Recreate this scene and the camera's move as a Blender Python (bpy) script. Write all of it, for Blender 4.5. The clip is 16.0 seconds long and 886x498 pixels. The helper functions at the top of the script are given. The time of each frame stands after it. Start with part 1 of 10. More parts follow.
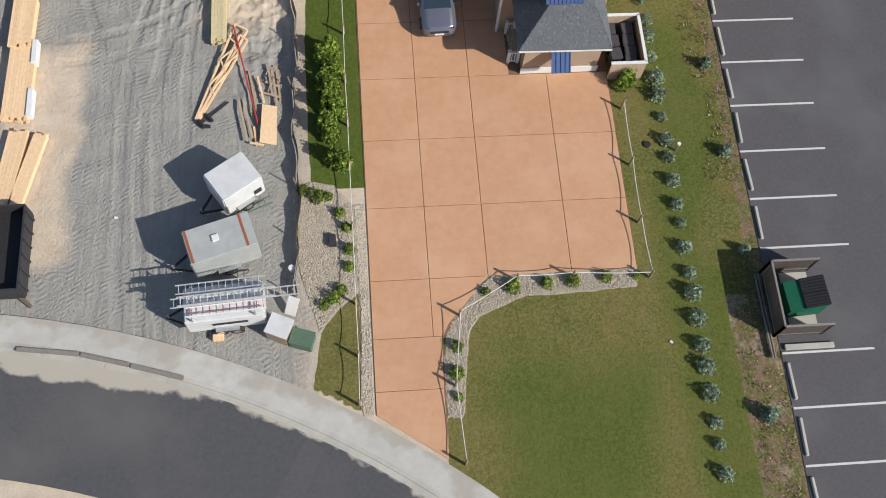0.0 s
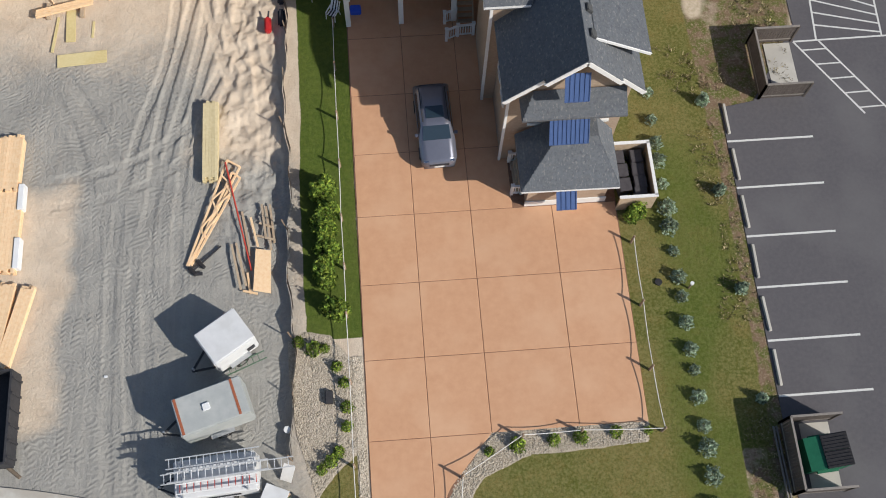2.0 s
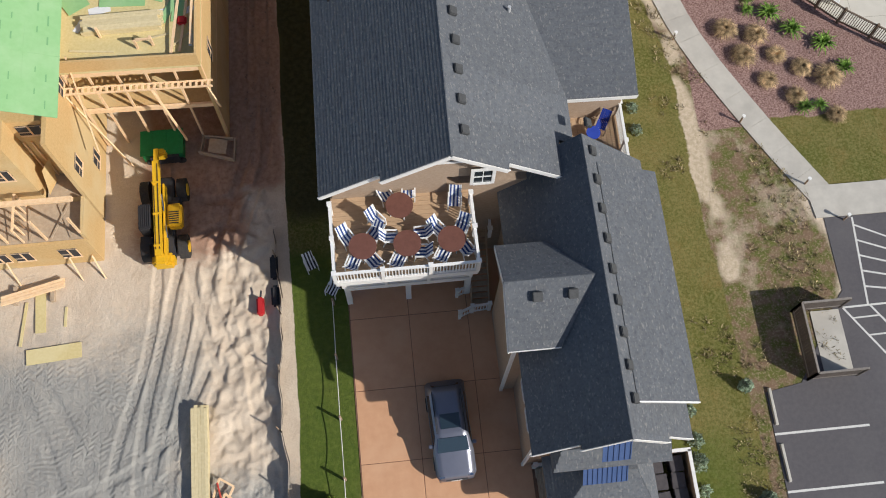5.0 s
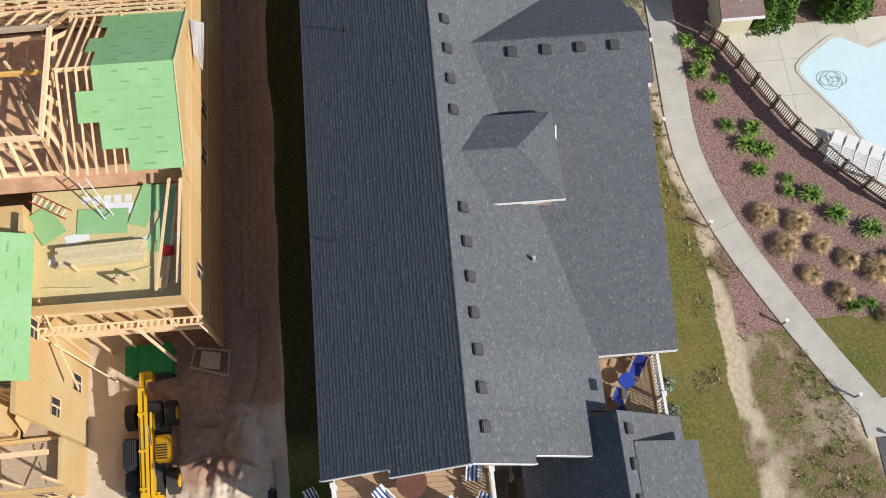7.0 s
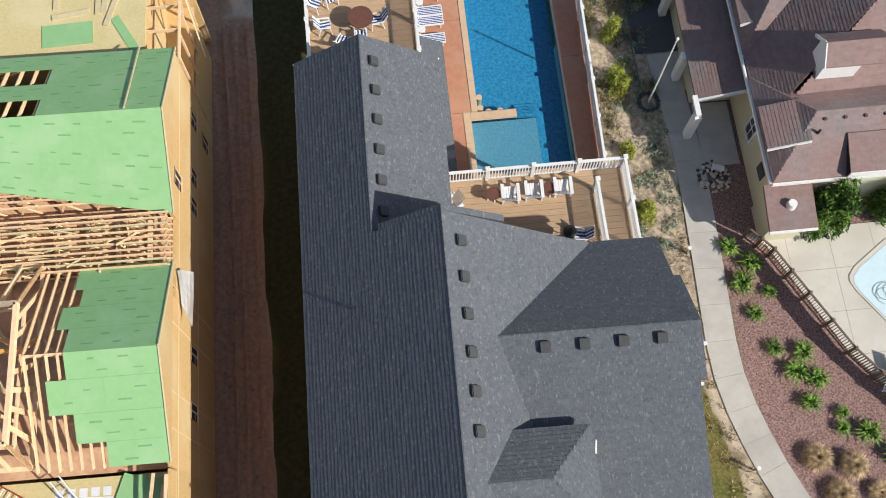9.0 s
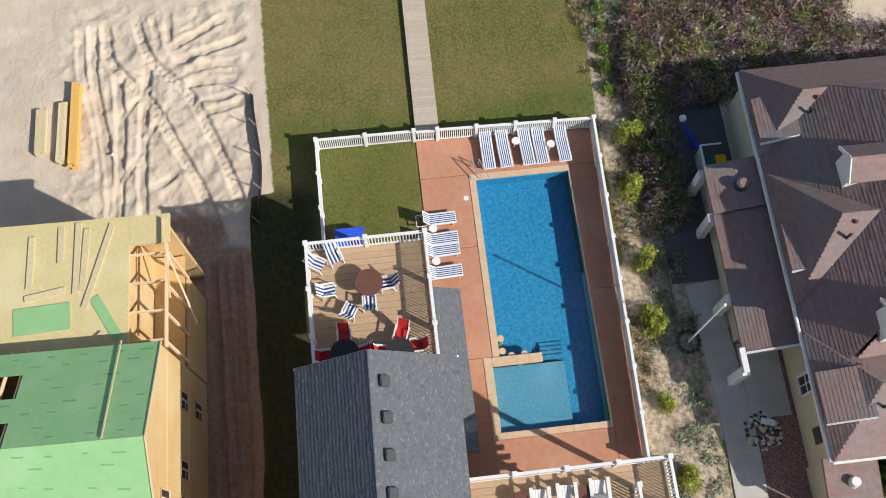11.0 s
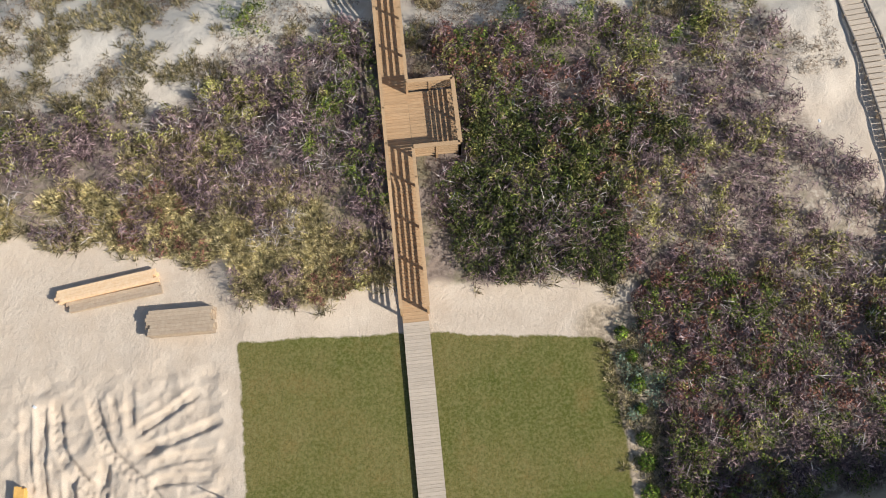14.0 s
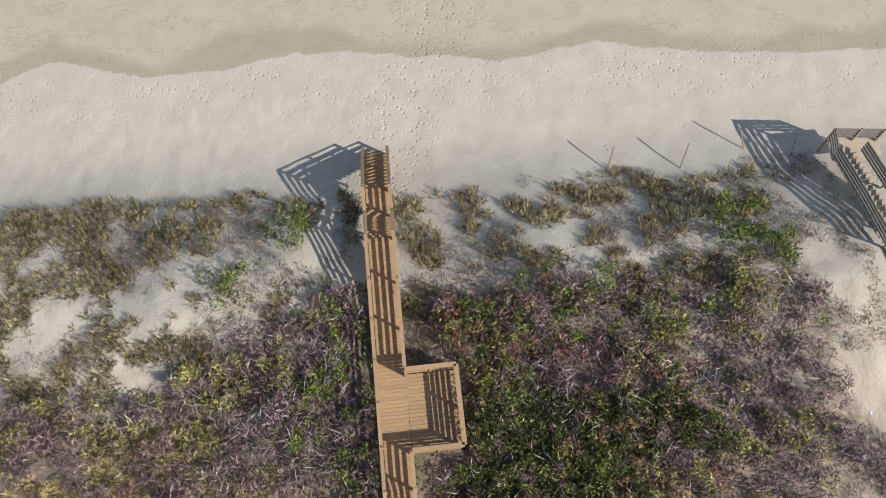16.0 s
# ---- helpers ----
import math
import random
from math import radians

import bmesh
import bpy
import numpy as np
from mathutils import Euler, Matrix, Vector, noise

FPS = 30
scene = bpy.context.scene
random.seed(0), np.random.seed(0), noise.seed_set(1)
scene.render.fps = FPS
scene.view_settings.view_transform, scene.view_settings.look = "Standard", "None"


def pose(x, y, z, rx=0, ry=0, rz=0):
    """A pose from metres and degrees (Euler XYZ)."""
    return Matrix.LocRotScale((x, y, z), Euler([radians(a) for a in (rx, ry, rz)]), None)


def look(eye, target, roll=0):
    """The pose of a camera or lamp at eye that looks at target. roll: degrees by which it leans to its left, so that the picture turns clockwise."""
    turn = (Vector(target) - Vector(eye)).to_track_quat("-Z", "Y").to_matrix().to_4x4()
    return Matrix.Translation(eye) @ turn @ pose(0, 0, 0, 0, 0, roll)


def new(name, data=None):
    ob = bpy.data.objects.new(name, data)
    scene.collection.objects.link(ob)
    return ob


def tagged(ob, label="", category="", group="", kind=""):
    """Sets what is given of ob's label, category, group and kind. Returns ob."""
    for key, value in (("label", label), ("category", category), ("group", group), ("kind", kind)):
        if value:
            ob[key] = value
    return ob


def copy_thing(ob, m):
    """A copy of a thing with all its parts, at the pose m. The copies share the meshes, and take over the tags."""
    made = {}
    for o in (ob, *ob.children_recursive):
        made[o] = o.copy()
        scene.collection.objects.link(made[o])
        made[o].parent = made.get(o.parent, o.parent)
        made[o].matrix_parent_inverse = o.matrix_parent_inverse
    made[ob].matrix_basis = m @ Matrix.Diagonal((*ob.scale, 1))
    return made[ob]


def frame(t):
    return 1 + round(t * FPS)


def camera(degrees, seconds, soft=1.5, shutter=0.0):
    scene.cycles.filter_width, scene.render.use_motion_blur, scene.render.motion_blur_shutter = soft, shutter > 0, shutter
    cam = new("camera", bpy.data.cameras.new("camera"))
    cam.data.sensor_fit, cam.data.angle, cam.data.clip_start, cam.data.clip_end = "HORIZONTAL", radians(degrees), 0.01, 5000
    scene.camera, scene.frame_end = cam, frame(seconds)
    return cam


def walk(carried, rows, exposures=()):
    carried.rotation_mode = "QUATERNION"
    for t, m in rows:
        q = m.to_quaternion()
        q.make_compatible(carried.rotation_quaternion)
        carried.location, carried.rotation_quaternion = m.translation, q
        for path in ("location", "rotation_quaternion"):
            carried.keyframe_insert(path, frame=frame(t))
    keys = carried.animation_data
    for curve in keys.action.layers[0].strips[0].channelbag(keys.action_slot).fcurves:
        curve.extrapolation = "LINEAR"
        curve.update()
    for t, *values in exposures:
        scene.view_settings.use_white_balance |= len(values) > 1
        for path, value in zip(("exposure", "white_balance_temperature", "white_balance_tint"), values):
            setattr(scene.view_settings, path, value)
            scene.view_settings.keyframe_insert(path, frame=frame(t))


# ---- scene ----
cam = camera(48.94, 16.0, 1.0)
# seconds, eye x y z, yaw, pitch, roll
ROWS = [
    (0.0, -1.213, -0.586, 44.281, -4.228, -67.986, -3.049),
    (0.5, -0.864, 1.234, 44.576, -4.386, -68.287, -2.738),
    (1.0, -0.403, 3.207, 44.829, -4.477, -68.537, -2.273),
    (1.5, 0.267, 5.366, 45.178, -4.415, -68.847, -1.605),
    (2.0, 0.678, 7.654, 45.396, -4.495, -69.047, -1.204),
    (2.5, 0.718, 10.168, 45.577, -4.745, -69.280, -1.239),
    (3.0, 0.625, 12.808, 45.762, -5.037, -69.507, -1.388),
    (3.5, 0.484, 15.640, 45.991, -5.486, -69.769, -1.535),
    (4.0, 0.534, 18.470, 46.041, -5.822, -69.794, -1.559),
    (4.5, 0.789, 21.170, 45.913, -5.915, -69.679, -1.365),
    (5.0, 1.032, 23.908, 45.861, -5.884, -69.728, -1.156),
    (5.5, 1.186, 26.743, 45.836, -5.879, -69.907, -1.105),
    (6.0, 1.297, 29.697, 45.788, -5.906, -70.135, -1.165),
    (6.5, 1.512, 32.675, 45.592, -5.907, -70.193, -1.074),
    (7.0, 1.786, 35.570, 45.391, -6.023, -70.142, -0.838),
    (7.5, 1.936, 38.582, 45.281, -5.979, -70.313, -0.797),
    (8.0, 2.010, 41.803, 45.101, -6.000, -70.624, -0.879),
    (8.5, 2.147, 45.064, 44.890, -5.962, -70.852, -0.903),
    (9.0, 2.310, 48.303, 44.660, -5.956, -70.968, -0.891),
    (9.5, 2.553, 51.298, 44.430, -6.052, -70.676, -0.705),
    (10.0, 2.756, 54.310, 44.286, -6.217, -70.447, -0.493),
    (10.5, 2.984, 57.481, 44.173, -6.352, -70.409, -0.315),
    (11.0, 3.304, 60.790, 44.027, -6.451, -70.505, -0.098),
    (11.5, 3.760, 64.153, 43.715, -6.390, -70.553, 0.153),
    (12.0, 4.103, 67.616, 43.447, -6.347, -70.717, 0.204),
    (12.5, 4.173, 71.092, 43.336, -6.442, -70.927, -0.055),
    (13.0, 4.194, 74.461, 43.337, -6.569, -71.014, -0.401),
    (13.5, 4.403, 77.805, 43.388, -6.634, -71.065, -0.540),
    (14.0, 4.961, 81.319, 42.844, -6.292, -71.103, -0.243),
    (14.5, 5.585, 84.597, 42.903, -5.866, -70.981, 0.023),
    (15.0, 6.085, 87.835, 43.041, -5.901, -70.970, 0.269),
    (15.5, 6.527, 91.197, 42.799, -5.989, -70.916, 0.428),
    (16.0, 6.936, 94.694, 42.263, -6.063, -70.797, 0.572),
]
walk(cam, [(t, pose(x, y, z, 90 + pitch, roll, yaw)) for t, x, y, z, yaw, pitch, roll in ROWS],
     exposures=((0.0, 0.27), (4.0, 0.25), (7.0, 0.40), (9.0, 0.44), (14.0, 0.48), (15.0, 0.50), (15.5, 0.44), (16.0, 0.28)))

# ---- light: clear morning sun from the south-east, blue sky ----
SUN_EL, SUN_X, SUN_Y = 35.0, 0.83, -0.55
world = bpy.data.worlds.new("sky")
scene.world = world
world.use_nodes = True
wn = world.node_tree
sky = wn.nodes.new("ShaderNodeTexSky")
sky.sky_type = "NISHITA"
sky.sun_disc = False
sky.sun_elevation = radians(SUN_EL)
sky.sun_rotation = math.atan2(SUN_X, SUN_Y)
wn.nodes["Background"].inputs["Strength"].default_value = 0.082
wn.links.new(sky.outputs[0], wn.nodes["Background"].inputs["Color"])
sun = new("sun", bpy.data.lights.new("sun", "SUN"))
sun.data.energy = 3.8
sun.data.angle = radians(0.55)
sun.data.color = (1.0, 0.95, 0.875)
sun.matrix_world = look((60, -40, 50), (60 - SUN_X, -40 - SUN_Y, 50 - math.tan(radians(SUN_EL)) * math.hypot(SUN_X, SUN_Y)))


# ---- materials ----
def mat(name, c1, c2=None, scale=3.0, rough=0.8, bump=0.0, bscale=40.0, metal=0.0, stain=None, sscale=0.6, samt=0.5, rnd=0.0, spec=0.3, stretch=(1, 1, 1), obj=False):
    """Procedural surface: two colours mixed by grain, a larger stain, per-object variation and fine relief."""
    m = bpy.data.materials.new(name)
    m.use_nodes = True
    n, l = m.node_tree.nodes, m.node_tree.links
    b = n["Principled BSDF"]
    b.inputs["Roughness"].default_value = rough
    b.inputs["Metallic"].default_value = metal
    b.inputs["Specular IOR Level"].default_value = spec
    if obj:
        src = n.new("ShaderNodeTexCoord").outputs["Object"]
    else:
        src = n.new("ShaderNodeNewGeometry").outputs["Position"]
    mp = n.new("ShaderNodeMapping")
    mp.inputs["Scale"].default_value = stretch
    l.new(src, mp.inputs[0])
    vec = mp.outputs[0]
    nz = n.new("ShaderNodeTexNoise")
    nz.inputs["Scale"].default_value = scale
    nz.inputs["Detail"].default_value = 6
    nz.inputs["Roughness"].default_value = 0.65
    l.new(vec, nz.inputs["Vector"])
    ramp = n.new("ShaderNodeMapRange")
    ramp.inputs["From Min"].default_value = 0.3
    ramp.inputs["From Max"].default_value = 0.7
    l.new(nz.outputs[0], ramp.inputs[0])
    mix = n.new("ShaderNodeMix")
    mix.data_type = "RGBA"
    mix.inputs[6].default_value = (*c1, 1)
    mix.inputs[7].default_value = (*(c2 or c1), 1)
    l.new(ramp.outputs[0], mix.inputs[0])
    out = mix.outputs[2]
    if stain:
        n2 = n.new("ShaderNodeTexNoise")
        n2.inputs["Scale"].default_value = sscale
        n2.inputs["Detail"].default_value = 4
        l.new(src, n2.inputs["Vector"])
        r2 = n.new("ShaderNodeMapRange")
        r2.inputs["From Min"].default_value = 0.48
        r2.inputs["From Max"].default_value = 0.68
        r2.inputs["To Max"].default_value = samt
        l.new(n2.outputs[0], r2.inputs[0])
        m2 = n.new("ShaderNodeMix")
        m2.data_type = "RGBA"
        l.new(r2.outputs[0], m2.inputs[0])
        l.new(out, m2.inputs[6])
        m2.inputs[7].default_value = (*stain, 1)
        out = m2.outputs[2]
    if rnd:
        info = n.new("ShaderNodeObjectInfo")
        geo = n.new("ShaderNodeNewGeometry")
        add = n.new("ShaderNodeMath")
        add.operation = "ADD"
        l.new(info.outputs["Random"], add.inputs[0])
        l.new(geo.outputs["Random Per Island"], add.inputs[1])
        mr = n.new("ShaderNodeMapRange")
        mr.inputs["From Max"].default_value = 2
        mr.inputs["To Min"].default_value = 1 - rnd
        mr.inputs["To Max"].default_value = 1 + rnd
        l.new(add.outputs[0], mr.inputs[0])
        hsv = n.new("ShaderNodeHueSaturation")
        l.new(mr.outputs[0], hsv.inputs["Value"])
        l.new(out, hsv.inputs["Color"])
        out = hsv.outputs[0]
    l.new(out, b.inputs["Base Color"])
    if bump:
        n3 = n.new("ShaderNodeTexNoise")
        n3.inputs["Scale"].default_value = bscale
        n3.inputs["Detail"].default_value = 5
        l.new(vec, n3.inputs["Vector"])
        bp = n.new("ShaderNodeBump")
        bp.inputs["Strength"].default_value = bump
        bp.inputs["Distance"].default_value = 0.05
        l.new(n3.outputs[0], bp.inputs["Height"])
        l.new(bp.outputs[0], b.inputs["Normal"])
    return m


CONCRETE_TAN = mat("stamped tan concrete", (0.525, 0.29, 0.168), (0.58, 0.335, 0.20), 2.2, 0.75, 0.12, 30, stain=(0.61, 0.375, 0.235), sscale=0.35, samt=0.7, rnd=0.05)
CONCRETE_GAP = mat("joint filler", (0.20, 0.11, 0.07), (0.26, 0.15, 0.10), 6, 0.9)
CONCRETE = mat("pale concrete", (0.44, 0.42, 0.38), (0.52, 0.50, 0.45), 1.5, 0.85, 0.15, 25, stain=(0.36, 0.34, 0.31), sscale=0.5, samt=0.6, rnd=0.05)
ASPHALT = mat("asphalt", (0.092, 0.088, 0.096), (0.113, 0.107, 0.115), 5, 0.88, 0.25, 60, stain=(0.135, 0.13, 0.135), sscale=0.22, samt=0.7)
ROAD_ASPHALT = mat("road asphalt", (0.078, 0.078, 0.086), (0.10, 0.10, 0.106), 5, 0.85, 0.25, 60, stain=(0.135, 0.13, 0.128), sscale=0.18, samt=0.7)
PAINT_LINE = mat("road paint", (0.68, 0.68, 0.66), (0.52, 0.52, 0.50), 14, 0.7)
SHINGLE = mat("slate grey shingle", (0.090, 0.100, 0.116), (0.130, 0.140, 0.155), 9.0, 0.85, 0.3, 30, stain=(0.145, 0.148, 0.152), sscale=6.0, samt=0.5, rnd=0.12)
SHINGLE_BROWN = mat("brown shingle", (0.225, 0.15, 0.138), (0.285, 0.197, 0.182), 4.5, 0.85, 0.3, 30, stain=(0.21, 0.215, 0.212), sscale=0.4, samt=0.6, rnd=0.14)


def fleck(m, scale, colour, amount, lo=0.64, hi=0.68, stretch=(1, 1, 1)):
    """Sparse flecks of another colour over a surface."""
    n, l = m.node_tree.nodes, m.node_tree.links
    b = n["Principled BSDF"]
    old = b.inputs["Base Color"].links[0].from_socket
    geo = n.new("ShaderNodeNewGeometry")
    t = n.new("ShaderNodeTexNoise")
    t.inputs["Scale"].default_value = scale
    t.inputs["Detail"].default_value = 2
    mp = n.new("ShaderNodeMapping")
    mp.inputs["Scale"].default_value = stretch
    l.new(geo.outputs["Position"], mp.inputs[0])
    l.new(mp.outputs[0], t.inputs["Vector"])
    r = n.new("ShaderNodeMapRange")
    for key, val in (("From Min", lo), ("From Max", hi), ("To Min", 0.0), ("To Max", amount)):
        r.inputs[key].default_value = val
    l.new(t.outputs[0], r.inputs[0])
    x = n.new("ShaderNodeMix")
    x.data_type = "RGBA"
    x.inputs[7].default_value = (*colour, 1)
    l.new(r.outputs[0], x.inputs[0])
    l.new(old, x.inputs[6])
    l.new(x.outputs[2], b.inputs["Base Color"])


fleck(SHINGLE, 7.5, (0.25, 0.245, 0.235), 0.5, 0.61, 0.66, (1.7, 0.75, 0.75))
fleck(SHINGLE, 5.5, (0.06, 0.068, 0.088), 0.4, 0.60, 0.68)
fleck(SHINGLE_BROWN, 9.0, (0.13, 0.095, 0.09), 0.35, 0.58, 0.66)
SIDING = mat("cedar shake siding", (0.34, 0.25, 0.18), (0.44, 0.34, 0.26), 6, 0.85, 0.3, 25, stretch=(1, 1, 3))
CREAM = mat("cream siding", (0.56, 0.53, 0.38), (0.62, 0.58, 0.43), 3, 0.7, 0.1, 12, stretch=(0.3, 0.3, 6))
WHITE = mat("white vinyl", (0.80, 0.80, 0.79), (0.72, 0.72, 0.71), 5, 0.45)
DECK_TAN = mat("composite decking", (0.42, 0.28, 0.17), (0.52, 0.37, 0.24), 5, 0.75, 0.15, 30, rnd=0.10, stretch=(0.6, 6, 1))
OSB = mat("osb sheathing", (0.57, 0.37, 0.155), (0.68, 0.47, 0.23), 9, 0.85, 0.2, 40, stain=(0.66, 0.52, 0.29), sscale=0.35, samt=0.75, rnd=0.12)
FLOOR_RED = mat("reddish floor panels", (0.58, 0.33, 0.19), (0.70, 0.46, 0.29), 4, 0.85, 0.2, 30, stain=(0.42, 0.24, 0.15), sscale=0.8, samt=0.6)
DECK_OSB = mat("yellow subfloor panels", (0.57, 0.47, 0.22), (0.66, 0.56, 0.30), 9, 0.85, 0.2, 40, stain=(0.69, 0.61, 0.36), sscale=0.5, samt=0.6)
LUMBER = mat("new pine lumber", (0.80, 0.53, 0.30), (0.88, 0.66, 0.43), 6, 0.75, 0.1, 40, rnd=0.16)
LUMBER_PALE = mat("pale treated lumber", (0.60, 0.50, 0.29), (0.71, 0.61, 0.38), 6, 0.75, 0.1, 40, rnd=0.2)
LUMBER_OLD = mat("weathered lumber", (0.40, 0.30, 0.21), (0.50, 0.40, 0.29), 6, 0.85, 0.2, 40, rnd=0.16)
ZIP = mat("green roof sheathing", (0.25, 0.47, 0.21), (0.285, 0.51, 0.24), 3, 0.6, 0.05, 20, stain=(0.36, 0.55, 0.30), sscale=0.7, samt=0.5)
BLACKISH = mat("black plastic", (0.025, 0.024, 0.026), (0.04, 0.038, 0.04), 8, 0.5)
VENT = mat("dark vent metal", (0.05, 0.052, 0.055), (0.075, 0.078, 0.08), 8, 0.6)
AWNING = mat("blue metal awning", (0.06, 0.105, 0.24), (0.075, 0.125, 0.28), 4, 0.4, metal=0.2)
YELLOW = mat("yellow machine paint", (0.75, 0.45, 0.02), (0.66, 0.38, 0.02), 5, 0.45)
TYRE = mat("tyre rubber", (0.03, 0.03, 0.032), (0.055, 0.05, 0.045), 10, 0.9)
STEEL = mat("galvanised steel", (0.50, 0.51, 0.52), (0.60, 0.61, 0.62), 9, 0.4, metal=0.7)
ALU = mat("aluminium", (0.66, 0.67, 0.68), (0.58, 0.59, 0.60), 9, 0.45, metal=0.4)
TRAILER_WHITE = mat("white trailer skin", (0.68, 0.69, 0.70), (0.60, 0.61, 0.62), 2, 0.45, stain=(0.5, 0.5, 0.49), sscale=1.2, samt=0.4)
TRAILER_GREY = mat("grey trailer roof", (0.36, 0.38, 0.38), (0.42, 0.44, 0.43), 2, 0.6, stain=(0.48, 0.49, 0.48), sscale=1.0, samt=0.5)
RUST = mat("rust red sealant", (0.30, 0.085, 0.04), (0.38, 0.13, 0.07), 8, 0.8)
GREEN_BOX = mat("green utility box", (0.09, 0.15, 0.105), (0.115, 0.18, 0.125), 4, 0.6)
GREEN_BIN = mat("green steel bin", (0.015, 0.20, 0.06), (0.02, 0.26, 0.08), 4, 0.5)
DARK_GREEN = mat("dark green dumpster", (0.01, 0.11, 0.06), (0.015, 0.14, 0.075), 4, 0.5)
RED = mat("red plastic", (0.55, 0.03, 0.03), (0.45, 0.025, 0.03), 4, 0.5)
BLUE = mat("blue cushion", (0.02, 0.05, 0.34), (0.03, 0.07, 0.42), 4, 0.8)
BLUE_COVER = mat("blue cover sheet", (0.03, 0.09, 0.62), (0.04, 0.12, 0.70), 3, 0.5)
CLOTH_BLUE = mat("blue stripe cloth", (0.03, 0.06, 0.20), (0.04, 0.08, 0.25), 6, 0.9)
CLOTH_WHITE = mat("white stripe cloth", (0.70, 0.72, 0.75), (0.78, 0.79, 0.80), 6, 0.9)
BROWN_TABLE = mat("brown table top", (0.13, 0.055, 0.042), (0.165, 0.072, 0.055), 5, 0.6)
GLASS_DARK = mat("window glass", (0.02, 0.03, 0.035), (0.03, 0.04, 0.05), 2, 0.08, spec=0.8)
BARK = mat("bark", (0.13, 0.10, 0.075), (0.20, 0.16, 0.12), 12, 0.9)
POST_WOOD = mat("weathered post wood", (0.24, 0.17, 0.12), (0.33, 0.25, 0.18), 10, 0.9, rnd=0.1)
ROPE = mat("white rope", (0.72, 0.70, 0.66), (0.62, 0.60, 0.56), 30, 0.9)
CAR_PAINT = mat("grey blue car paint", (0.20, 0.21, 0.26), (0.22, 0.23, 0.285), 2, 0.28, metal=0.6, spec=0.6)
CAR_GLASS = mat("car glass", (0.02, 0.035, 0.05), None, 2, 0.05, spec=0.9)
CHROME = mat("chrome", (0.7, 0.7, 0.72), None, 2, 0.15, metal=1.0)
TREATED = mat("treated decking", (0.42, 0.27, 0.145), (0.53, 0.36, 0.21), 5, 0.8, 0.15, 40, rnd=0.14, stretch=(0.6, 5, 1))
GREY_PLANK = mat("weathered grey planks", (0.45, 0.375, 0.29), (0.56, 0.475, 0.38), 5, 0.85, 0.15, 40, rnd=0.14, stretch=(0.6, 5, 1))
POOL_COPING = mat("tan pool coping", (0.56, 0.40, 0.26), (0.64, 0.47, 0.32), 4, 0.8, 0.1, 30, rnd=0.06)
PAVER = mat("terracotta pool deck", (0.44, 0.205, 0.125), (0.52, 0.26, 0.165), 3, 0.8, 0.12, 30, stain=(0.56, 0.33, 0.22), sscale=0.5, samt=0.5, rnd=0.05)
POOL_PALE = mat("pale pool deck concrete", (0.56, 0.53, 0.46), (0.63, 0.60, 0.53), 2, 0.85, 0.1, 20, stain=(0.48, 0.44, 0.38), sscale=0.5, samt=0.5)
POOL_FLOOR = mat("blue pool plaster", (0.022, 0.18, 0.35), (0.09, 0.38, 0.58), 6.5, 0.7)
BIN_PLASTIC = mat("dark grey bin plastic", (0.062, 0.057, 0.062), (0.09, 0.083, 0.088), 6, 0.45)
SLAT_DARK = mat("dark brown fence slat", (0.085, 0.07, 0.062), (0.13, 0.11, 0.10), 9, 0.85, rnd=0.15)
POOL_PALE_FLOOR = mat("pale blue pool plaster", (0.55, 0.72, 0.78), (0.62, 0.78, 0.83), 3, 0.7)
STONE = mat("pebble stone", (0.42, 0.36, 0.28), (0.62, 0.55, 0.45), 8, 0.85, rnd=0.35)
PRINT_GREEN = mat("green print", (0.155, 0.35, 0.155), (0.19, 0.39, 0.18), 8, 0.7)
# also serves as painted indoor shade in the rough window openings
PANTS = mat("dark tarp and opening shade", (0.03, 0.03, 0.035), (0.05, 0.05, 0.055), 6, 0.7)
RED_STEEL = mat("red steel", (0.42, 0.05, 0.035), (0.5, 0.07, 0.05), 6, 0.6)
WRAP = mat("white wrap", (0.78, 0.79, 0.80), (0.70, 0.71, 0.72), 3, 0.5)
ORANGE_LUM = mat("orange stained lumber", (0.72, 0.40, 0.10), (0.80, 0.48, 0.15), 6, 0.75, rnd=0.12)
FENCE_DARK = mat("brown stained fence wood", (0.13, 0.095, 0.07), (0.19, 0.145, 0.11), 9, 0.7)
SLAT_GREY = mat("weathered slat fence", (0.20, 0.18, 0.165), (0.28, 0.255, 0.23), 9, 0.85, rnd=0.15)
SILT = mat("silt fence fabric", (0.19, 0.16, 0.135), (0.26, 0.22, 0.19), 5, 0.9)


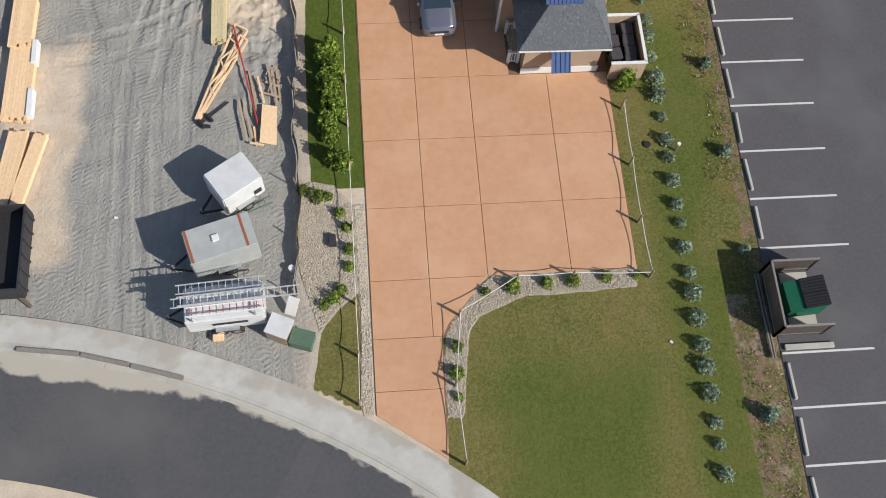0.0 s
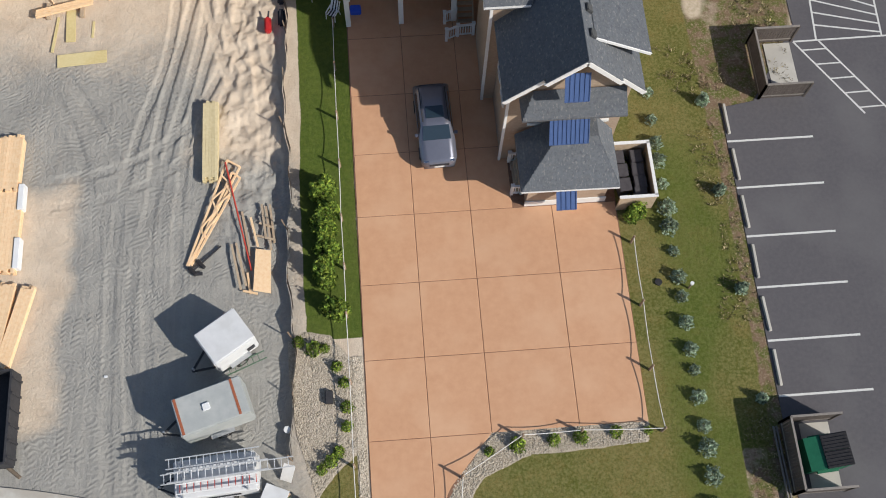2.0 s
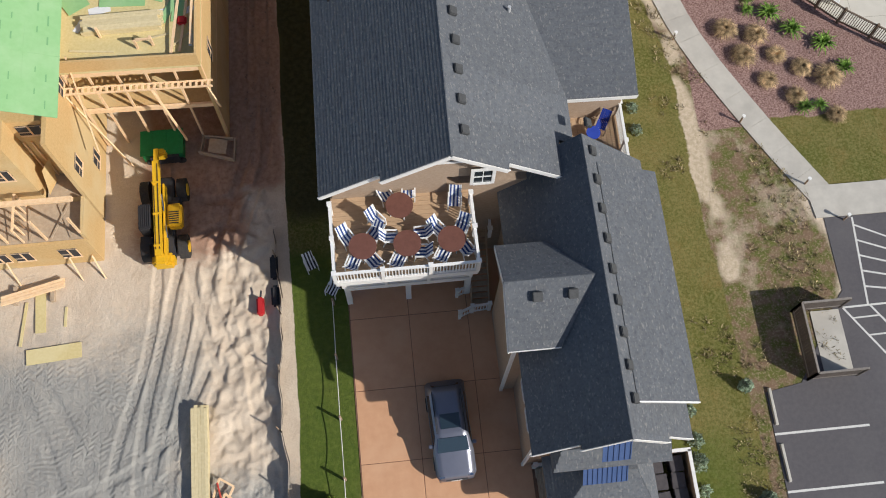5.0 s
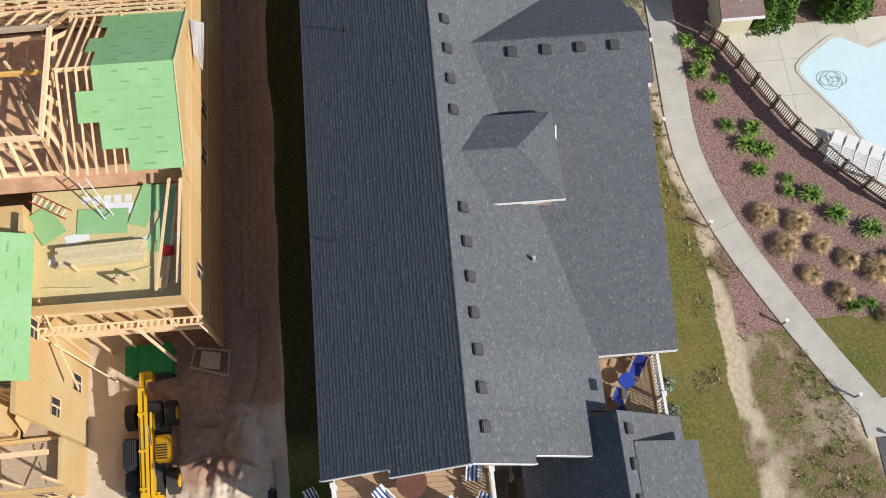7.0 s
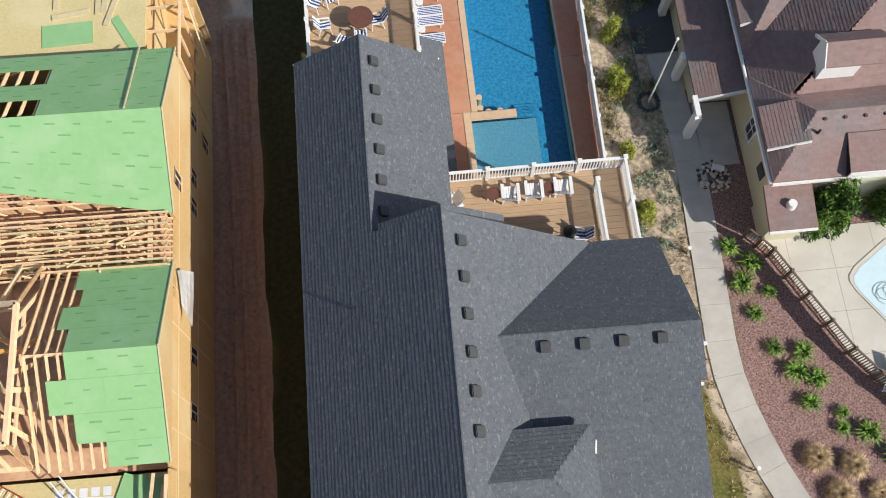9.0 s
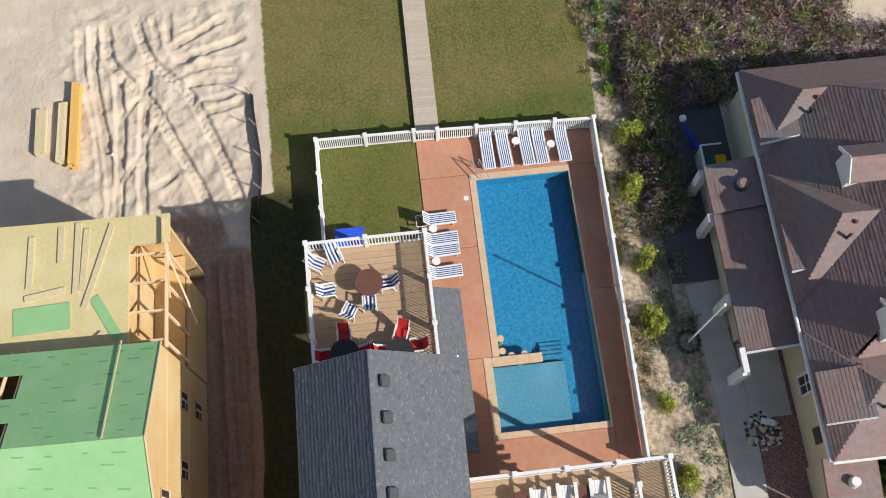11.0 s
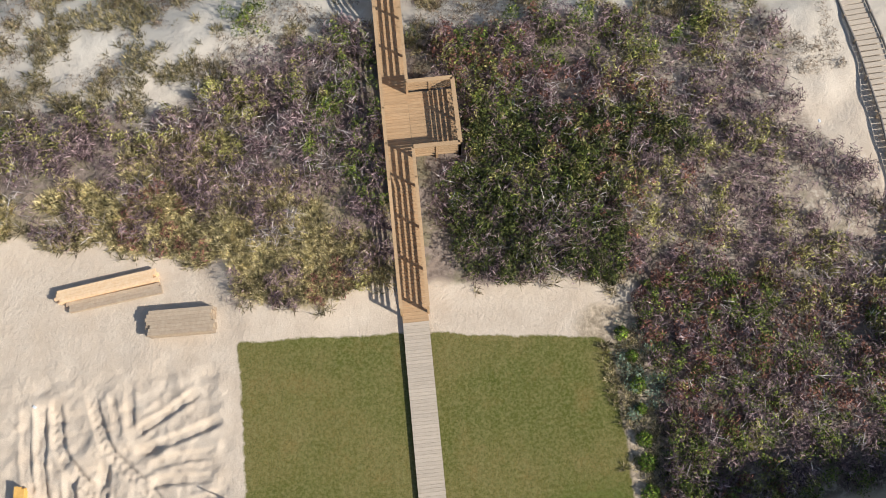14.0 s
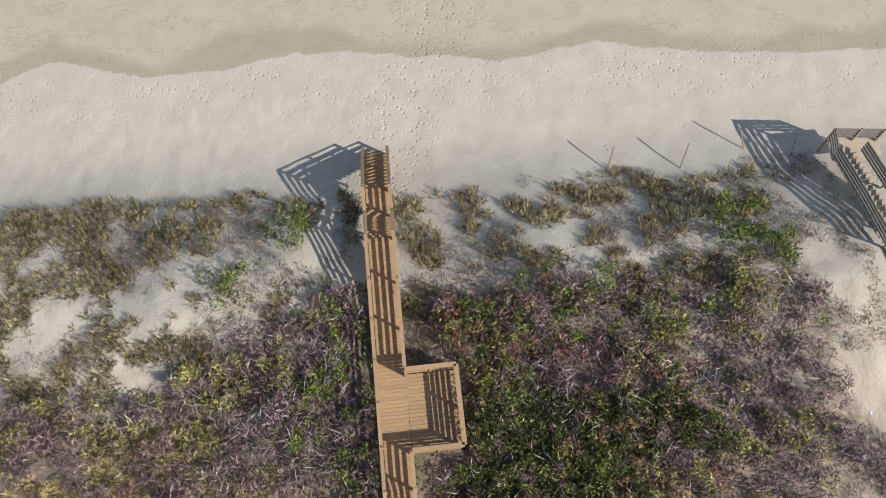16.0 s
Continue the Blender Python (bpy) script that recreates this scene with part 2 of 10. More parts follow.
def leaf_mat(name, c1, c2, c3=None):
    m = bpy.data.materials.new(name)
    m.use_nodes = True
    n, l = m.node_tree.nodes, m.node_tree.links
    b = n["Principled BSDF"]
    b.inputs["Roughness"].default_value = 0.7
    b.inputs["Specular IOR Level"].default_value = 0.2
    g = n.new("ShaderNodeNewGeometry")
    rp = n.new("ShaderNodeValToRGB")
    rp.color_ramp.elements[0].color = (*c1, 1)
    rp.color_ramp.elements[1].color = (*c2, 1)
    if c3:
        e = rp.color_ramp.elements.new(0.5)
        e.color = (*c3, 1)
    l.new(g.outputs["Random Per Island"], rp.inputs[0])
    nz = n.new("ShaderNodeTexNoise")
    nz.inputs["Scale"].default_value = 1.3
    nz.inputs["Detail"].default_value = 3
    l.new(g.outputs["Position"], nz.inputs["Vector"])
    mr = n.new("ShaderNodeMapRange")
    for key, val in (("From Min", 0.3), ("From Max", 0.7), ("To Min", 0.55), ("To Max", 1.45)):
        mr.inputs[key].default_value = val
    l.new(nz.outputs[0], mr.inputs[0])
    nf = n.new("ShaderNodeTexNoise")
    nf.inputs["Scale"].default_value = 4.5
    nf.inputs["Detail"].default_value = 2
    l.new(g.outputs["Position"], nf.inputs["Vector"])
    mf = n.new("ShaderNodeMapRange")
    for key, val in (("From Min", 0.36), ("From Max", 0.64), ("To Min", 0.5), ("To Max", 1.55)):
        mf.inputs[key].default_value = val
    l.new(nf.outputs[0], mf.inputs[0])
    both = n.new("ShaderNodeMath")
    both.operation = "MULTIPLY"
    l.new(mr.outputs[0], both.inputs[0])
    l.new(mf.outputs[0], both.inputs[1])
    hsv = n.new("ShaderNodeHueSaturation")
    l.new(both.outputs[0], hsv.inputs["Value"])
    l.new(rp.outputs[0], hsv.inputs["Color"])
    l.new(hsv.outputs[0], b.inputs["Base Color"])
    return m


LEAF_BRIGHT = leaf_mat("bright green leaf", (0.065, 0.125, 0.018), (0.27, 0.33, 0.05), (0.13, 0.20, 0.03))
LEAF_GREEN = leaf_mat("green leaf", (0.05, 0.12, 0.02), (0.13, 0.22, 0.04))
LEAF_GREY = leaf_mat("grey green leaf", (0.13, 0.19, 0.12), (0.28, 0.34, 0.25))
LEAF_PINE = leaf_mat("yellow green needle", (0.15, 0.20, 0.03), (0.38, 0.38, 0.07))
LEAF_STRAW = leaf_mat("straw grass blade", (0.30, 0.205, 0.11), (0.48, 0.355, 0.20))


# ---- building blocks ----
def part(name, bm, material, parent=None, label=""):
    me = bpy.data.meshes.new(name)
    bm.to_mesh(me)
    bm.free()
    me.materials.append(material)
    ob = new(name, me)
    if parent is not None:
        ob.parent = parent
    if label:
        ob["label"] = label
    return ob


def thing(name, label, category, group="", m=None, kind=""):
    ob = new(name)
    ob.empty_display_size = 0.2
    if m is not None:
        ob.matrix_world = m
    return tagged(ob, label, category, group, kind)


def solid(name, bm, material, label, category, group="", kind=""):
    return tagged(part(name, bm, material), label, category, group, kind)


def B():
    return bmesh.new()


def box(bm, x0, x1, y0, y1, z0, z1):
    v = [bm.verts.new(p) for p in ((x0, y0, z0), (x1, y0, z0), (x1, y1, z0), (x0, y1, z0), (x0, y0, z1), (x1, y0, z1), (x1, y1, z1), (x0, y1, z1))]
    for f in ((3, 2, 1, 0), (4, 5, 6, 7), (0, 1, 5, 4), (1, 2, 6, 5), (2, 3, 7, 6), (3, 0, 4, 7)):
        bm.faces.new([v[i] for i in f])
    return bm


def bx(x0, x1, y0, y1, z0, z1, bevel=0.0):
    bm = box(B(), x0, x1, y0, y1, z0, z1)
    if bevel:
        bmesh.ops.bevel(bm, geom=bm.edges[:], offset=bevel, segments=2, affect="EDGES")
    return bm


def beam(bm, p, q, w, h, up=(0, 0, 1)):
    """A squared bar from p to q, w wide and h deep."""
    p, q = Vector(p), Vector(q)
    d = (q - p).normalized()
    u = Vector(up)
    if abs(d.dot(u)) > 0.98:
        u = Vector((0, 1, 0))
    s = d.cross(u).normalized()
    u = s.cross(d)
    v = []
    for c in (p, q):
        for a, b in ((-1, -1), (1, -1), (1, 1), (-1, 1)):
            v.append(bm.verts.new(c + s * (a * w / 2) + u * (b * h / 2)))
    for f in ((3, 2, 1, 0), (4, 5, 6, 7), (0, 1, 5, 4), (1, 2, 6, 5), (2, 3, 7, 6), (3, 0, 4, 7)):
        bm.faces.new([v[i] for i in f])
    return bm


def slab(bm, pts, thick, down=True):
    """A sheet through the given corners with thickness taken straight down."""
    pts = [Vector(p) for p in pts]
    n = (pts[1] - pts[0]).cross(pts[2] - pts[0])
    if n.z < 0:
        pts = pts[::-1]
    a = [bm.verts.new(p) for p in pts]
    b = [bm.verts.new(p - Vector((0, 0, thick))) for p in pts]
    bm.faces.new(a)
    bm.faces.new(b[::-1])
    k = len(pts)
    for i in range(k):
        bm.faces.new((a[i], b[i], b[(i + 1) % k], a[(i + 1) % k]))
    return bm


def cyl(bm, p, q, r0, r1=None, seg=10):
    p, q = Vector(p), Vector(q)
    r1 = r0 if r1 is None else r1
    d = (q - p)
    m = Matrix.Translation((p + q) / 2) @ d.to_track_quat("Z", "Y").to_matrix().to_4x4()
    bmesh.ops.create_cone(bm, cap_ends=True, segments=seg, radius1=r0, radius2=max(r1, 0.001), depth=d.length, matrix=m)
    return bm


# ---- ground: one sheet, with dunes and beach to the north ----
def smooth(a, b, t):
    u = np.clip((t - a) / (b - a), 0, 1)
    return u * u * (3 - 2 * u)


LATTICE = np.random.RandomState(7).rand(256, 256)


def wob(x, y, s, amp, k=0):
    """Smooth lattice noise in three octaves, for uneven borders and relief."""
    total = 0.0
    for o, w in ((0, 1.0), (1, 0.55), (2, 0.3)):
        f = s * 0.32 * 2 ** o
        u, v = x * f + 17.3 * k + 91.7 * o, y * f + 7.9 * k + 33.1 * o
        iu, iv = np.floor(u).astype(int), np.floor(v).astype(int)
        fu, fv = u - iu, v - iv
        fu, fv = fu * fu * (3 - 2 * fu), fv * fv * (3 - 2 * fv)
        g = LATTICE[iu % 256, iv % 256] * (1 - fu) * (1 - fv) + LATTICE[(iu + 1) % 256, iv % 256] * fu * (1 - fv) \
            + LATTICE[iu % 256, (iv + 1) % 256] * (1 - fu) * fv + LATTICE[(iu + 1) % 256, (iv + 1) % 256] * fu * fv
        total = total + w * (2 * g - 1)
    return amp * 1.6 * total


def spline(pts, k=8):
    """Points along a smooth curve through the given ones."""
    P = [np.array(p, float) for p in pts]
    out = []
    for i in range(len(P) - 1):
        p0, p1, p2, p3 = P[max(i - 1, 0)], P[i], P[i + 1], P[min(i + 2, len(P) - 1)]
        for j in range(k):
            t = j / k
            out.append(0.5 * (2 * p1 + (p2 - p0) * t + (2 * p0 - 5 * p1 + 4 * p2 - p3) * t * t + (3 * p1 - p0 - 3 * p2 + p3) * t ** 3))
    return np.array(out + [P[-1]])


# wheel tracks: line, half width, depth, tread depth
BACK_TRACKS = (
    (((-11.0, 90.8), (-10.7, 88.3), (-8.75, 85.8), (-7.35, 83.0), (-6.2, 80.4), (-5.3, 77.5)), 0.24, 0.13, 0.025),
    (((-9.45, 90.8), (-8.7, 88.3), (-6.8, 86.1), (-5.65, 83.5), (-4.6, 80.5), (-4.1, 77.5)), 0.24, 0.13, 0.03),
    (((-12.3, 90.6), (-12.15, 87.7), (-11.4, 84.6), (-11.2, 81.3)), 0.20, 0.09, 0.0),
    (((-11.7, 90.5), (-11.5, 87.1), (-10.9, 83.1), (-10.6, 79.0)), 0.22, 0.13, 0.0),
    (((-10.35, 87.6), (-10.2, 84.0), (-10.4, 79.0)), 0.24, 0.15, 0.0),
    (((-8.85, 87.9), (-9.1, 83.6), (-9.15, 78.0)), 0.22, 0.14, 0.0),
    (((-7.8, 91.2), (-7.7, 88.8)), 0.18, 0.10, 0.0),
    (((-8.6, 91.0), (-8.2, 88.6)), 0.15, 0.08, 0.0),
)
BACK_TRACKS += (
    (((-7.7, 88.8), (-6.3, 89.5), (-4.7, 90.5)), 0.2, 0.12, 0.0),
    (((-7.5, 88.0), (-5.6, 88.5), (-3.75, 89.1)), 0.22, 0.13, 0.0),
    (((-7.0, 87.4), (-5.6, 87.6), (-4.2, 87.6)), 0.2, 0.12, 0.0),
    (((-7.8, 86.5), (-6.2, 86.7), (-4.2, 86.6)), 0.2, 0.12, 0.0),
    (((-6.3, 85.6), (-5.0, 85.7), (-3.8, 86.0)), 0.16, 0.11, 0.0),
    (((-6.3, 84.8), (-5.2, 85.0), (-3.9, 85.3)), 0.18, 0.12, 0.0),
    (((-10.0, 85.2), (-9.5, 85.8), (-8.75, 86.6)), 0.14, 0.10, 0.0),
    (((-9.0, 83.9), (-8.4, 84.5), (-7.9, 85.2)), 0.14, 0.09, 0.0),
    (((-8.6, 81.0), (-8.0, 81.3), (-7.4, 81.8)), 0.16, 0.11, 0.0),
    (((-10.1, 81.6), (-9.7, 82.2), (-9.2, 82.8)), 0.14, 0.10, 0.0),
)
SIDE_TRACKS = (
    (((-6.0, 46.0), (-5.9, 55.0), (-5.75, 66.0), (-5.9, 77.5)), 0.2, 0.15, 0.0),
    (((-4.9, 46.0), (-4.75, 55.0), (-4.65, 66.0), (-4.7, 77.5)), 0.2, 0.15, 0.0),
    (((-5.5, 46.0), (-5.35, 58.0), (-5.2, 70.0), (-5.4, 77.0)), 0.14, 0.10, 0.0),
    (((-7.9, 41.5), (-6.9, 44.0), (-5.9, 47.0), (-5.4, 50.0)), 0.2, 0.17, 0.0),
    (((-6.9, 40.5), (-6.0, 43.5), (-5.0, 46.5), (-4.8, 50.0)), 0.2, 0.17, 0.0),
    (((-8.6, 42.5), (-7.2, 43.0), (-5.2, 42.3)), 0.2, 0.15, 0.0),
    (((-8.4, 44.6), (-7.0, 44.4), (-5.0, 45.2)), 0.2, 0.15, 0.0),
)
LOT_TRACKS = (
    (((-9.6, 47.0), (-9.2, 43.0), (-10.0, 38.5), (-11.2, 33.0), (-11.6, 26.0), (-11.4, 18.0), (-11.0, 12.0)), 0.22, 0.085, 0.012),
    (((-7.9, 47.0), (-7.5, 43.0), (-8.3, 38.5), (-9.6, 33.0), (-10.2, 26.5), (-9.9, 19.0), (-9.7, 12.0)), 0.22, 0.085, 0.012),
    (((-10.4, 41.5), (-10.9, 37.0), (-12.4, 32.0), (-13.3, 26.0), (-13.3, 18.0), (-13.0, 12.0)), 0.22, 0.07, 0.012),
    (((-8.7, 41.5), (-9.3, 37.0), (-10.8, 31.0), (-12.4, 24.0), (-12.2, 17.0), (-12.0, 12.0)), 0.22, 0.085, 0.012),
    (((-6.9, 42.0), (-7.4, 38.0), (-9.0, 34.0), (-11.0, 31.6), (-14.0, 30.3), (-17.0, 30.0)), 0.22, 0.085, 0.012),
    (((-6.4, 40.5), (-6.9, 37.4), (-8.4, 33.0), (-10.6, 30.2), (-14.0, 28.8), (-17.0, 28.6)), 0.2, 0.07, 0.012),
)
LOT_TRACKS += (
    (((-16.8, 37.0), (-15.0, 34.2), (-13.0, 30.0), (-12.0, 25.0), (-10.6, 22.4), (-8.6, 22.0)), 0.22, 0.035, 0.006),
    (((-16.8, 35.2), (-15.4, 32.0), (-14.4, 28.0), (-14.0, 22.0), (-14.3, 14.0)), 0.22, 0.035, 0.006),
    (((-9.0, 41.0), (-8.0, 36.5), (-7.3, 34.5)), 0.2, 0.09, 0.0),
    (((-8.2, 41.2), (-7.5, 37.6), (-6.6, 35.4)), 0.2, 0.09, 0.0),
    (((-6.9, 41.0), (-6.4, 38.0), (-5.9, 33.0), (-6.1, 29.0)), 0.2, 0.08, 0.0),
    (((-6.3, 37.0), (-5.5, 33.0), (-5.6, 28.5)), 0.18, 0.07, 0.0),
)


def tracks(x, y, lines):
    """Pressed wheel tracks with raised shoulders and chevron treads."""
    out = np.zeros_like(x)
    for pts, half, deep, tread in lines:
        L = spline(pts)
        near = (x > L[:, 0].min() - 1) & (x < L[:, 0].max() + 1) & (y > L[:, 1].min() - 1) & (y < L[:, 1].max() + 1)
        if not near.any():
            continue
        px, py = x[near], y[near]
        best, s_at, run = np.full(px.shape, 9.0), np.zeros(px.shape), 0.0
        for a, b in zip(L, L[1:]):
            d = b - a
            ln = math.hypot(d[0], d[1])
            u = np.clip(((px - a[0]) * d[0] + (py - a[1]) * d[1]) / ln ** 2, 0, 1)
            q = np.hypot(px - a[0] - u * d[0], py - a[1] - u * d[1])
            hit_ = q < best
            best = np.where(hit_, q, best)
            s_at = np.where(hit_, run + u * ln, s_at)
            run += ln
        ends = np.clip(s_at / 0.5, 0, 1) * np.clip((run - s_at) / 0.5, 0, 1)
        b2 = best + wob(px, py, 3.0, 0.02, 3)
        bed = 1 - smooth(half - 0.03, half + 0.06, b2)
        rim = np.exp(-((b2 - half - 0.12) / 0.085) ** 2)
        chev = np.sin((s_at - best * 0.9) * 2 * math.pi / 0.34)
        lump = 0.75 + 0.25 * np.clip(wob(px, py, 1.6, 0.8, 6), -1, 1)
        old = out[near]
        keep = 1 - bed * 0.8
        out[near] = old * keep + ends * (-deep * bed + 0.26 * deep * rim * lump + tread * bed * chev)
    return out


def ground_height(x, y):
    x, y = np.asarray(x, float), np.asarray(y, float)
    flat = x.ndim == 0
    x, y = np.atleast_1d(x), np.atleast_1d(y)
    start = 92.2 + 3.9 * (1 - smooth(-5.2, -2.4, x))
    dune = smooth(start, start + 5.5, y + wob(x, y, 0.5, 0.4)) * (1 - smooth(106.5, 116.5, y + 0.06 * (x - 5) + wob(x, y, 0.6, 0.5, 2)))
    z = 0.9 * dune + dune * (wob(x, y, 0.35, 0.28, 1) + wob(x, y, 1.1, 0.10, 4))
    z = z - 2.4 * smooth(107.0, 117.0, y + 0.06 * (x - 5)) - 0.9 * smooth(118, 175, y)
    # footprints on the upper beach
    z = z + smooth(112, 115, y) * (1 - smooth(119, 121, y)) * wob(x, y, 3.2, 0.016, 5)
    z = z + (1 - smooth(-6, -4.9, x)) * smooth(19, 24, y) * (1 - smooth(92, 96, y)) * wob(x, y, 1.3, 0.035, 3)
    # trampled sand at the back of the building site and along the silt fence
    back = (1 - smooth(-4.0, -3.2, x)) * smooth(-14.0, -12.3, x) * smooth(75, 78, y) * (1 - smooth(90, 93, y))
    side = smooth(-9.0, -7.0, x) * (1 - smooth(-4.9, -4.6, x)) * smooth(24, 28, y) * (1 - smooth(42, 48, y))
    lotz = (1 - smooth(-5.5, -4.9, x)) * smooth(11, 13, y) * (1 - smooth(44, 48, y))
    m = back > 0.001
    if m.any():
        xx, yy = x[m], y[m]
        z[m] += back[m] * (wob(xx, yy, 1.6, 0.05, 5) + wob(xx, yy, 3.4, 0.055, 6) + wob(xx, yy, 7.0, 0.02, 2) + tracks(xx, yy, BACK_TRACKS))
    lane = (1 - smooth(-4.5, -4.2, x)) * smooth(-9.4, -8.6, x) * smooth(40, 42, y) * (1 - smooth(76, 78, y))
    m = lane > 0.001
    if m.any():
        z[m] += lane[m] * (tracks(x[m], y[m], SIDE_TRACKS) + wob(x[m], y[m], 2.2, 0.06, 4))
    m = lotz > 0.001
    if m.any():
        xx, yy = x[m], y[m]
        z[m] += lotz[m] * (0.4 + 0.6 * smooth(28, 33, yy)) * tracks(xx, yy, LOT_TRACKS) + side[m] * (wob(xx, yy, 1.4, 0.05, 2) + wob(xx, yy, 4.2, 0.065, 8) + wob(xx, yy, 8.0, 0.035, 1))
    return z[0] if flat else z


def grid_axis(steps, far):
    """Cell borders from (start, end, step) runs, with wide cells far out."""
    mid = np.concatenate([np.arange(a, b - s / 3, s) for a, b, s in steps] + [[steps[-1][1]]])
    out = np.array([6, 14, 30, 70, 200, 700, far])
    return np.concatenate([mid[0] - out[::-1], mid, mid[-1] + out])


gx = grid_axis(((-25, -17, 0.25), (-17, -3, 0.085), (-3, 5, 0.12), (5, 36, 0.25)), 2500.0)
gy = grid_axis(((-14, 11, 0.25), (11, 50, 0.085), (50, 77, 0.25), (77, 92, 0.085), (92, 128, 0.2)), 2500.0)
X, Y = np.meshgrid(gx, gy)
Z = ground_height(X, Y) - 0.02
# lower the sheet under the pools
for px0, px1, py0, py1 in ((6.75, 11.85, 67.0, 79.9),):
    Z = Z - 2.2 * ((X > px0 + 0.1) & (X < px1 - 0.1) & (Y > py0 + 0.1) & (Y < py1 - 0.1))
me = bpy.data.meshes.new("ground")
nx, ny = len(gx), len(gy)
idx = np.arange(nx * ny).reshape(ny, nx)
quads = np.stack([idx[:-1, :-1], idx[:-1, 1:], idx[1:, 1:], idx[1:, :-1]], -1).reshape(-1, 4)
me.vertices.add(nx * ny)
me.vertices.foreach_set("co", np.stack([X, Y, Z], -1).ravel())
me.loops.add(quads.size)
me.polygons.add(len(quads))
me.loops.foreach_set("vertex_index", quads.ravel())
me.polygons.foreach_set("loop_start", np.arange(len(quads)) * 4)
me.update()
me.validate()


def rect(x0, x1, y0, y1, soft=0.3, ws=0.8, wa=0.25, k=0):
    xx, yy = X + wob(X, Y, ws, wa, k), Y + wob(X, Y, ws, wa, k + 3)
    return smooth(x0 - soft, x0 + soft, xx) * (1 - smooth(x1 - soft, x1 + soft, xx)) * smooth(y0 - soft, y0 + soft, yy) * (1 - smooth(y1 - soft, y1 + soft, yy))


BED = ((-4.81, 20.67), (-4.04, 21.1), (-2.78, 20.79), (-1.92, 19.75), (-1.28, 19.72), (-1.27, 15.58), (-1.65, 15.2), (-2.72, 14.37), (-3.66, 13.15), (-4.1, 14.73), (-4.56, 16.34), (-4.79, 18.73))
EDGE_BED = ((-1.8, 19.75), (-1.28, 19.72), (-1.24, 9.15), (-1.74, 8.95), (-1.9, 9.6), (-1.71, 12.76), (-1.72, 15.3))
BEND_BED = ((2.05, 8.71), (2.86, 8.71), (3.38, 12.75), (3.99, 13.56), (6.27, 14.44), (11.88, 14.63), (11.95, 15.6), (8.36, 15.75), (4.6, 15.7), (2.9, 14.04), (2.3, 12.8), (2.05, 11.0))
NORTH_LAWN = ((-2.75, 74.5), (-2.8, 80.0), (-2.9, 92.45), (4.2, 92.15), (13.45, 90.9), (13.75, 90.2), (13.6, 74.5))
EAST_LAWN = ((11.9, 14.0), (17.6, 14.0), (17.7, 26.4), (17.5, 34.7), (17.2, 38.9), (17.0, 44.8), (17.0, 50.2), (15.9, 56.0), (15.6, 58.3), (14.6, 62.5), (11.9, 62.5))
KERB_LAWN = ((-1.72, 15.3), (-2.72, 14.37), (-3.66, 13.15), (-3.99, 10.45), (-2.06, 9.35), (-1.7, 9.2))


def border(x, y, pts):
    """Signed distance to a closed border, positive inside."""
    far_, odd = np.full(x.shape, 1e9), np.zeros(x.shape, bool)
    for (ax, ay), (cx_, cy_) in zip(pts, pts[1:] + pts[:1]):
        dx, dy = cx_ - ax, cy_ - ay
        u = np.clip(((x - ax) * dx + (y - ay) * dy) / (dx * dx + dy * dy), 0, 1)
        far_ = np.minimum(far_, np.hypot(x - ax - u * dx, y - ay - u * dy))
        if dy:
            odd ^= ((ay > y) != (cy_ > y)) & (x < ax + (y - ay) * dx / dy)
    return np.where(odd, far_, -far_)


def plot(pts, soft=0.1):
    return smooth(-soft, soft, border(X, Y, pts) + wob(X, Y, 2.0, 0.04))


lawn = np.maximum.reduce([plot(KERB_LAWN), rect(2.0, 16.1, -14, 15.2, 0.12, 1, 0.05), plot(EAST_LAWN, 0.2), rect(-3.95, -1.2, 20.6, 80, 0.1, 1, 0.06),
                          plot(NORTH_LAWN, 0.32), rect(22.0, 36, 42.4, 46.5, 0.3, 1, 0.2)])
dry = np.maximum.reduce([rect(15.6, 20.5, -14, 33, 0.5, 0.7, 0.3, 1), rect(16.6, 23.0, 32, 43.5, 0.5, 0.6, 0.35, 2), rect(15.6, 22, 42, 66, 0.5, 0.8, 0.3, 4)])
dry = dry * np.where(Y < 33, 1.7, 1.45) * (0.75 + 0.3 * np.clip(wob(X, Y, 2.1, 0.8, 5), -1, 1))
strip_x = np.interp(Y, [26.0, 38.9, 43.6, 46.1, 50.2, 55.9, 59.6], [17.9, 17.7, 17.5, 17.4, 17.5, 16.5, 16.3])
sandstrip = np.exp(-((X - strip_x - 0.15 + wob(X, Y, 1.1, 0.18, 3)) / 0.62) ** 2) * smooth(34, 38, Y) * (1 - smooth(59, 61, Y)) * np.clip(0.75 + wob(X, Y, 1.8, 0.6, 2), 0, 1)
dry = dry * (1 - sandstrip)
lot = rect(-40, -4.6, 9, 31, 1.6, 0.5, 0.6, 1)
lot = np.maximum(lot, (1 - smooth(-10.5, -7.0, X + 0.1 * (Y - 31) + wob(X, Y, 0.5, 0.8))) * smooth(9, 12, Y) * (1 - smooth(33, 41, Y + wob(X, Y, 0.5, 1.2, 3))))
lot = lot * (1 - rect(-19.5, -15.3, 17.5, 29.5, 0.6, 0.8, 0.4, 4) * 0.9)
mulch = np.maximum(rect(18.0, 36, 46.0, 66, 0.2, 0.8, 0.1, 1), rect(16.9, 20.6, 62, 71, 0.2, 0.8, 0.1, 2))
earth = np.maximum(rect(-11.5, -5.2, 42, 80, 1.3, 0.6, 0.5, 3), rect(-8.0, -3.4, 45, 78, 0.8, 0.6, 0.3, 3))
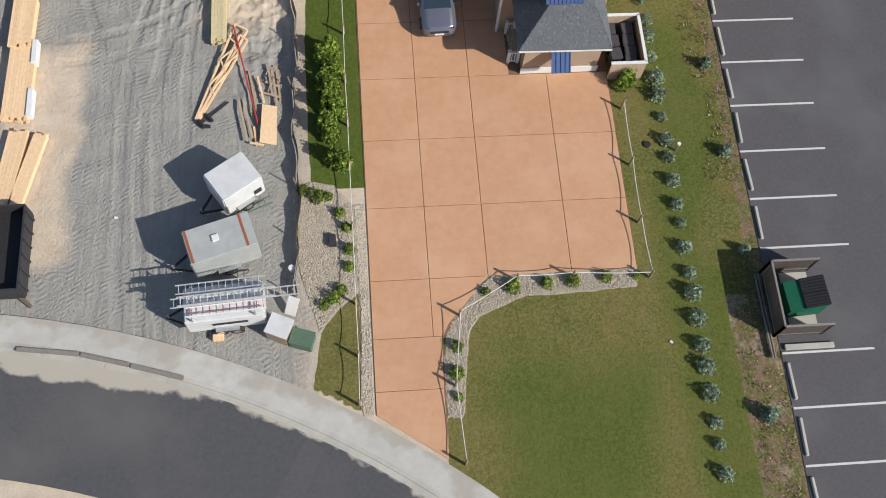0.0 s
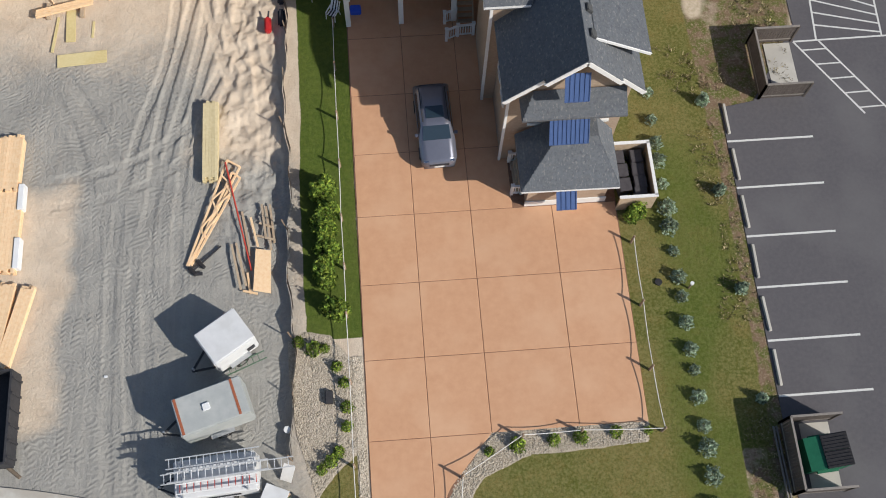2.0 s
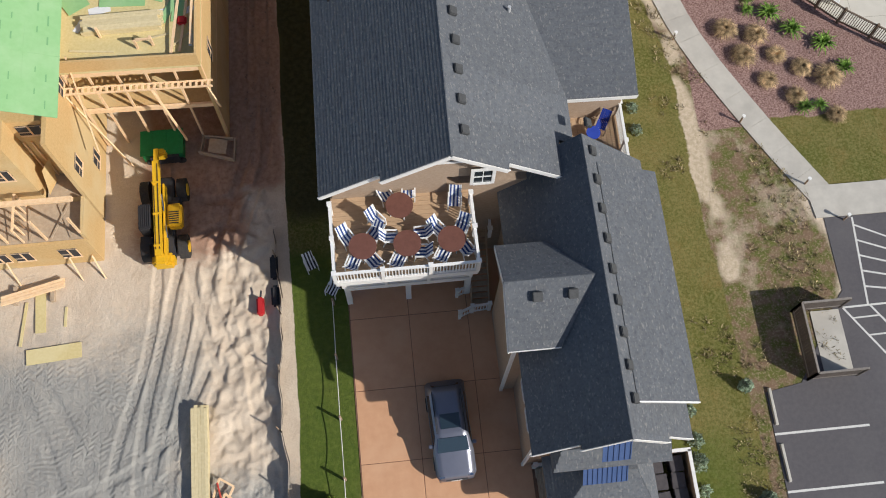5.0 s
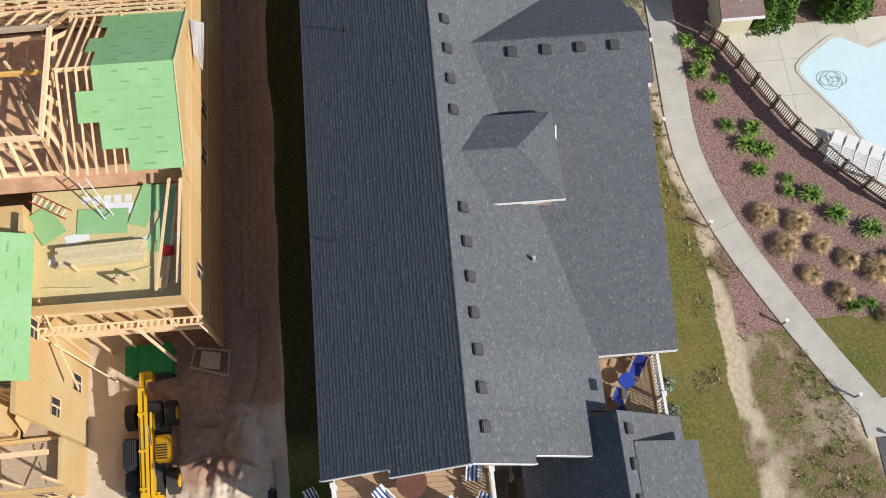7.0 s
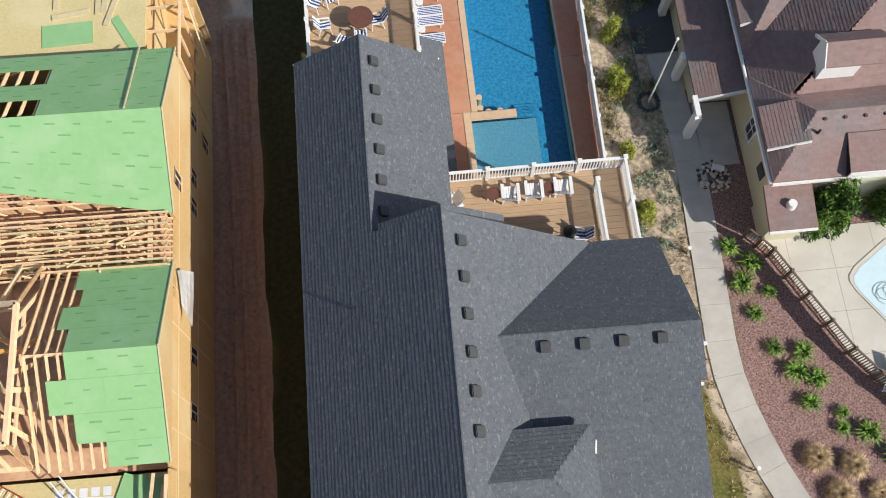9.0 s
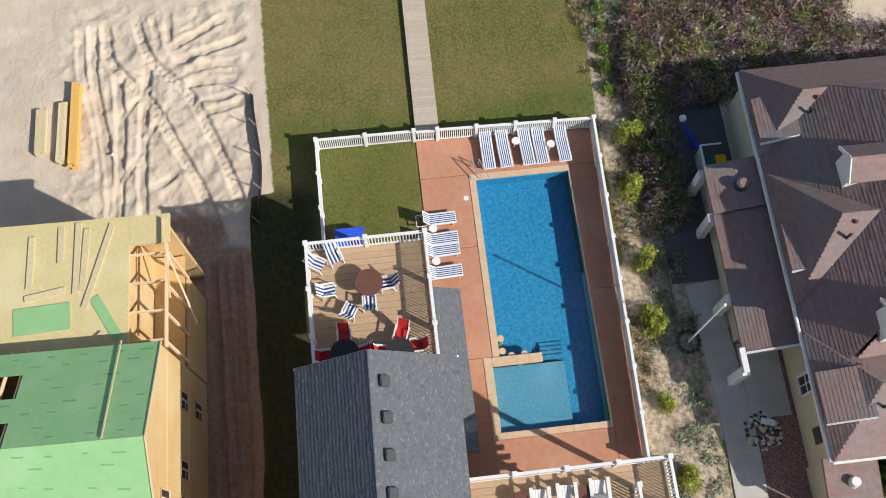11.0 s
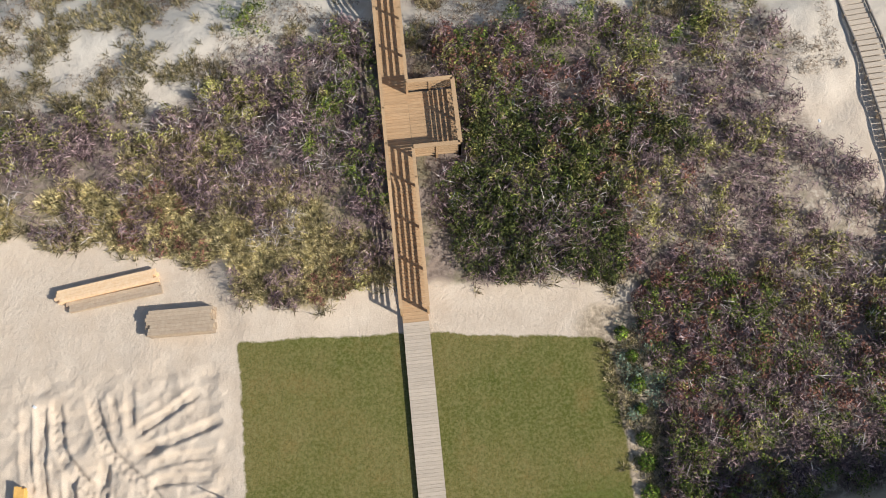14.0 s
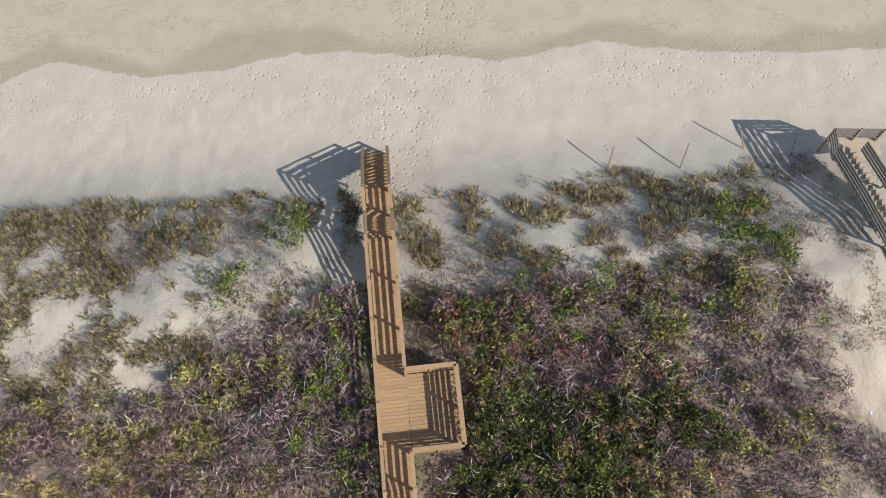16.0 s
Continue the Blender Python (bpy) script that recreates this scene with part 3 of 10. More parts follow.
scrub = rect(12.9, 17.0, 59, 92, 0.4, 0.9, 0.35, 2)
def thicket(x, y):
    """How thick the dune scrub stands, 0 to 1."""
    edge = 94.3 - 0.085 * x
    edge = np.where(x < -3.0 + wob(x, y, 0.9, 0.2, 4), 96.7 - 0.11 * (x + 3.3), edge)
    edge = np.where(x > 15.5 + wob(x, y, 0.8, 0.3, 3), 82.6, edge)
    n1 = wob(x, y, 0.8, 0.45)
    d = smooth(edge - 0.3, edge + 0.7, y + n1)
    north = 103.5 + 2.1 * smooth(-6, 2, x) + 1.3 * smooth(7, 12, x) + wob(x, y, 0.45, 0.9, 4)
    d = d * (1 - 0.85 * smooth(north - 1.6, north + 1.4, y))
    d = d * (1 - smooth(111.0, 112.5, y))
    d = d * (1 - 0.36 * smooth(15.5, 19.0, x) * smooth(91.0, 95.0, y))
    d = d * (1 - smooth(-0.6, 0.6, x + wob(x, y, 0.7, 0.5, 6) - 24.7 - 0.77 * np.clip(100.4 - y, -0.5, 9)) * smooth(93, 95, y))
    d = d * (1 - smooth(27.2, 28.0, x) * smooth(85.5, 86.5, y))
    return d


dune = thicket(X, Y)
tide = np.interp(X, [-30, -13.7, -11.3, -6.2, -2.6, 1.7, 6.4, 12, 14.9, 17.8, 20.5, 24.3, 32, 60], [122.2, 121.9, 122.9, 121.1, 121.4, 121.9, 121.3, 120.3, 120.7, 120.9, 120.1, 119.4, 118.7, 118.0])
wet = smooth(-0.12, 0.12, Y - tide + wob(X, Y, 1.3, 0.12))
band = wet * (1 - smooth(0.6, 1.7, Y - tide + wob(X, Y, 0.7, 0.5, 5)))
pebble = np.maximum.reduce([plot(BED), plot(EDGE_BED, 0.06), plot(BEND_BED, 0.08)])
lush = np.maximum.reduce([rect(-4.6, -0.9, 20, 41, 0.6, 1, 0.2), 0.45 * rect(-0.6, 4.6, 74, 82.2, 0.3, 1, 0.4), 0.6 * rect(-3.3, 14, 82, 84.2, 0.9, 0.8, 0.5, 2), 0.75 * rect(4.5, 12.5, 3.0, 11.5, 1.8, 0.6, 0.8, 3), 0.6 * rect(13.2, 16.2, -14, 30, 0.7, 0.6, 0.8, 5)])
# the house's shade over the west lawn strip, put into the grass colour
house_shade = rect(-4.3, -0.9, 43, 80, 1.0, 1, 0.2)
for nm, chans in (("zone_a", (lawn, dry, lot, mulch)), ("zone_b", (earth, dune, wet, np.maximum(pebble, 0))), ("zone_c", (scrub, sandstrip, band, smooth(111, 113, Y))), ("zone_d", (lush, house_shade, lush, lush))):
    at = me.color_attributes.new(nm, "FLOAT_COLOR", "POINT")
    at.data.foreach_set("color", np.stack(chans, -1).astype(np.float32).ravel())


def ground_material():
    m = bpy.data.materials.new("ground cover")
    m.use_nodes = True
    n, l = m.node_tree.nodes, m.node_tree.links
    b = n["Principled BSDF"]
    b.inputs["Roughness"].default_value = 0.95
    b.inputs["Specular IOR Level"].default_value = 0.1
    pos = n.new("ShaderNodeNewGeometry").outputs["Position"]

    def nz(scale, detail=5, rough=0.6, stretch=None):
        t = n.new("ShaderNodeTexNoise")
        t.inputs["Scale"].default_value = scale
        t.inputs["Detail"].default_value = detail
        t.inputs["Roughness"].default_value = rough
        if stretch:
            mp = n.new("ShaderNodeMapping")
            mp.inputs["Scale"].default_value = stretch
            l.new(pos, mp.inputs[0])
            l.new(mp.outputs[0], t.inputs["Vector"])
        else:
            l.new(pos, t.inputs["Vector"])
        return t.outputs[0]

    def rng(s, a, c, lo=0.0, hi=1.0):
        r = n.new("ShaderNodeMapRange")
        for key, val in (("From Min", a), ("From Max", c), ("To Min", lo), ("To Max", hi)):
            r.inputs[key].default_value = val
        l.new(s, r.inputs[0])
        return r.outputs[0]

    def col(c):
        return (*c, 1)

    def mix(f, a, c):
        x = n.new("ShaderNodeMix")
        x.data_type = "RGBA"
        for s, i in ((f, 0), (a, 6), (c, 7)):
            if isinstance(s, tuple):
                x.inputs[i].default_value = s
            elif isinstance(s, float):
                x.inputs[i].default_value = s
            else:
                l.new(s, x.inputs[i])
        return x.outputs[2]

    def math_(op, a, c):
        x = n.new("ShaderNodeMath")
        x.operation = op
        for s, i in ((a, 0), (c, 1)):
            if isinstance(s, float):
                x.inputs[i].default_value = s
            else:
                l.new(s, x.inputs[i])
        return x.outputs[0]

    fine, mid, big, huge = nz(22), nz(4), nz(0.9), nz(0.22)
    grain = nz(60, 3)

    def mask(attr, ch, hard=0.22):
        a = n.new("ShaderNodeAttribute")
        a.attribute_name = attr
        if ch == 3:
            v = a.outputs["Alpha"]
        else:
            s = n.new("ShaderNodeSeparateColor")
            l.new(a.outputs["Color"], s.inputs[0])
            v = s.outputs[ch]
        e = math_("ADD", v, math_("MULTIPLY", math_("SUBTRACT", mid, 0.5), 0.7))
        return rng(e, 0.5 - hard, 0.5 + hard)

    sand = mix(rng(big, 0.35, 0.65), col((0.60, 0.495, 0.385)), col((0.68, 0.58, 0.465)))
    sand = mix(rng(fine, 0.4, 0.7, 0, 0.5), sand, col((0.46, 0.365, 0.27)))
    c = sand
    beach = mix(rng(big, 0.35, 0.65), col((0.545, 0.495, 0.42)), col((0.605, 0.555, 0.475)))
    sp = n.new("ShaderNodeSeparateXYZ")
    l.new(pos, sp.inputs[0])
    c = mix(rng(sp.outputs[1], 98.0, 108.0), c, beach)
    earth_c = mix(rng(mid, 0.35, 0.65), col((0.30, 0.17, 0.115)), col((0.43, 0.27, 0.195)))
    c = mix(math_("MULTIPLY", mask("zone_b", 0), 0.93), c, earth_c)
    lot_c = mix(rng(big, 0.3, 0.7), col((0.30, 0.295, 0.275)), col((0.375, 0.365, 0.335)))
    tracks = nz(1.5, 3, 0.5, (3.2, 0.25, 1))
    lot_c = mix(rng(tracks, 0.45, 0.65, 0, 0.25), lot_c, col((0.44, 0.41, 0.36)))
    lot_c = mix(rng(fine, 0.4, 0.7, 0, 0.4), lot_c, col((0.23, 0.225, 0.215)))
    c = mix(mask("zone_a", 2, 0.4), c, lot_c)
    dry_c = mix(rng(nz(1.6), 0.42, 0.58), col((0.20, 0.135, 0.09)), col((0.115, 0.125, 0.035)))
    dry_c = mix(rng(nz(9, 6, 0.7), 0.5, 0.66, 0, 0.75), dry_c, col((0.36, 0.29, 0.20)))
    c = mix(mask("zone_a", 1, 0.4), c, dry_c)
    ss = mix(rng(mid, 0.4, 0.6), col((0.58, 0.49, 0.37)), col((0.47, 0.39, 0.28)))
    c = mix(mask("zone_c", 1, 0.15), c, ss)
    scrub_c = mix(rng(mid, 0.4, 0.62), col((0.30, 0.24, 0.17)), col((0.56, 0.455, 0.335)))
    c = mix(mask("zone_c", 0, 0.3), c, scrub_c)
    mulch_c = mix(rng(nz(11, 6, 0.7), 0.38, 0.62), col((0.15, 0.082, 0.072)), col((0.39, 0.265, 0.235)))
    c = mix(mask("zone_a", 3, 0.15), c, mulch_c)
    g = mix(rng(big, 0.3, 0.7), col((0.155, 0.138, 0.038)), col((0.22, 0.172, 0.066)))
    g = mix(rng(huge, 0.44, 0.60, 0, 0.75), g, col((0.088, 0.108, 0.02)))
    g = mix(rng(nz(0.55, 3), 0.54, 0.68, 0, 0.55), g, col((0.25, 0.165, 0.06)))
    rows = nz(0.9, 2, 0.5, (2.2, 0.12, 1))
    g = mix(rng(rows, 0.42, 0.62, 0, 0.22), g, col((0.205, 0.19, 0.07)))
    g = mix(rng(fine, 0.42, 0.66, 0, 0.7), g, col((0.055, 0.075, 0.014)))
    g = mix(rng(mid, 0.55, 0.72, 0, 0.5), g, col((0.23, 0.205, 0.09)))
    g = mix(rng(nz(7, 5, 0.65), 0.44, 0.62, 0, 0.55), g, col((0.25, 0.225, 0.095)))
    g2 = mix(rng(mid, 0.35, 0.65), col((0.055, 0.098, 0.016)), col((0.095, 0.135, 0.024)))
    g = mix(math_("MULTIPLY", mask("zone_d", 0, 0.5), 0.85), g, g2)
    # near-black grass: painted shade along the west side of the house
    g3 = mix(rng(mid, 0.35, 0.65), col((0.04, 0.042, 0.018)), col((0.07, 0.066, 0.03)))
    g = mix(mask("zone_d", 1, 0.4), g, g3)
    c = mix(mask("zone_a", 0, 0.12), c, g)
    dn = mix(rng(mid, 0.40, 0.60), col((0.13, 0.10, 0.088)), col((0.26, 0.205, 0.17)))
    dn = mix(rng(big, 0.5, 0.65, 0, 0.6), dn, col((0.19, 0.175, 0.08)))
    straw = math_("MULTIPLY", rng(sp.outputs[1], 100.6, 98.2), rng(sp.outputs[0], 4.5, 2.0))
    dn = mix(math_("MULTIPLY", straw, 0.85), dn, mix(rng(nz(7), 0.4, 0.6), col((0.22, 0.185, 0.08)), col((0.44, 0.36, 0.21))))
    specks = math_("MULTIPLY", rng(nz(3.2, 6, 0.7), 0.50, 0.60), rng(sp.outputs[0], 14.5, 19.0))
    dn = mix(math_("MULTIPLY", specks, 0.8), dn, col((0.50, 0.44, 0.36)))
    c = mix(math_("MULTIPLY", mask("zone_b", 1, 0.3), 0.9), c, dn)
    wet_c = mix(rng(big, 0.35, 0.65), col((0.49, 0.45, 0.35)), col((0.54, 0.50, 0.40)))
    wet_c = mix(math_("MULTIPLY", mask("zone_c", 2, 0.4), 0.8), wet_c, col((0.405, 0.36, 0.285)))
    wrack = nz(0.42, 6, 0.62, (0.45, 1.3, 1))
    line = math_("ABSOLUTE", math_("SUBTRACT", wrack, 0.5), 0.0)
    wet_c = mix(rng(line, 0.0, 0.008, 0.55, 0.0), wet_c, col((0.30, 0.265, 0.20)))
    wet_c = mix(rng(nz(2.6, 6, 0.75), 0.58, 0.72, 0, 0.35), wet_c, col((0.40, 0.37, 0.29)))
    c = mix(mask("zone_b", 2, 0.06), c, wet_c)
    peb = mix(rng(grain, 0.35, 0.65), col((0.32, 0.27, 0.205)), col((0.56, 0.49, 0.39)))
    c = mix(mask("zone_b", 3, 0.12), c, peb)
    l.new(c, b.inputs["Base Color"])
    h = math_("ADD", math_("MULTIPLY", fine, 0.5), math_("MULTIPLY", mid, 0.9))
    a_ = n.new("ShaderNodeAttribute")
    a_.attribute_name = "zone_c"
    shore = a_.outputs["Alpha"]
    la = n.new("ShaderNodeAttribute")
    la.attribute_name = "zone_a"
    ls = n.new("ShaderNodeSeparateColor")
    l.new(la.outputs["Color"], ls.inputs[0])
    h = math_("ADD", h, math_("MULTIPLY", math_("MULTIPLY", tracks, 0.5), ls.outputs[2]))
    # herringbone tyre treads pressed all over the gravel lot
    warp = nz(0.16, 2)
    xw = math_("ADD", sp.outputs[0], math_("MULTIPLY", warp, 7.0))
    vee = math_("ABSOLUTE", math_("SUBTRACT", math_("FRACT", math_("DIVIDE", xw, 0.62), 0.0), 0.5), 0.0)
    wave_ = math_("SINE", math_("MULTIPLY", math_("ADD", math_("ADD", sp.outputs[1], math_("MULTIPLY", vee, 0.42)), math_("MULTIPLY", warp, 1.5)), 2 * math.pi / 0.27), 0.0)
    seam = rng(vee, 0.40, 0.48, 0.0, -0.9)
    tread = math_("ADD", math_("MULTIPLY", wave_, rng(nz(0.7, 3), 0.42, 0.64, 0.02, 0.19)), math_("MULTIPLY", seam, 0.14))
    h = math_("ADD", h, math_("MULTIPLY", tread, rng(ls.outputs[2], 0.3, 0.8)))
    vo = n.new("ShaderNodeTexVoronoi")
    vo.inputs["Scale"].default_value = 3.4
    vo.inputs["Randomness"].default_value = 1.0
    l.new(pos, vo.inputs["Vector"])
    # feet: a fan from the foot of the stair, and a strip along the tide line
    axis = math_("SUBTRACT", sp.outputs[0], math_("ADD", 6.2, math_("MULTIPLY", math_("SUBTRACT", sp.outputs[1], 116.4), 0.42)))
    fan = rng(math_("ABSOLUTE", axis, 0.0), 1.0, 3.6, 1.0, 0.0)
    along_ = math_("MULTIPLY", rng(math_("ABSOLUTE", math_("SUBTRACT", math_("ADD", sp.outputs[1], math_("MULTIPLY", sp.outputs[0], 0.06)), 119.9), 0.0), 0.6, 2.4, 1.0, 0.0), rng(nz(0.5, 3), 0.36, 0.6))
    stray = rng(nz(0.8, 3), 0.60, 0.72, 0.0, 0.8)
    where_ = math_("MAXIMUM", math_("MAXIMUM", fan, along_), stray)
    trod = math_("MULTIPLY", rng(vo.outputs["Distance"], 0.10, 0.32, -1.0, 0.0), where_)
    h = math_("MULTIPLY", h, math_("SUBTRACT", 1.0, math_("MULTIPLY", shore, 0.72)))
    h = math_("ADD", h, math_("MULTIPLY", math_("MULTIPLY", trod, 0.55), shore))
    bp = n.new("ShaderNodeBump")
    bp.inputs["Strength"].default_value = 0.55
    bp.inputs["Distance"].default_value = 0.12
    l.new(h, bp.inputs["Height"])
    l.new(bp.outputs[0], b.inputs["Normal"])
    return m


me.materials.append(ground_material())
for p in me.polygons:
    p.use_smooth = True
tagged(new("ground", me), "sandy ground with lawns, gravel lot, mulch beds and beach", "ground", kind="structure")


# ---- road, footway, kerb ----
def arc_strip(name, off0, off1, z, thick, material, label, n=40):
    """A strip along the road's bend; offsets are counted outwards from the kerb line."""
    cx, cy, r = -25.5, -32.0, 45.8
    bm = B()
    rows = []
    for i in range(n + 1):
        a = radians(112 - i * 80.0 / n)
        row = []
        for o in (off0, off1):
            x, y = cx + (r + o) * math.cos(a), cy + (r + o) * math.sin(a)
            row.append(bm.verts.new((x, y, z)))
        rows.append((row, [bm.verts.new(v.co - Vector((0, 0, thick))) for v in row]))
    for (a, c), (d, e) in zip(rows, rows[1:]):
        bm.faces.new((a[0], a[1], d[1], d[0]))
        bm.faces.new((a[0], d[0], e[0], c[0]))
        bm.faces.new((a[1], c[1], e[1], d[1]))
    bmesh.ops.recalc_face_normals(bm, faces=bm.faces[:])
    return solid(name, bm, material, label, "road" if "road" in name else "pavement", kind="structure")


def road_material():
    """Asphalt with sand washed over its outer edge."""
    m = ROAD_ASPHALT
    n, l = m.node_tree.nodes, m.node_tree.links
    b = n["Principled BSDF"]
    old = b.inputs["Base Color"].links[0].from_socket
    geo = n.new("ShaderNodeNewGeometry")
    sub_ = n.new("ShaderNodeVectorMath")
    sub_.operation = "DISTANCE"
    sub_.inputs[1].default_value = (-25.5, -32.0, 0.0)
    l.new(geo.outputs["Position"], sub_.inputs[0])
    sp_ = n.new("ShaderNodeSeparateXYZ")
    l.new(geo.outputs["Position"], sp_.inputs[0])
    wide = n.new("ShaderNodeMapRange")
    for key, val in (("From Min", -12.5), ("From Max", -9.0), ("To Min", 0.95), ("To Max", 0.2)):
        wide.inputs[key].default_value = val
    l.new(sp_.outputs[0], wide.inputs[0])
    nz_ = n.new("ShaderNodeTexNoise")
    nz_.inputs["Scale"].default_value = 0.8
    nz_.inputs["Detail"].default_value = 5
    l.new(geo.outputs["Position"], nz_.inputs["Vector"])

    def op(kind, a, c):
        x = n.new("ShaderNodeMath")
        x.operation = kind
        for s_, i_ in ((a, 0), (c, 1)):
            if isinstance(s_, float):
                x.inputs[i_].default_value = s_
            else:
                l.new(s_, x.inputs[i_])
        return x.outputs[0]

    edge = op("SUBTRACT", op("SUBTRACT", sub_.outputs["Value"], 45.8), op("MULTIPLY", op("SUBTRACT", nz_.outputs[0], 0.5), 1.6))
    f = n.new("ShaderNodeMapRange")
    f.inputs["From Min"].default_value = -0.12
    f.inputs["From Max"].default_value = 0.08
    l.new(op("ADD", edge, wide.outputs[0]), f.inputs[0])
    mx = n.new("ShaderNodeMix")
    mx.data_type = "RGBA"
    mx.inputs[7].default_value = (0.46, 0.42, 0.355, 1)
    l.new(f.outputs[0], mx.inputs[0])
    l.new(old, mx.inputs[6])
    l.new(mx.outputs[2], b.inputs["Base Color"])
    return m


arc_strip("road", -5.75, 0.0, 0.005, 0.1, road_material(), "dark asphalt road with sand washed over its edge")


def arc_slab(name, off0, off1, a0, a1, z, thick, material, parent):
    cx, cy, r = -25.5, -32.0, 45.8
    bm = B()
    pts = []
    for o, angs in ((off0, (a0, (a0 + a1) / 2, a1)), (off1, (a1, (a0 + a1) / 2, a0))):
        for a in angs:
            pts.append((cx + (r + o) * math.cos(radians(a)), cy + (r + o) * math.sin(radians(a)), z))
    return part(name, slab(bm, pts, thick), material, parent)


kerb = thing("kerb", "low concrete kerb and gutter along the road", "kerb", kind="structure")
foot = thing("footway", "pale concrete footway cast in slabs along the road", "pavement", kind="structure")
for i in range(22):
    a0, a1 = 112 - i * 3.72, 112 - (i + 1) * 3.72
    arc_slab("slab", 0.336, 1.62, a0 - 0.001, a1 + 0.001, 0.07, 0.15, CONCRETE, foot)
for i in range(22):
    a0, a1 = 112 - i * 3.72, 112 - (i + 1) * 3.72
    arc_slab("kerb_stone", 0.12, 0.332, a0 - 0.002, a1 + 0.002, 0.085, 0.2, CONCRETE, kerb)
    arc_slab("gutter", -0.16, 0.115, a0 - 0.008, a1 + 0.008, 0.03, 0.15, CONCRETE, kerb)
def washed(m):
    """Sand lying over the outer part of the paving."""
    n, l = m.node_tree.nodes, m.node_tree.links
    b = n["Principled BSDF"]
    old = b.inputs["Base Color"].links[0].from_socket
    geo = n.new("ShaderNodeNewGeometry")
    d = n.new("ShaderNodeVectorMath")
    d.operation = "DISTANCE"
    d.inputs[1].default_value = (-25.5, -32.0, 0.0)
    l.new(geo.outputs["Position"], d.inputs[0])
    t = n.new("ShaderNodeTexNoise")
    t.inputs["Scale"].default_value = 0.6
    t.inputs["Detail"].default_value = 6
    l.new(geo.outputs["Position"], t.inputs["Vector"])
    r = n.new("ShaderNodeMapRange")
    for key, val in (("From Min", 46.0), ("From Max", 47.6), ("To Min", -0.16), ("To Max", 0.16)):
        r.inputs[key].default_value = val
    l.new(d.outputs["Value"], r.inputs[0])
    add = n.new("ShaderNodeMath")
    l.new(t.outputs[0], add.inputs[0])
    l.new(r.outputs[0], add.inputs[1])
    f = n.new("ShaderNodeMapRange")
    for key, val in (("From Min", 0.5), ("From Max", 0.62), ("To Min", 0.0), ("To Max", 0.85)):
        f.inputs[key].default_value = val
    l.new(add.outputs[0], f.inputs[0])
    x = n.new("ShaderNodeMix")
    x.data_type = "RGBA"
    x.inputs[7].default_value = (0.40, 0.365, 0.315, 1)
    l.new(f.outputs[0], x.inputs[0])
    l.new(old, x.inputs[6])
    l.new(x.outputs[2], b.inputs["Base Color"])


FOOTWAY = mat("sandy pale concrete", (0.47, 0.46, 0.43), (0.55, 0.54, 0.50), 1.5, 0.85, 0.15, 25, stain=(0.42, 0.39, 0.34), sscale=0.5, samt=0.6, rnd=0.04)
washed(FOOTWAY)
for ob in list(foot.children):
    ob.data.materials[0] = FOOTWAY
edging = thing("timber_edging", "weathered timber lying along the kerb", "timber")
for p, q in (((-17.5, 13.15), (-14.7, 12.75)), ((-14.6, 12.72), (-12.4, 12.1)), ((-12.3, 12.05), (-9.9, 11.32))):
    part("board", beam(B(), (*p, 0.13), (*q, 0.13), 0.2, 0.1), SLAT_GREY, edging)
solid("road_patch", slab(B(), [(-4.4, 8.2, 0.009), (-3.55, 7.7, 0.009), (-5.3, 4.2, 0.009), (-6.6, 4.4, 0.009)], 0.006), ASPHALT, "paler asphalt patch across the road", "road patch", kind="structure")
solid("fallen_pole", cyl(B(), (-19.2, 17.1, 0.25), (-17.0, 15.15, 0.12), 0.11, 0.09, 10), BARK, "dark wooden pole lying on the lot", "pole")


def poly_sheet(name, pts, z, thick, material, label, category):
    return solid(name, slab(B(), [(x, y, z) for x, y in pts], thick), material, label, category, kind="structure")


poly_sheet("parking_lot", [(18.25, -14), (18.35, 31.9), (20.2, 32.2), (22.7, 35.9), (23.3, 36.6), (23.3, 40.5), (70, 40.5), (70, -14)], 0.012, 0.2, ASPHALT, "grey asphalt car park beside the lawn", "car park")
poly_sheet("driveway_base", [(-1.2, 9.1), (2.0, 6.9), (2.1, 12.5), (4.5, 15.7), (11.95, 15.8), (12.0, 28), (6.8, 29), (6.8, 41), (-1.25, 41)], 0.01, 0.1, CONCRETE_GAP, "dark joint bed under the driveway slabs", "driveway")


# ---- driveway slabs ----
drive = thing("driveway", "tan coloured concrete driveway cast in large slabs", "driveway", kind="structure")
DX = [-1.2, 1.67, 4.54, 8.68, 11.95]
DY = [10.15, 12.68, 15.6, 19.45, 23.25, 26.9, 30.4, 33.85, 37.4, 41.0]


def drive_slab(pts):
    g = 0.014
    cx, cy = sum(p[0] for p in pts) / len(pts), sum(p[1] for p in pts) / len(pts)
    bm = slab(B(), [(x + math.copysign(g, cx - x), y + math.copysign(g, cy - y), 0.03) for x, y in pts], 0.03)
    top = [e for e in bm.edges if all(v.co.z > 0.025 for v in e.verts)]
    bmesh.ops.bevel(bm, geom=top, offset=0.012, segments=1, affect="EDGES")
    return part("slab", bm, CONCRETE_TAN, drive)


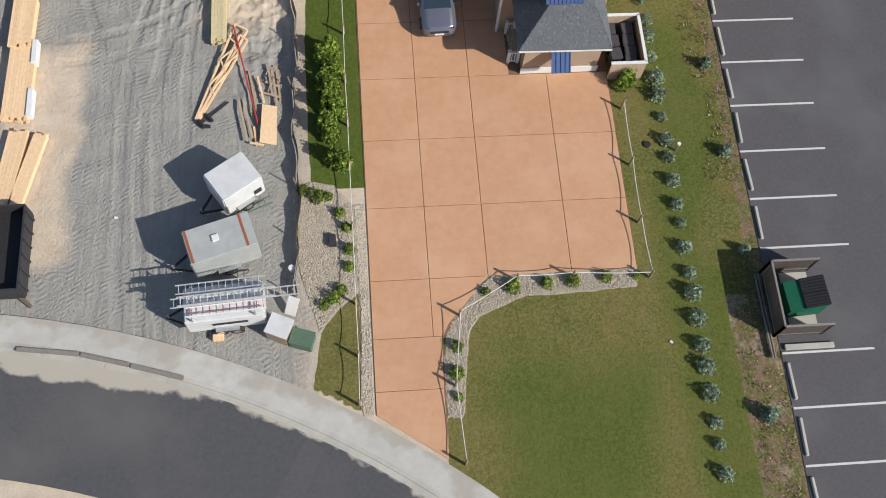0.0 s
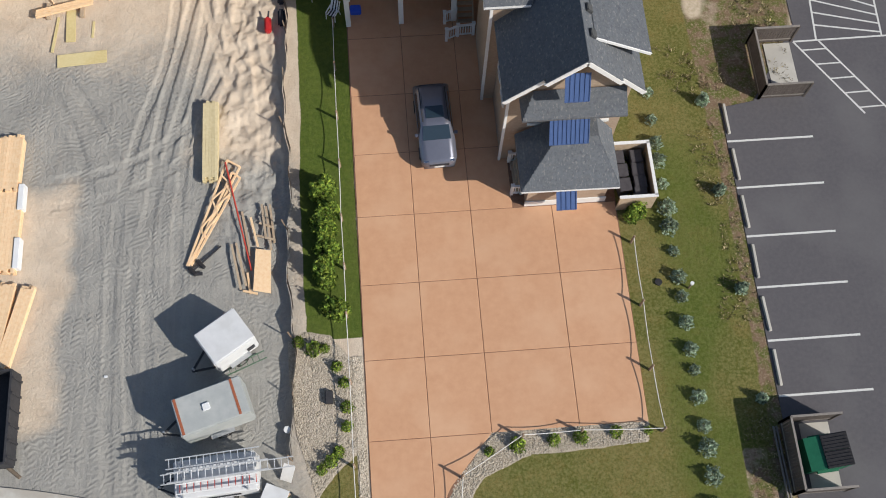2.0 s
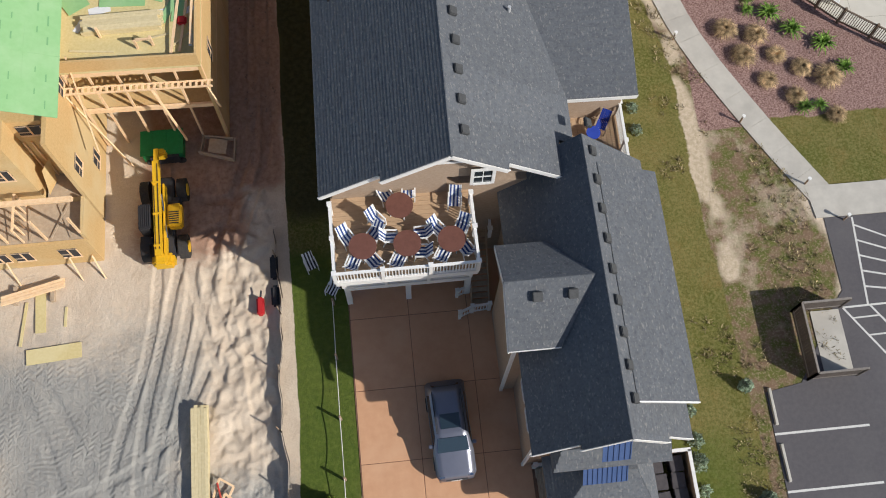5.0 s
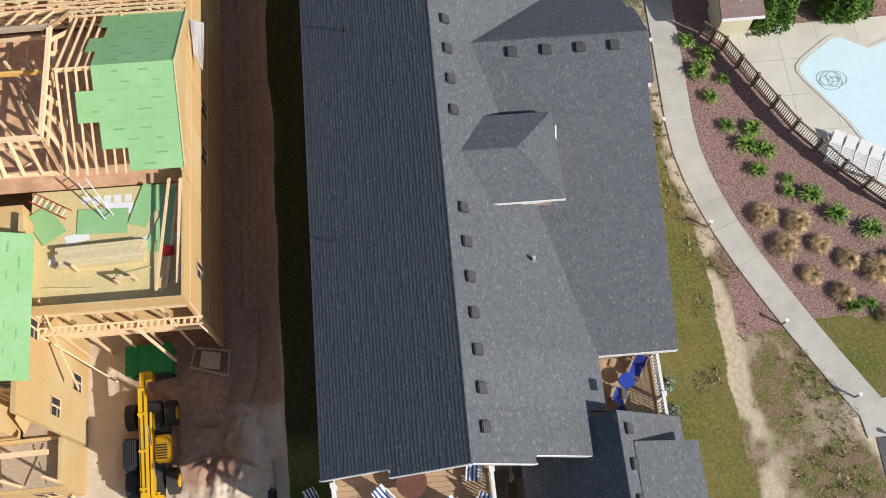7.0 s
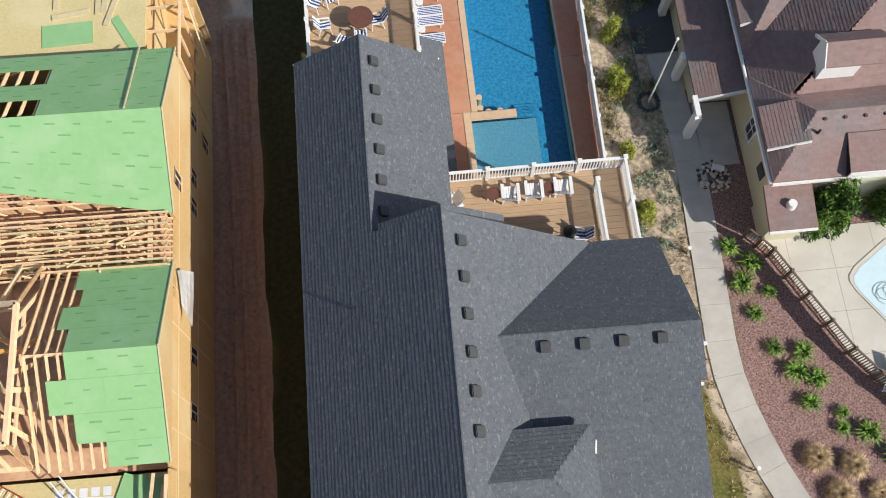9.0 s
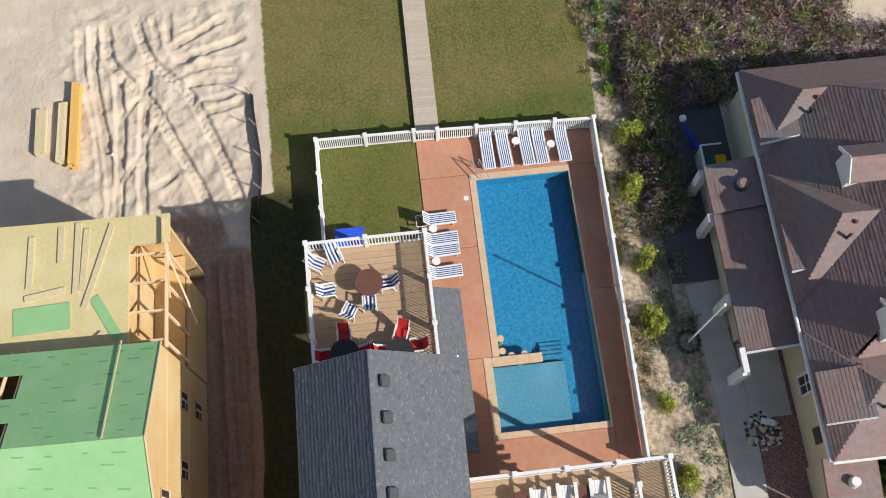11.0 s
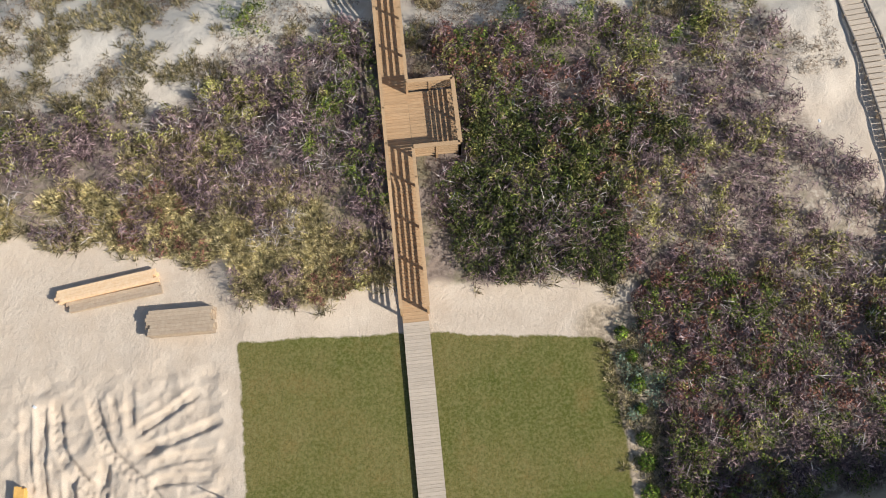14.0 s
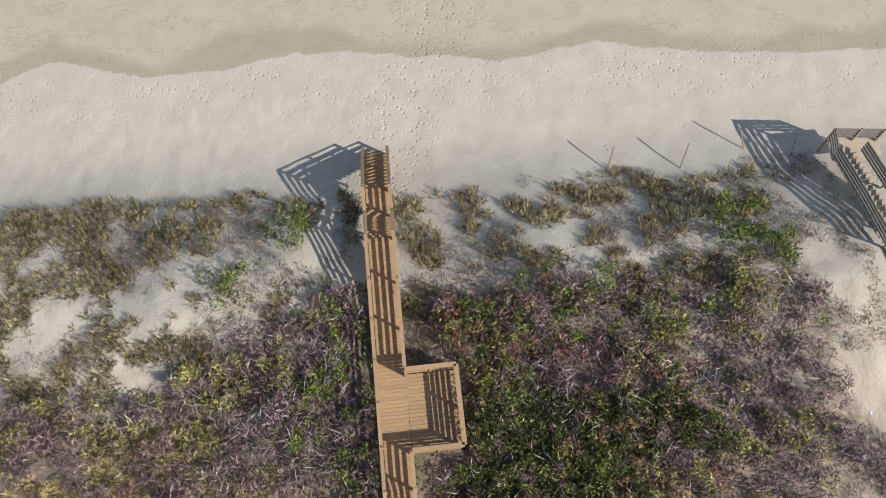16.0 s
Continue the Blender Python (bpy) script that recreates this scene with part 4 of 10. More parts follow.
drive_slab([(-1.2, 9.05), (2.0, 6.85), (2.0, 10.15), (-1.2, 10.15)])
drive_slab([(-1.2, 10.15), (2.0, 10.15), (2.12, 12.68), (-1.2, 12.68)])
drive_slab([(-1.2, 12.68), (1.67, 12.68), (1.67, 15.6), (-1.2, 15.6)])
drive_slab([(1.67, 12.68), (2.12, 12.68), (2.45, 13.3), (3.1, 13.95), (4.54, 15.6), (1.67, 15.6)])
for i in range(4):
    for j in range(2, 9):
        x0, x1, y0, y1 = DX[i], DX[i + 1], DY[j], DY[j + 1]
        if i == 2 and j >= 5:
            x1 = 6.7
        if i == 3 and j >= 5:
            continue
        drive_slab([(x0, y0), (x1, y0), (x1, y1), (x0, y1)])


# ---- houses ----
def roof_plane(parent, pts, material, name="roof", thick=0.22, course=0.0):
    """A roof surface laid in raised shingle courses. The first two corners are the lower edge."""
    P = [Vector(p) for p in pts]
    ob = part(name, slab(B(), P, thick), material, parent)
    if course:
        n = (P[1] - P[0]).cross(P[2] - P[0]).normalized()
        if n.z < 0:
            n = -n
        low0 = min(P, key=lambda p: p.z)
        along = Vector((0, 0, 1)).cross(n).normalized()
        uphat = n.cross(along)
        length = max((p - low0).dot(uphat) for p in P)
        poly = [((p - low0).dot(along), (p - low0).dot(uphat)) for p in P]
        bm = B()
        k = int(length / course)
        rng = random.Random(int(1000 * (abs(P[0].x) + abs(P[0].y))))
        for i in range(k + 1):
            h0, h1 = i * course, min((i + 1) * course, length - 0.01)
            hm = (h0 + h1) / 2
            xs = []
            for (ax, ay), (cx2, cy2) in zip(poly, poly[1:] + poly[:1]):
                if (ay - hm) * (cy2 - hm) < 0:
                    xs.append(ax + (cx2 - ax) * (hm - ay) / (cy2 - ay))
            if len(xs) < 2 or h1 <= h0:
                continue
            a, c = min(xs), max(xs)
            x = a
            while x < c - 0.02:
                w = min(rng.uniform(0.22, 0.55), c - x)
                lift = 0.012 + rng.uniform(0, 0.008)
                v = [bm.verts.new(low0 + along * px + uphat * py + n * pz) for px, py, pz in
                     ((x, h0, lift), (x + w, h0, lift), (x + w, h1, 0.006), (x, h1, 0.006), (x, h0, -0.01), (x + w, h0, -0.01))]
                bm.faces.new(v[:4])
                bm.faces.new((v[4], v[5], v[1], v[0]))
                x += w + 0.004
        sh = part("shingle", bm, material, ob)
        sh["kind"] = "stuff"
    return ob


def fascia(parent, pts, w=0.05, h=0.24, drop=0.2):
    for p, q in zip(pts, pts[1:]):
        part("fascia", beam(B(), (p[0], p[1], p[2] - drop), (q[0], q[1], q[2] - drop), w, h), WHITE, parent)


def wall(parent, x0, x1, y0, y1, z0, z1, material, name="wall"):
    return part(name, bx(x0, x1, y0, y1, z0, z1), material, parent)


def gable_wall(parent, a, b, zlow, zeave, apex, thick, material, normal):
    """An upright wall from a to b (plan) with a peak at apex (x, y, z)."""
    bm = B()
    nx_, ny_ = normal
    pts = [(a[0], a[1], zlow), (b[0], b[1], zlow), (b[0], b[1], zeave), apex, (a[0], a[1], zeave)]
    f = [bm.verts.new(p) for p in pts]
    r = [bm.verts.new((p[0] - nx_ * thick, p[1] - ny_ * thick, p[2])) for p in pts]
    bm.faces.new(f)
    bm.faces.new(r[::-1])
    for i in range(5):
        bm.faces.new((f[i], r[i], r[(i + 1) % 5], f[(i + 1) % 5]))
    bmesh.ops.recalc_face_normals(bm, faces=bm.faces[:])
    return part("wall", bm, material, parent)


def window(parent, centre, w, h, normal, name="window", trim=0.1):
    """A sash window with trim, two panes and muntins, standing on a wall."""
    n = Vector(normal).normalized()
    s = Vector((0, 0, 1)).cross(n).normalized()
    u = n.cross(s)
    c = Vector(centre)

    def bar(bm, a0, a1, b0, b1, d0, d1):
        v = []
        for d in (d0, d1):
            for a, b in ((a0, b0), (a1, b0), (a1, b1), (a0, b1)):
                v.append(bm.verts.new(c + s * a + u * b + n * d))
        for f in ((3, 2, 1, 0), (4, 5, 6, 7), (0, 1, 5, 4), (1, 2, 6, 5), (2, 3, 7, 6), (3, 0, 4, 7)):
            bm.faces.new([v[i] for i in f])

    bm = B()
    bar(bm, -w / 2, w / 2, -h / 2, h / 2, 0.005, 0.03)
    win = part(name, bm, GLASS_DARK, parent, "dark glass sash window")
    bm = B()
    bar(bm, -w / 2 - trim, -w / 2, -h / 2 - trim, h / 2 + trim, 0, 0.07)
    bar(bm, w / 2, w / 2 + trim, -h / 2 - trim, h / 2 + trim, 0, 0.07)
    bar(bm, -w / 2, w / 2, h / 2, h / 2 + trim, 0, 0.07)
    bar(bm, -w / 2, w / 2, -h / 2 - trim, -h / 2, 0, 0.09)
    bar(bm, -w / 2, w / 2, -0.03, 0.03, 0.03, 0.055)
    bar(bm, -0.02, 0.02, -h / 2, -0.03, 0.03, 0.05)
    bar(bm, -0.02, 0.02, 0.03, h / 2, 0.03, 0.05)
    part("frame", bm, WHITE, win)
    return win


def roof_vent(parent, x, y, z, slope, side):
    """A square box vent sitting on a slope that falls towards side (unit x, y)."""
    bm = bx(-0.2, 0.2, -0.2, 0.2, 0.0, 0.16, 0.03)
    ob = part("roof_vent", bm, VENT, parent)
    ang = math.atan(slope)
    d = Vector((side[0], side[1], 0))
    ax = Vector((0, 0, 1)).cross(d)
    ob.matrix_world = Matrix.Translation((x, y, z)) @ Matrix.Rotation(ang, 4, ax)
    return ob


POSTS_SET = set()


def railing(parent, p, q, z, height=1.0, post=True, material=None, gap=0.13, names=True, posts=2):
    """White balustrade from p to q in plan: top and bottom rail, balusters, newel posts."""
    material = material or WHITE
    p, q = Vector((*p, z)), Vector((*q, z))
    d = q - p
    rail = part("railing", beam(B(), p + Vector((0, 0, height)), q + Vector((0, 0, height)), 0.12, 0.07), material, parent)
    part("bottom_rail", beam(B(), p + Vector((0, 0, 0.12)), q + Vector((0, 0, 0.12)), 0.07, 0.07), material, rail)
    k = max(1, int(d.length / gap))
    for i in range(1, k):
        c = p + d * i / k
        part("baluster", beam(B(), c + Vector((0, 0, 0.15)), c + Vector((0, 0, height - 0.03)), 0.045, 0.045), material, rail)
    m = max(1, round(d.length / 2.0)) if posts else 0
    for i in range(m + 1 if posts else 0):
        c = p + d * i / m
        key = (round(c.x * 4), round(c.y * 4), round(z * 4))
        if key in POSTS_SET:
            continue
        POSTS_SET.add(key)
        pb = beam(B(), c, c + Vector((0, 0, height + 0.1)), 0.15, 0.15)
        box(pb, c.x - 0.1, c.x + 0.1, c.y - 0.1, c.y + 0.1, z + height + 0.1, z + height + 0.15)
        part("newel_post", pb, material, rail)
    return rail


def planks_deck(parent, x0, x1, y0, y1, z, material, along="x", width=0.28, name="plank"):
    """Deck boards laid side by side with narrow gaps."""
    if along == "x":
        k = max(1, int((y1 - y0) / width))
        w = (y1 - y0) / k
        for i in range(k):
            part(name, bx(x0, x1, y0 + i * w + 0.006, y0 + (i + 1) * w - 0.006, z - 0.04, z), material, parent)
    else:
        k = max(1, int((x1 - x0) / width))
        w = (x1 - x0) / k
        for i in range(k):
            part(name, bx(x0 + i * w + 0.006, x0 + (i + 1) * w - 0.006, y0, y1, z - 0.04, z), material, parent)


house = thing("beach_house", "three storey beach house with slate grey shingle roofs, tan siding", "house")
S = 0.70                       # main slope
RX, RZ = 4.02, 12.9            # main ridge
WX, EX = -1.3, 9.45            # eaves
Y0, Y1 = 39.95, 60.6           # main body, south and north gable
LIP = 0.3                      # the middle of each gable stands this far proud
WZ, EZ = RZ - S * (RX - WX), RZ - S * (EX - RX)
NX, NY1 = 1.49, 68.95          # lower north wing: ridge and end
NZ = RZ - S * (RX - NX)
NEX = 4.64
NEZ = NZ - S * (NEX - NX)
SEX = 8.75                     # the south gable's own east corner
C = 0.165


def zw(x):
    """Height of the main roof above x."""
    return RZ - S * abs(x - RX)


roof_plane(house, [(WX, Y0, WZ), (WX, Y1, WZ), (RX, Y1, RZ), (RX, Y0, RZ)], SHINGLE, "west_roof", course=C)
roof_plane(house, [(WX, Y1 + 0.005, WZ), (WX, NY1, WZ), (NX, NY1, NZ), (NX, Y1 + 0.005, NZ)], SHINGLE, "west_roof", course=C)
roof_plane(house, [(NEX, NY1, NEZ), (NEX, Y1 - 0.3, NEZ), (NX, Y1 - 0.3, NZ), (NX, NY1, NZ)], SHINGLE, "east_roof", course=C)
WR, WEX, WS = 56.2, 12.55, 43.8
vx = RX + 1.63
WZR = zw(vx)
ex2 = RX + (RZ - 8.75) / S
# main east slope, cut by the valleys of the wing
roof_plane(house, [(SEX, 41.6, zw(SEX)), (SEX, Y0, zw(SEX)), (RX, Y0, RZ), (RX, 41.6, RZ)], SHINGLE, "east_roof", course=C)
roof_plane(house, [(EX, WS, EZ), (EX, 41.605, EZ), (RX, 41.605, RZ), (RX, WS, RZ)], SHINGLE, "east_roof", course=C)
roof_plane(house, [(EX, WS + 0.005, EZ), (vx, WR, WZR), (RX, WR, RZ), (RX, WS + 0.005, RZ)], SHINGLE, "east_roof", course=C)
roof_plane(house, [(ex2, Y1 - 0.25, 8.75), (RX, Y1, RZ), (RX, WR + 0.005, RZ), (vx, WR + 0.005, WZR)], SHINGLE, "east_roof", course=C)
# wing: long shallow south slope, steep north slope, gable to the east
roof_plane(house, [(EX, WS - 0.05, EZ), (WEX, WS - 0.05, EZ), (WEX, WR, WZR), (vx, WR, WZR)], SHINGLE, "wing_roof", course=C)
roof_plane(house, [(WEX, 60.4, 8.75), (ex2 - 0.1, 60.4, 8.75), (vx, WR, WZR + 0.01), (WEX, WR, WZR + 0.01)], SHINGLE, "wing_roof", course=C)
# the proud middle parts of the gables
WG = (WZR - EZ) / (WR - WS)
WH = (WZR - 8.75) / (60.4 - WR)
for x0, x1 in ((1.28, RX), (6.35, RX)):
    roof_plane(house, [(x0, Y0 - LIP, zw(x0)), (x0, Y0 - 0.005, zw(x0)), (x1, Y0 - 0.005, RZ), (x1, Y0 - LIP, RZ)], SHINGLE, "gable_lip", course=C)
    roof_plane(house, [(x0 if x0 > 2 else 1.75, Y1 + 0.005, zw(x0 if x0 > 2 else 1.75)), (x0 if x0 > 2 else 1.75, Y1 + 0.25, zw(x0 if x0 > 2 else 1.75)), (x1, Y1 + 0.25, RZ), (x1, Y1 + 0.005, RZ)], SHINGLE, "gable_lip", course=C)
roof_plane(house, [(WEX + 0.005, 54.2, WZR - WG * 2.0), (WEX + 0.25, 54.2, WZR - WG * 2.0), (WEX + 0.25, WR, WZR), (WEX + 0.005, WR, WZR)], SHINGLE, "gable_lip", course=C)
roof_plane(house, [(WEX + 0.25, 58.35, WZR - WH * 2.15), (WEX + 0.005, 58.35, WZR - WH * 2.15), (WEX + 0.005, WR, WZR + 0.01), (WEX + 0.25, WR, WZR + 0.01)], SHINGLE, "gable_lip", course=C)
fascia(house, [(WX, Y0, WZ), (1.28, Y0, zw(1.28))])
fascia(house, [(1.28, Y0 - LIP, zw(1.28)), (RX, Y0 - LIP, RZ), (6.35, Y0 - LIP, zw(6.35))])
fascia(house, [(6.35, Y0, zw(6.35)), (SEX, Y0, zw(SEX))])
fascia(house, [(WEX, WS - 0.05, EZ), (WEX, WR, WZR), (WEX, 60.4, 8.75)])
fascia(house, [(WX, Y0, WZ), (WX, NY1, WZ)])
fascia(house, [(WX, NY1, WZ), (NX, NY1, NZ), (NEX, NY1, NEZ)])
fascia(house, [(EX, WS - 0.05, EZ), (WEX, WS - 0.05, EZ)])
part("gutter_end", bx(WEX, WEX + 0.12, 54.0, 54.1, WZR - WG * 2.2 - 0.12, WZR - WG * 2.2), WHITE, house)
# body walls
wall(house, WX + 0.45, RX, Y0 + 0.55, NY1 - 0.5, 0, WZ - 0.05, SIDING)
wall(house, RX + 0.01, SEX - 0.35, Y0 + 0.56, Y1 - 0.4, 0, 8.3, SIDING)
wall(house, SEX - 0.34, WEX - 0.45, WS + 0.35, 60.0, 0, 8.3, SIDING)
wall(house, RX + 0.01, NEX - 0.4, Y1 - 0.39, NY1 - 0.51, 0, NEZ - 0.1, SIDING)
gable_wall(house, (WX + 0.45, Y0 + 0.54), (SEX - 0.4, Y0 + 0.54), WZ - 0.1, WZ - 0.06, (RX, Y0 + 0.54, RZ - 0.3), 0.2, SIDING, (0, -1))
gable_wall(house, (NX + 0.05, Y1 - 0.1), (RX + 3.0, Y1 - 0.1), NEZ, NEZ + 0.4, (RX, Y1 - 0.1, RZ - 0.24), 0.15, SIDING, (0, 1))
gable_wall(house, (WX + 0.5, NY1 - 0.49), (NEX - 0.4, NY1 - 0.49), WZ - 0.3, WZ - 0.1, (NX, NY1 - 0.49, NZ - 0.3), 0.2, SIDING, (0, 1))
gable_wall(house, (WEX - 0.44, WS + 0.5), (WEX - 0.44, 60.0), 8.2, 8.4, (WEX - 0.44, WR, WZR - 0.3), 0.2, SIDING, (1, 0))
# white trim under the south gable
part("gable_trim", beam(B(), (1.6, Y0 + 0.3, 11.0), (6.0, Y0 + 0.3, 11.0), 0.06, 0.16), WHITE, house)
# ridge caps
for p, q in (((RX, Y0 - LIP, RZ + 0.02), (RX, Y1 + 0.25, RZ + 0.02)), ((NX, Y1, NZ + 0.02), (NX, NY1, NZ + 0.02)), ((vx, WR, WZR + 0.03), (WEX + 0.25, WR, WZR + 0.03))):
    part("ridge_cap", beam(B(), Vector(p) - Vector((0, 0, 0.012)), Vector(q) - Vector((0, 0, 0.012)), 0.03, 0.016), SHINGLE, house)
for i in range(15):
    if i not in (7, 8):
        roof_vent(house, RX + 0.58, 40.85 + i * 1.335, zw(RX + 0.58), S, (1, 0))
for i in range(6):
    roof_vent(house, NX + 0.46, 61.5 + i * 1.27, NZ - S * 0.46, S, (1, 0))
for i in range(4):
    roof_vent(house, 7.24 + i * 1.37, 55.7, WZR - 0.5 * WG, WG, (0, -1))
for x, y in ((-0.45, 48.95), (0.6, 57.95)):
    part("vent_pipe", cyl(B(), (x, y, zw(x) - 0.1), (x, y, zw(x) + 0.36), 0.06), BLACKISH, house)
part("vent_pipe", cyl(B(), (7.2, 47.25, zw(7.2) - 0.1), (7.2, 47.25, zw(7.2) + 0.35), 0.07), ALU, house)

# hipped dormer on the east slope
dz, dze = 12.4, 11.65
roof_plane(house, [(5.5, 49.3, dze), (8.58, 49.3, dze), (6.88, 51.2, dz), (4.5, 51.2, dz)], SHINGLE, "dormer_roof", course=C, thick=0.15)
roof_plane(house, [(8.45, 52.95, dze), (5.35, 52.95, dze), (4.5, 51.205, dz), (6.88, 51.205, dz)], SHINGLE, "dormer_roof", course=C, thick=0.15)
roof_plane(house, [(8.58, 49.3, dze), (8.46, 52.95, dze), (6.885, 51.2, dz)], SHINGLE, "dormer_roof", course=C, thick=0.15)
fascia(house, [(5.5, 49.27, dze), (8.58, 49.27, dze)], w=0.025, h=0.14, drop=0.09)
wall(house, 5.6, 8.2, 49.6, 52.6, 9.2, dze - 0.1, SIDING, "dormer_wall")
window(house, (7.4, 49.59, 11.15), 0.7, 0.5, (0, -1, 0))
part("downspout", beam(B(), (8.6, 52.4, dze - 0.1), (8.6, 52.0, dze - 0.5), 0.05, 0.05), WHITE, house)
# the main body stands a little askew to the wing and the drive
ASKEW = Matrix.Translation((RX, 60.5, 0)) @ Matrix.Rotation(radians(-1.06), 4, "Z") @ Matrix.Translation((-RX, -60.5, 0))
for ob in list(house.children):
    ob.matrix_basis = ASKEW @ ob.matrix_basis

# south-east wing
SX, SZ, SS = 9.2, 10.45, 1.02
SW, SE_, SY0, SY1 = 5.9, 12.3, 29.1, 41.3
szw, sze = SZ - SS * (SX - SW), SZ - SS * (SE_ - SX)
roof_plane(house, [(SW, SY0, szw), (SW, SY1, szw), (SX, SY1, SZ), (SX, SY0, SZ)], SHINGLE, "wing_roof", course=C)
roof_plane(house, [(SE_, SY1, sze), (SE_, SY0, sze), (SX, SY0, SZ), (SX, SY1, SZ)], SHINGLE, "wing_roof", course=C)
roof_plane(house, [(12.5, 40.2, 8.45), (12.5, 30.3, 8.45), (9.75, 30.3, SZ - SS * 0.55 + 0.06), (9.75, 40.2, SZ - SS * 0.55 + 0.06)], SHINGLE, "wing_roof", course=C, thick=0.15)
fascia(house, [(SW, SY0, szw), (7.6, SY0, SZ - SS * (SX - 7.6))])
fascia(house, [(7.6, SY0 - 0.22, SZ - SS * (SX - 7.6)), (SX, SY0 - 0.22, SZ), (11.0, SY0 - 0.22, SZ - SS * 1.8)])
fascia(house, [(11.0, SY0, SZ - SS * 1.8), (SE_, SY0, sze)])
for x0, x1 in ((7.6, SX), (11.0, SX)):
    roof_plane(house, [(x0, SY0 - 0.22, SZ - SS * abs(SX - x0)), (x0, SY0 - 0.005, SZ - SS * abs(SX - x0)), (SX, SY0 - 0.005, SZ), (SX, SY0 - 0.22, SZ)], SHINGLE, "gable_lip", course=C)
fascia(house, [(9.75, 30.3, SZ - SS * 0.55 + 0.06), (12.5, 30.3, 8.45)], h=0.14, drop=0.06)
wall(house, SW + 0.4, SE_ - 0.4, SY0 + 0.6, 40.2, 0, szw - 0.1, SIDING)
gable_wall(house, (SW + 0.4, SY0 + 0.59), (SE_ - 0.4, SY0 + 0.59), szw - 0.1, szw + 0.15, (SX, SY0 + 0.59, SZ - 0.35), 0.2, SIDING, (0, -1))
for i in range(10):
    roof_vent(house, SX + 0.35, 30.4 + i * 1.28, SZ - SS * 0.35, SS, (1, 0))
part("ridge_cap", beam(B(), (SX, SY0, SZ + 0.008), (SX, SY1, SZ + 0.008), 0.03, 0.016), SHINGLE, house)
# west-facing cross gable on the wing
mz, mze = 10.2, 8.75
roof_plane(house, [(5.3, 32.95, mze), (7.4, 32.95, mze), (9.0, 35.35, mz), (5.3, 35.35, mz)], SHINGLE, "cross_roof", course=C)
roof_plane(house, [(7.4, 37.4, mze), (5.3, 37.4, mze), (5.3, 35.355, mz), (9.0, 35.355, mz)], SHINGLE, "cross_roof", course=C)
fascia(house, [(5.3, 32.95, mze), (5.3, 35.35, mz), (5.3, 37.4, mze)])
fascia(house, [(5.3, 32.95, mze), (7.4, 32.95, mze)], h=0.14, drop=0.06)
wall(house, 5.72, 7.2, 33.3, 37.1, 0, mze - 0.1, SIDING)
gable_wall(house, (5.7, 37.1), (5.7, 33.3), mze - 0.1, mze, (5.7, 35.35, mz - 0.3), 0.2, SIDING, (-1, 0))
for x in (6.55, 7.95):
    roof_vent(house, x, 34.75, mz - 0.6 * 0.45, 0.6, (0, -1))

# one storey south tower with hipped roof, skirt roof above and blue awnings
tz, tze = 4.35, 2.95
roof_plane(house, [(6.82, 26.45, tze), (11.6, 26.4, tze), (10.6, 28.5, tz), (8.6, 28.5, tz)], SHINGLE, "tower_roof", course=C)
roof_plane(house, [(6.82, 29.55, tze), (6.82, 26.45, tze), (8.6, 28.5, tz), (8.6, 29.55, tz)], SHINGLE, "tower_roof", course=C)
roof_plane(house, [(11.6, 26.4, tze), (11.6, 29.55, tze), (10.6, 29.55, tz), (10.6, 28.5, tz)], SHINGLE, "tower_roof", course=C)
roof_plane(house, [(8.6, 28.505, tz), (10.6, 28.505, tz), (10.6, 29.6, tz + 0.05), (8.6, 29.6, tz + 0.05)], SHINGLE, "tower_roof", course=C)
wall(house, 7.35, 11.35, 27.0, 29.69, 0, tze - 0.1, SIDING)
part("trim_band", bx(7.28, 11.42, 26.93, 26.995, 0.02, 0.5), WHITE, house)
fascia(house, [(6.82, 26.43, tze), (11.6, 26.38, tze)], w=0.03, h=0.1, drop=0.1)
roof_plane(house, [(6.75, 28.45, 6.3), (11.6, 28.45, 6.3), (11.6, 29.62, 6.95), (7.35, 29.62, 6.95)], SHINGLE, "skirt_roof", course=C, thick=0.14)
roof_plane(house, [(6.745, 29.62, 6.3), (6.745, 28.45, 6.3), (7.345, 29.62, 6.95)], SHINGLE, "skirt_roof", course=C, thick=0.14)
part("band_trim", bx(7.36, 11.34, 29.6, 29.68, 3.6, 3.8), WHITE, house)


def awning(x0, x1, ytop, ztop, ybot, zbot):
    bm = slab(B(), [(x0, ybot, zbot), (x1, ybot, zbot), (x1, ytop, ztop), (x0, ytop, ztop)], 0.05)
    aw = part("awning", bm, AWNING, house, "blue ribbed metal awning")
    k = int((x1 - x0) / 0.2)
    for i in range(k + 1):
        x = x0 + (x1 - x0) * i / k
        part("awning_rib", beam(B(), (x, ybot, zbot + 0.025), (x, ytop, ztop + 0.025), 0.035, 0.04), AWNING, aw)
    return aw


awning(8.5, 9.6, 29.3, 8.8, 28.5, 7.7)
awning(8.15, 10.0, 28.95, 5.75, 28.0, 4.6)
awning(8.65, 9.62, 27.0, 2.4, 25.95, 1.55)
window(house, (8.0, SY0 + 0.57, 5.5), 0.8, 1.2, (0, -1, 0))
window(house, (11.0, SY0 + 0.57, 5.5), 0.8, 1.2, (0, -1, 0))
for y in (31.0, 32.3):
    window(house, (SW + 0.39, y, 4.8), 0.9, 1.4, (-1, 0, 0))
window(house, (5.1, 40.25, 9.45), 0.75, 1.15, (0, -1, 0), trim=0.14)
part("corner_board", bx(5.62, 5.76, 33.2, 33.34, 0.03, 8.6), WHITE, house)
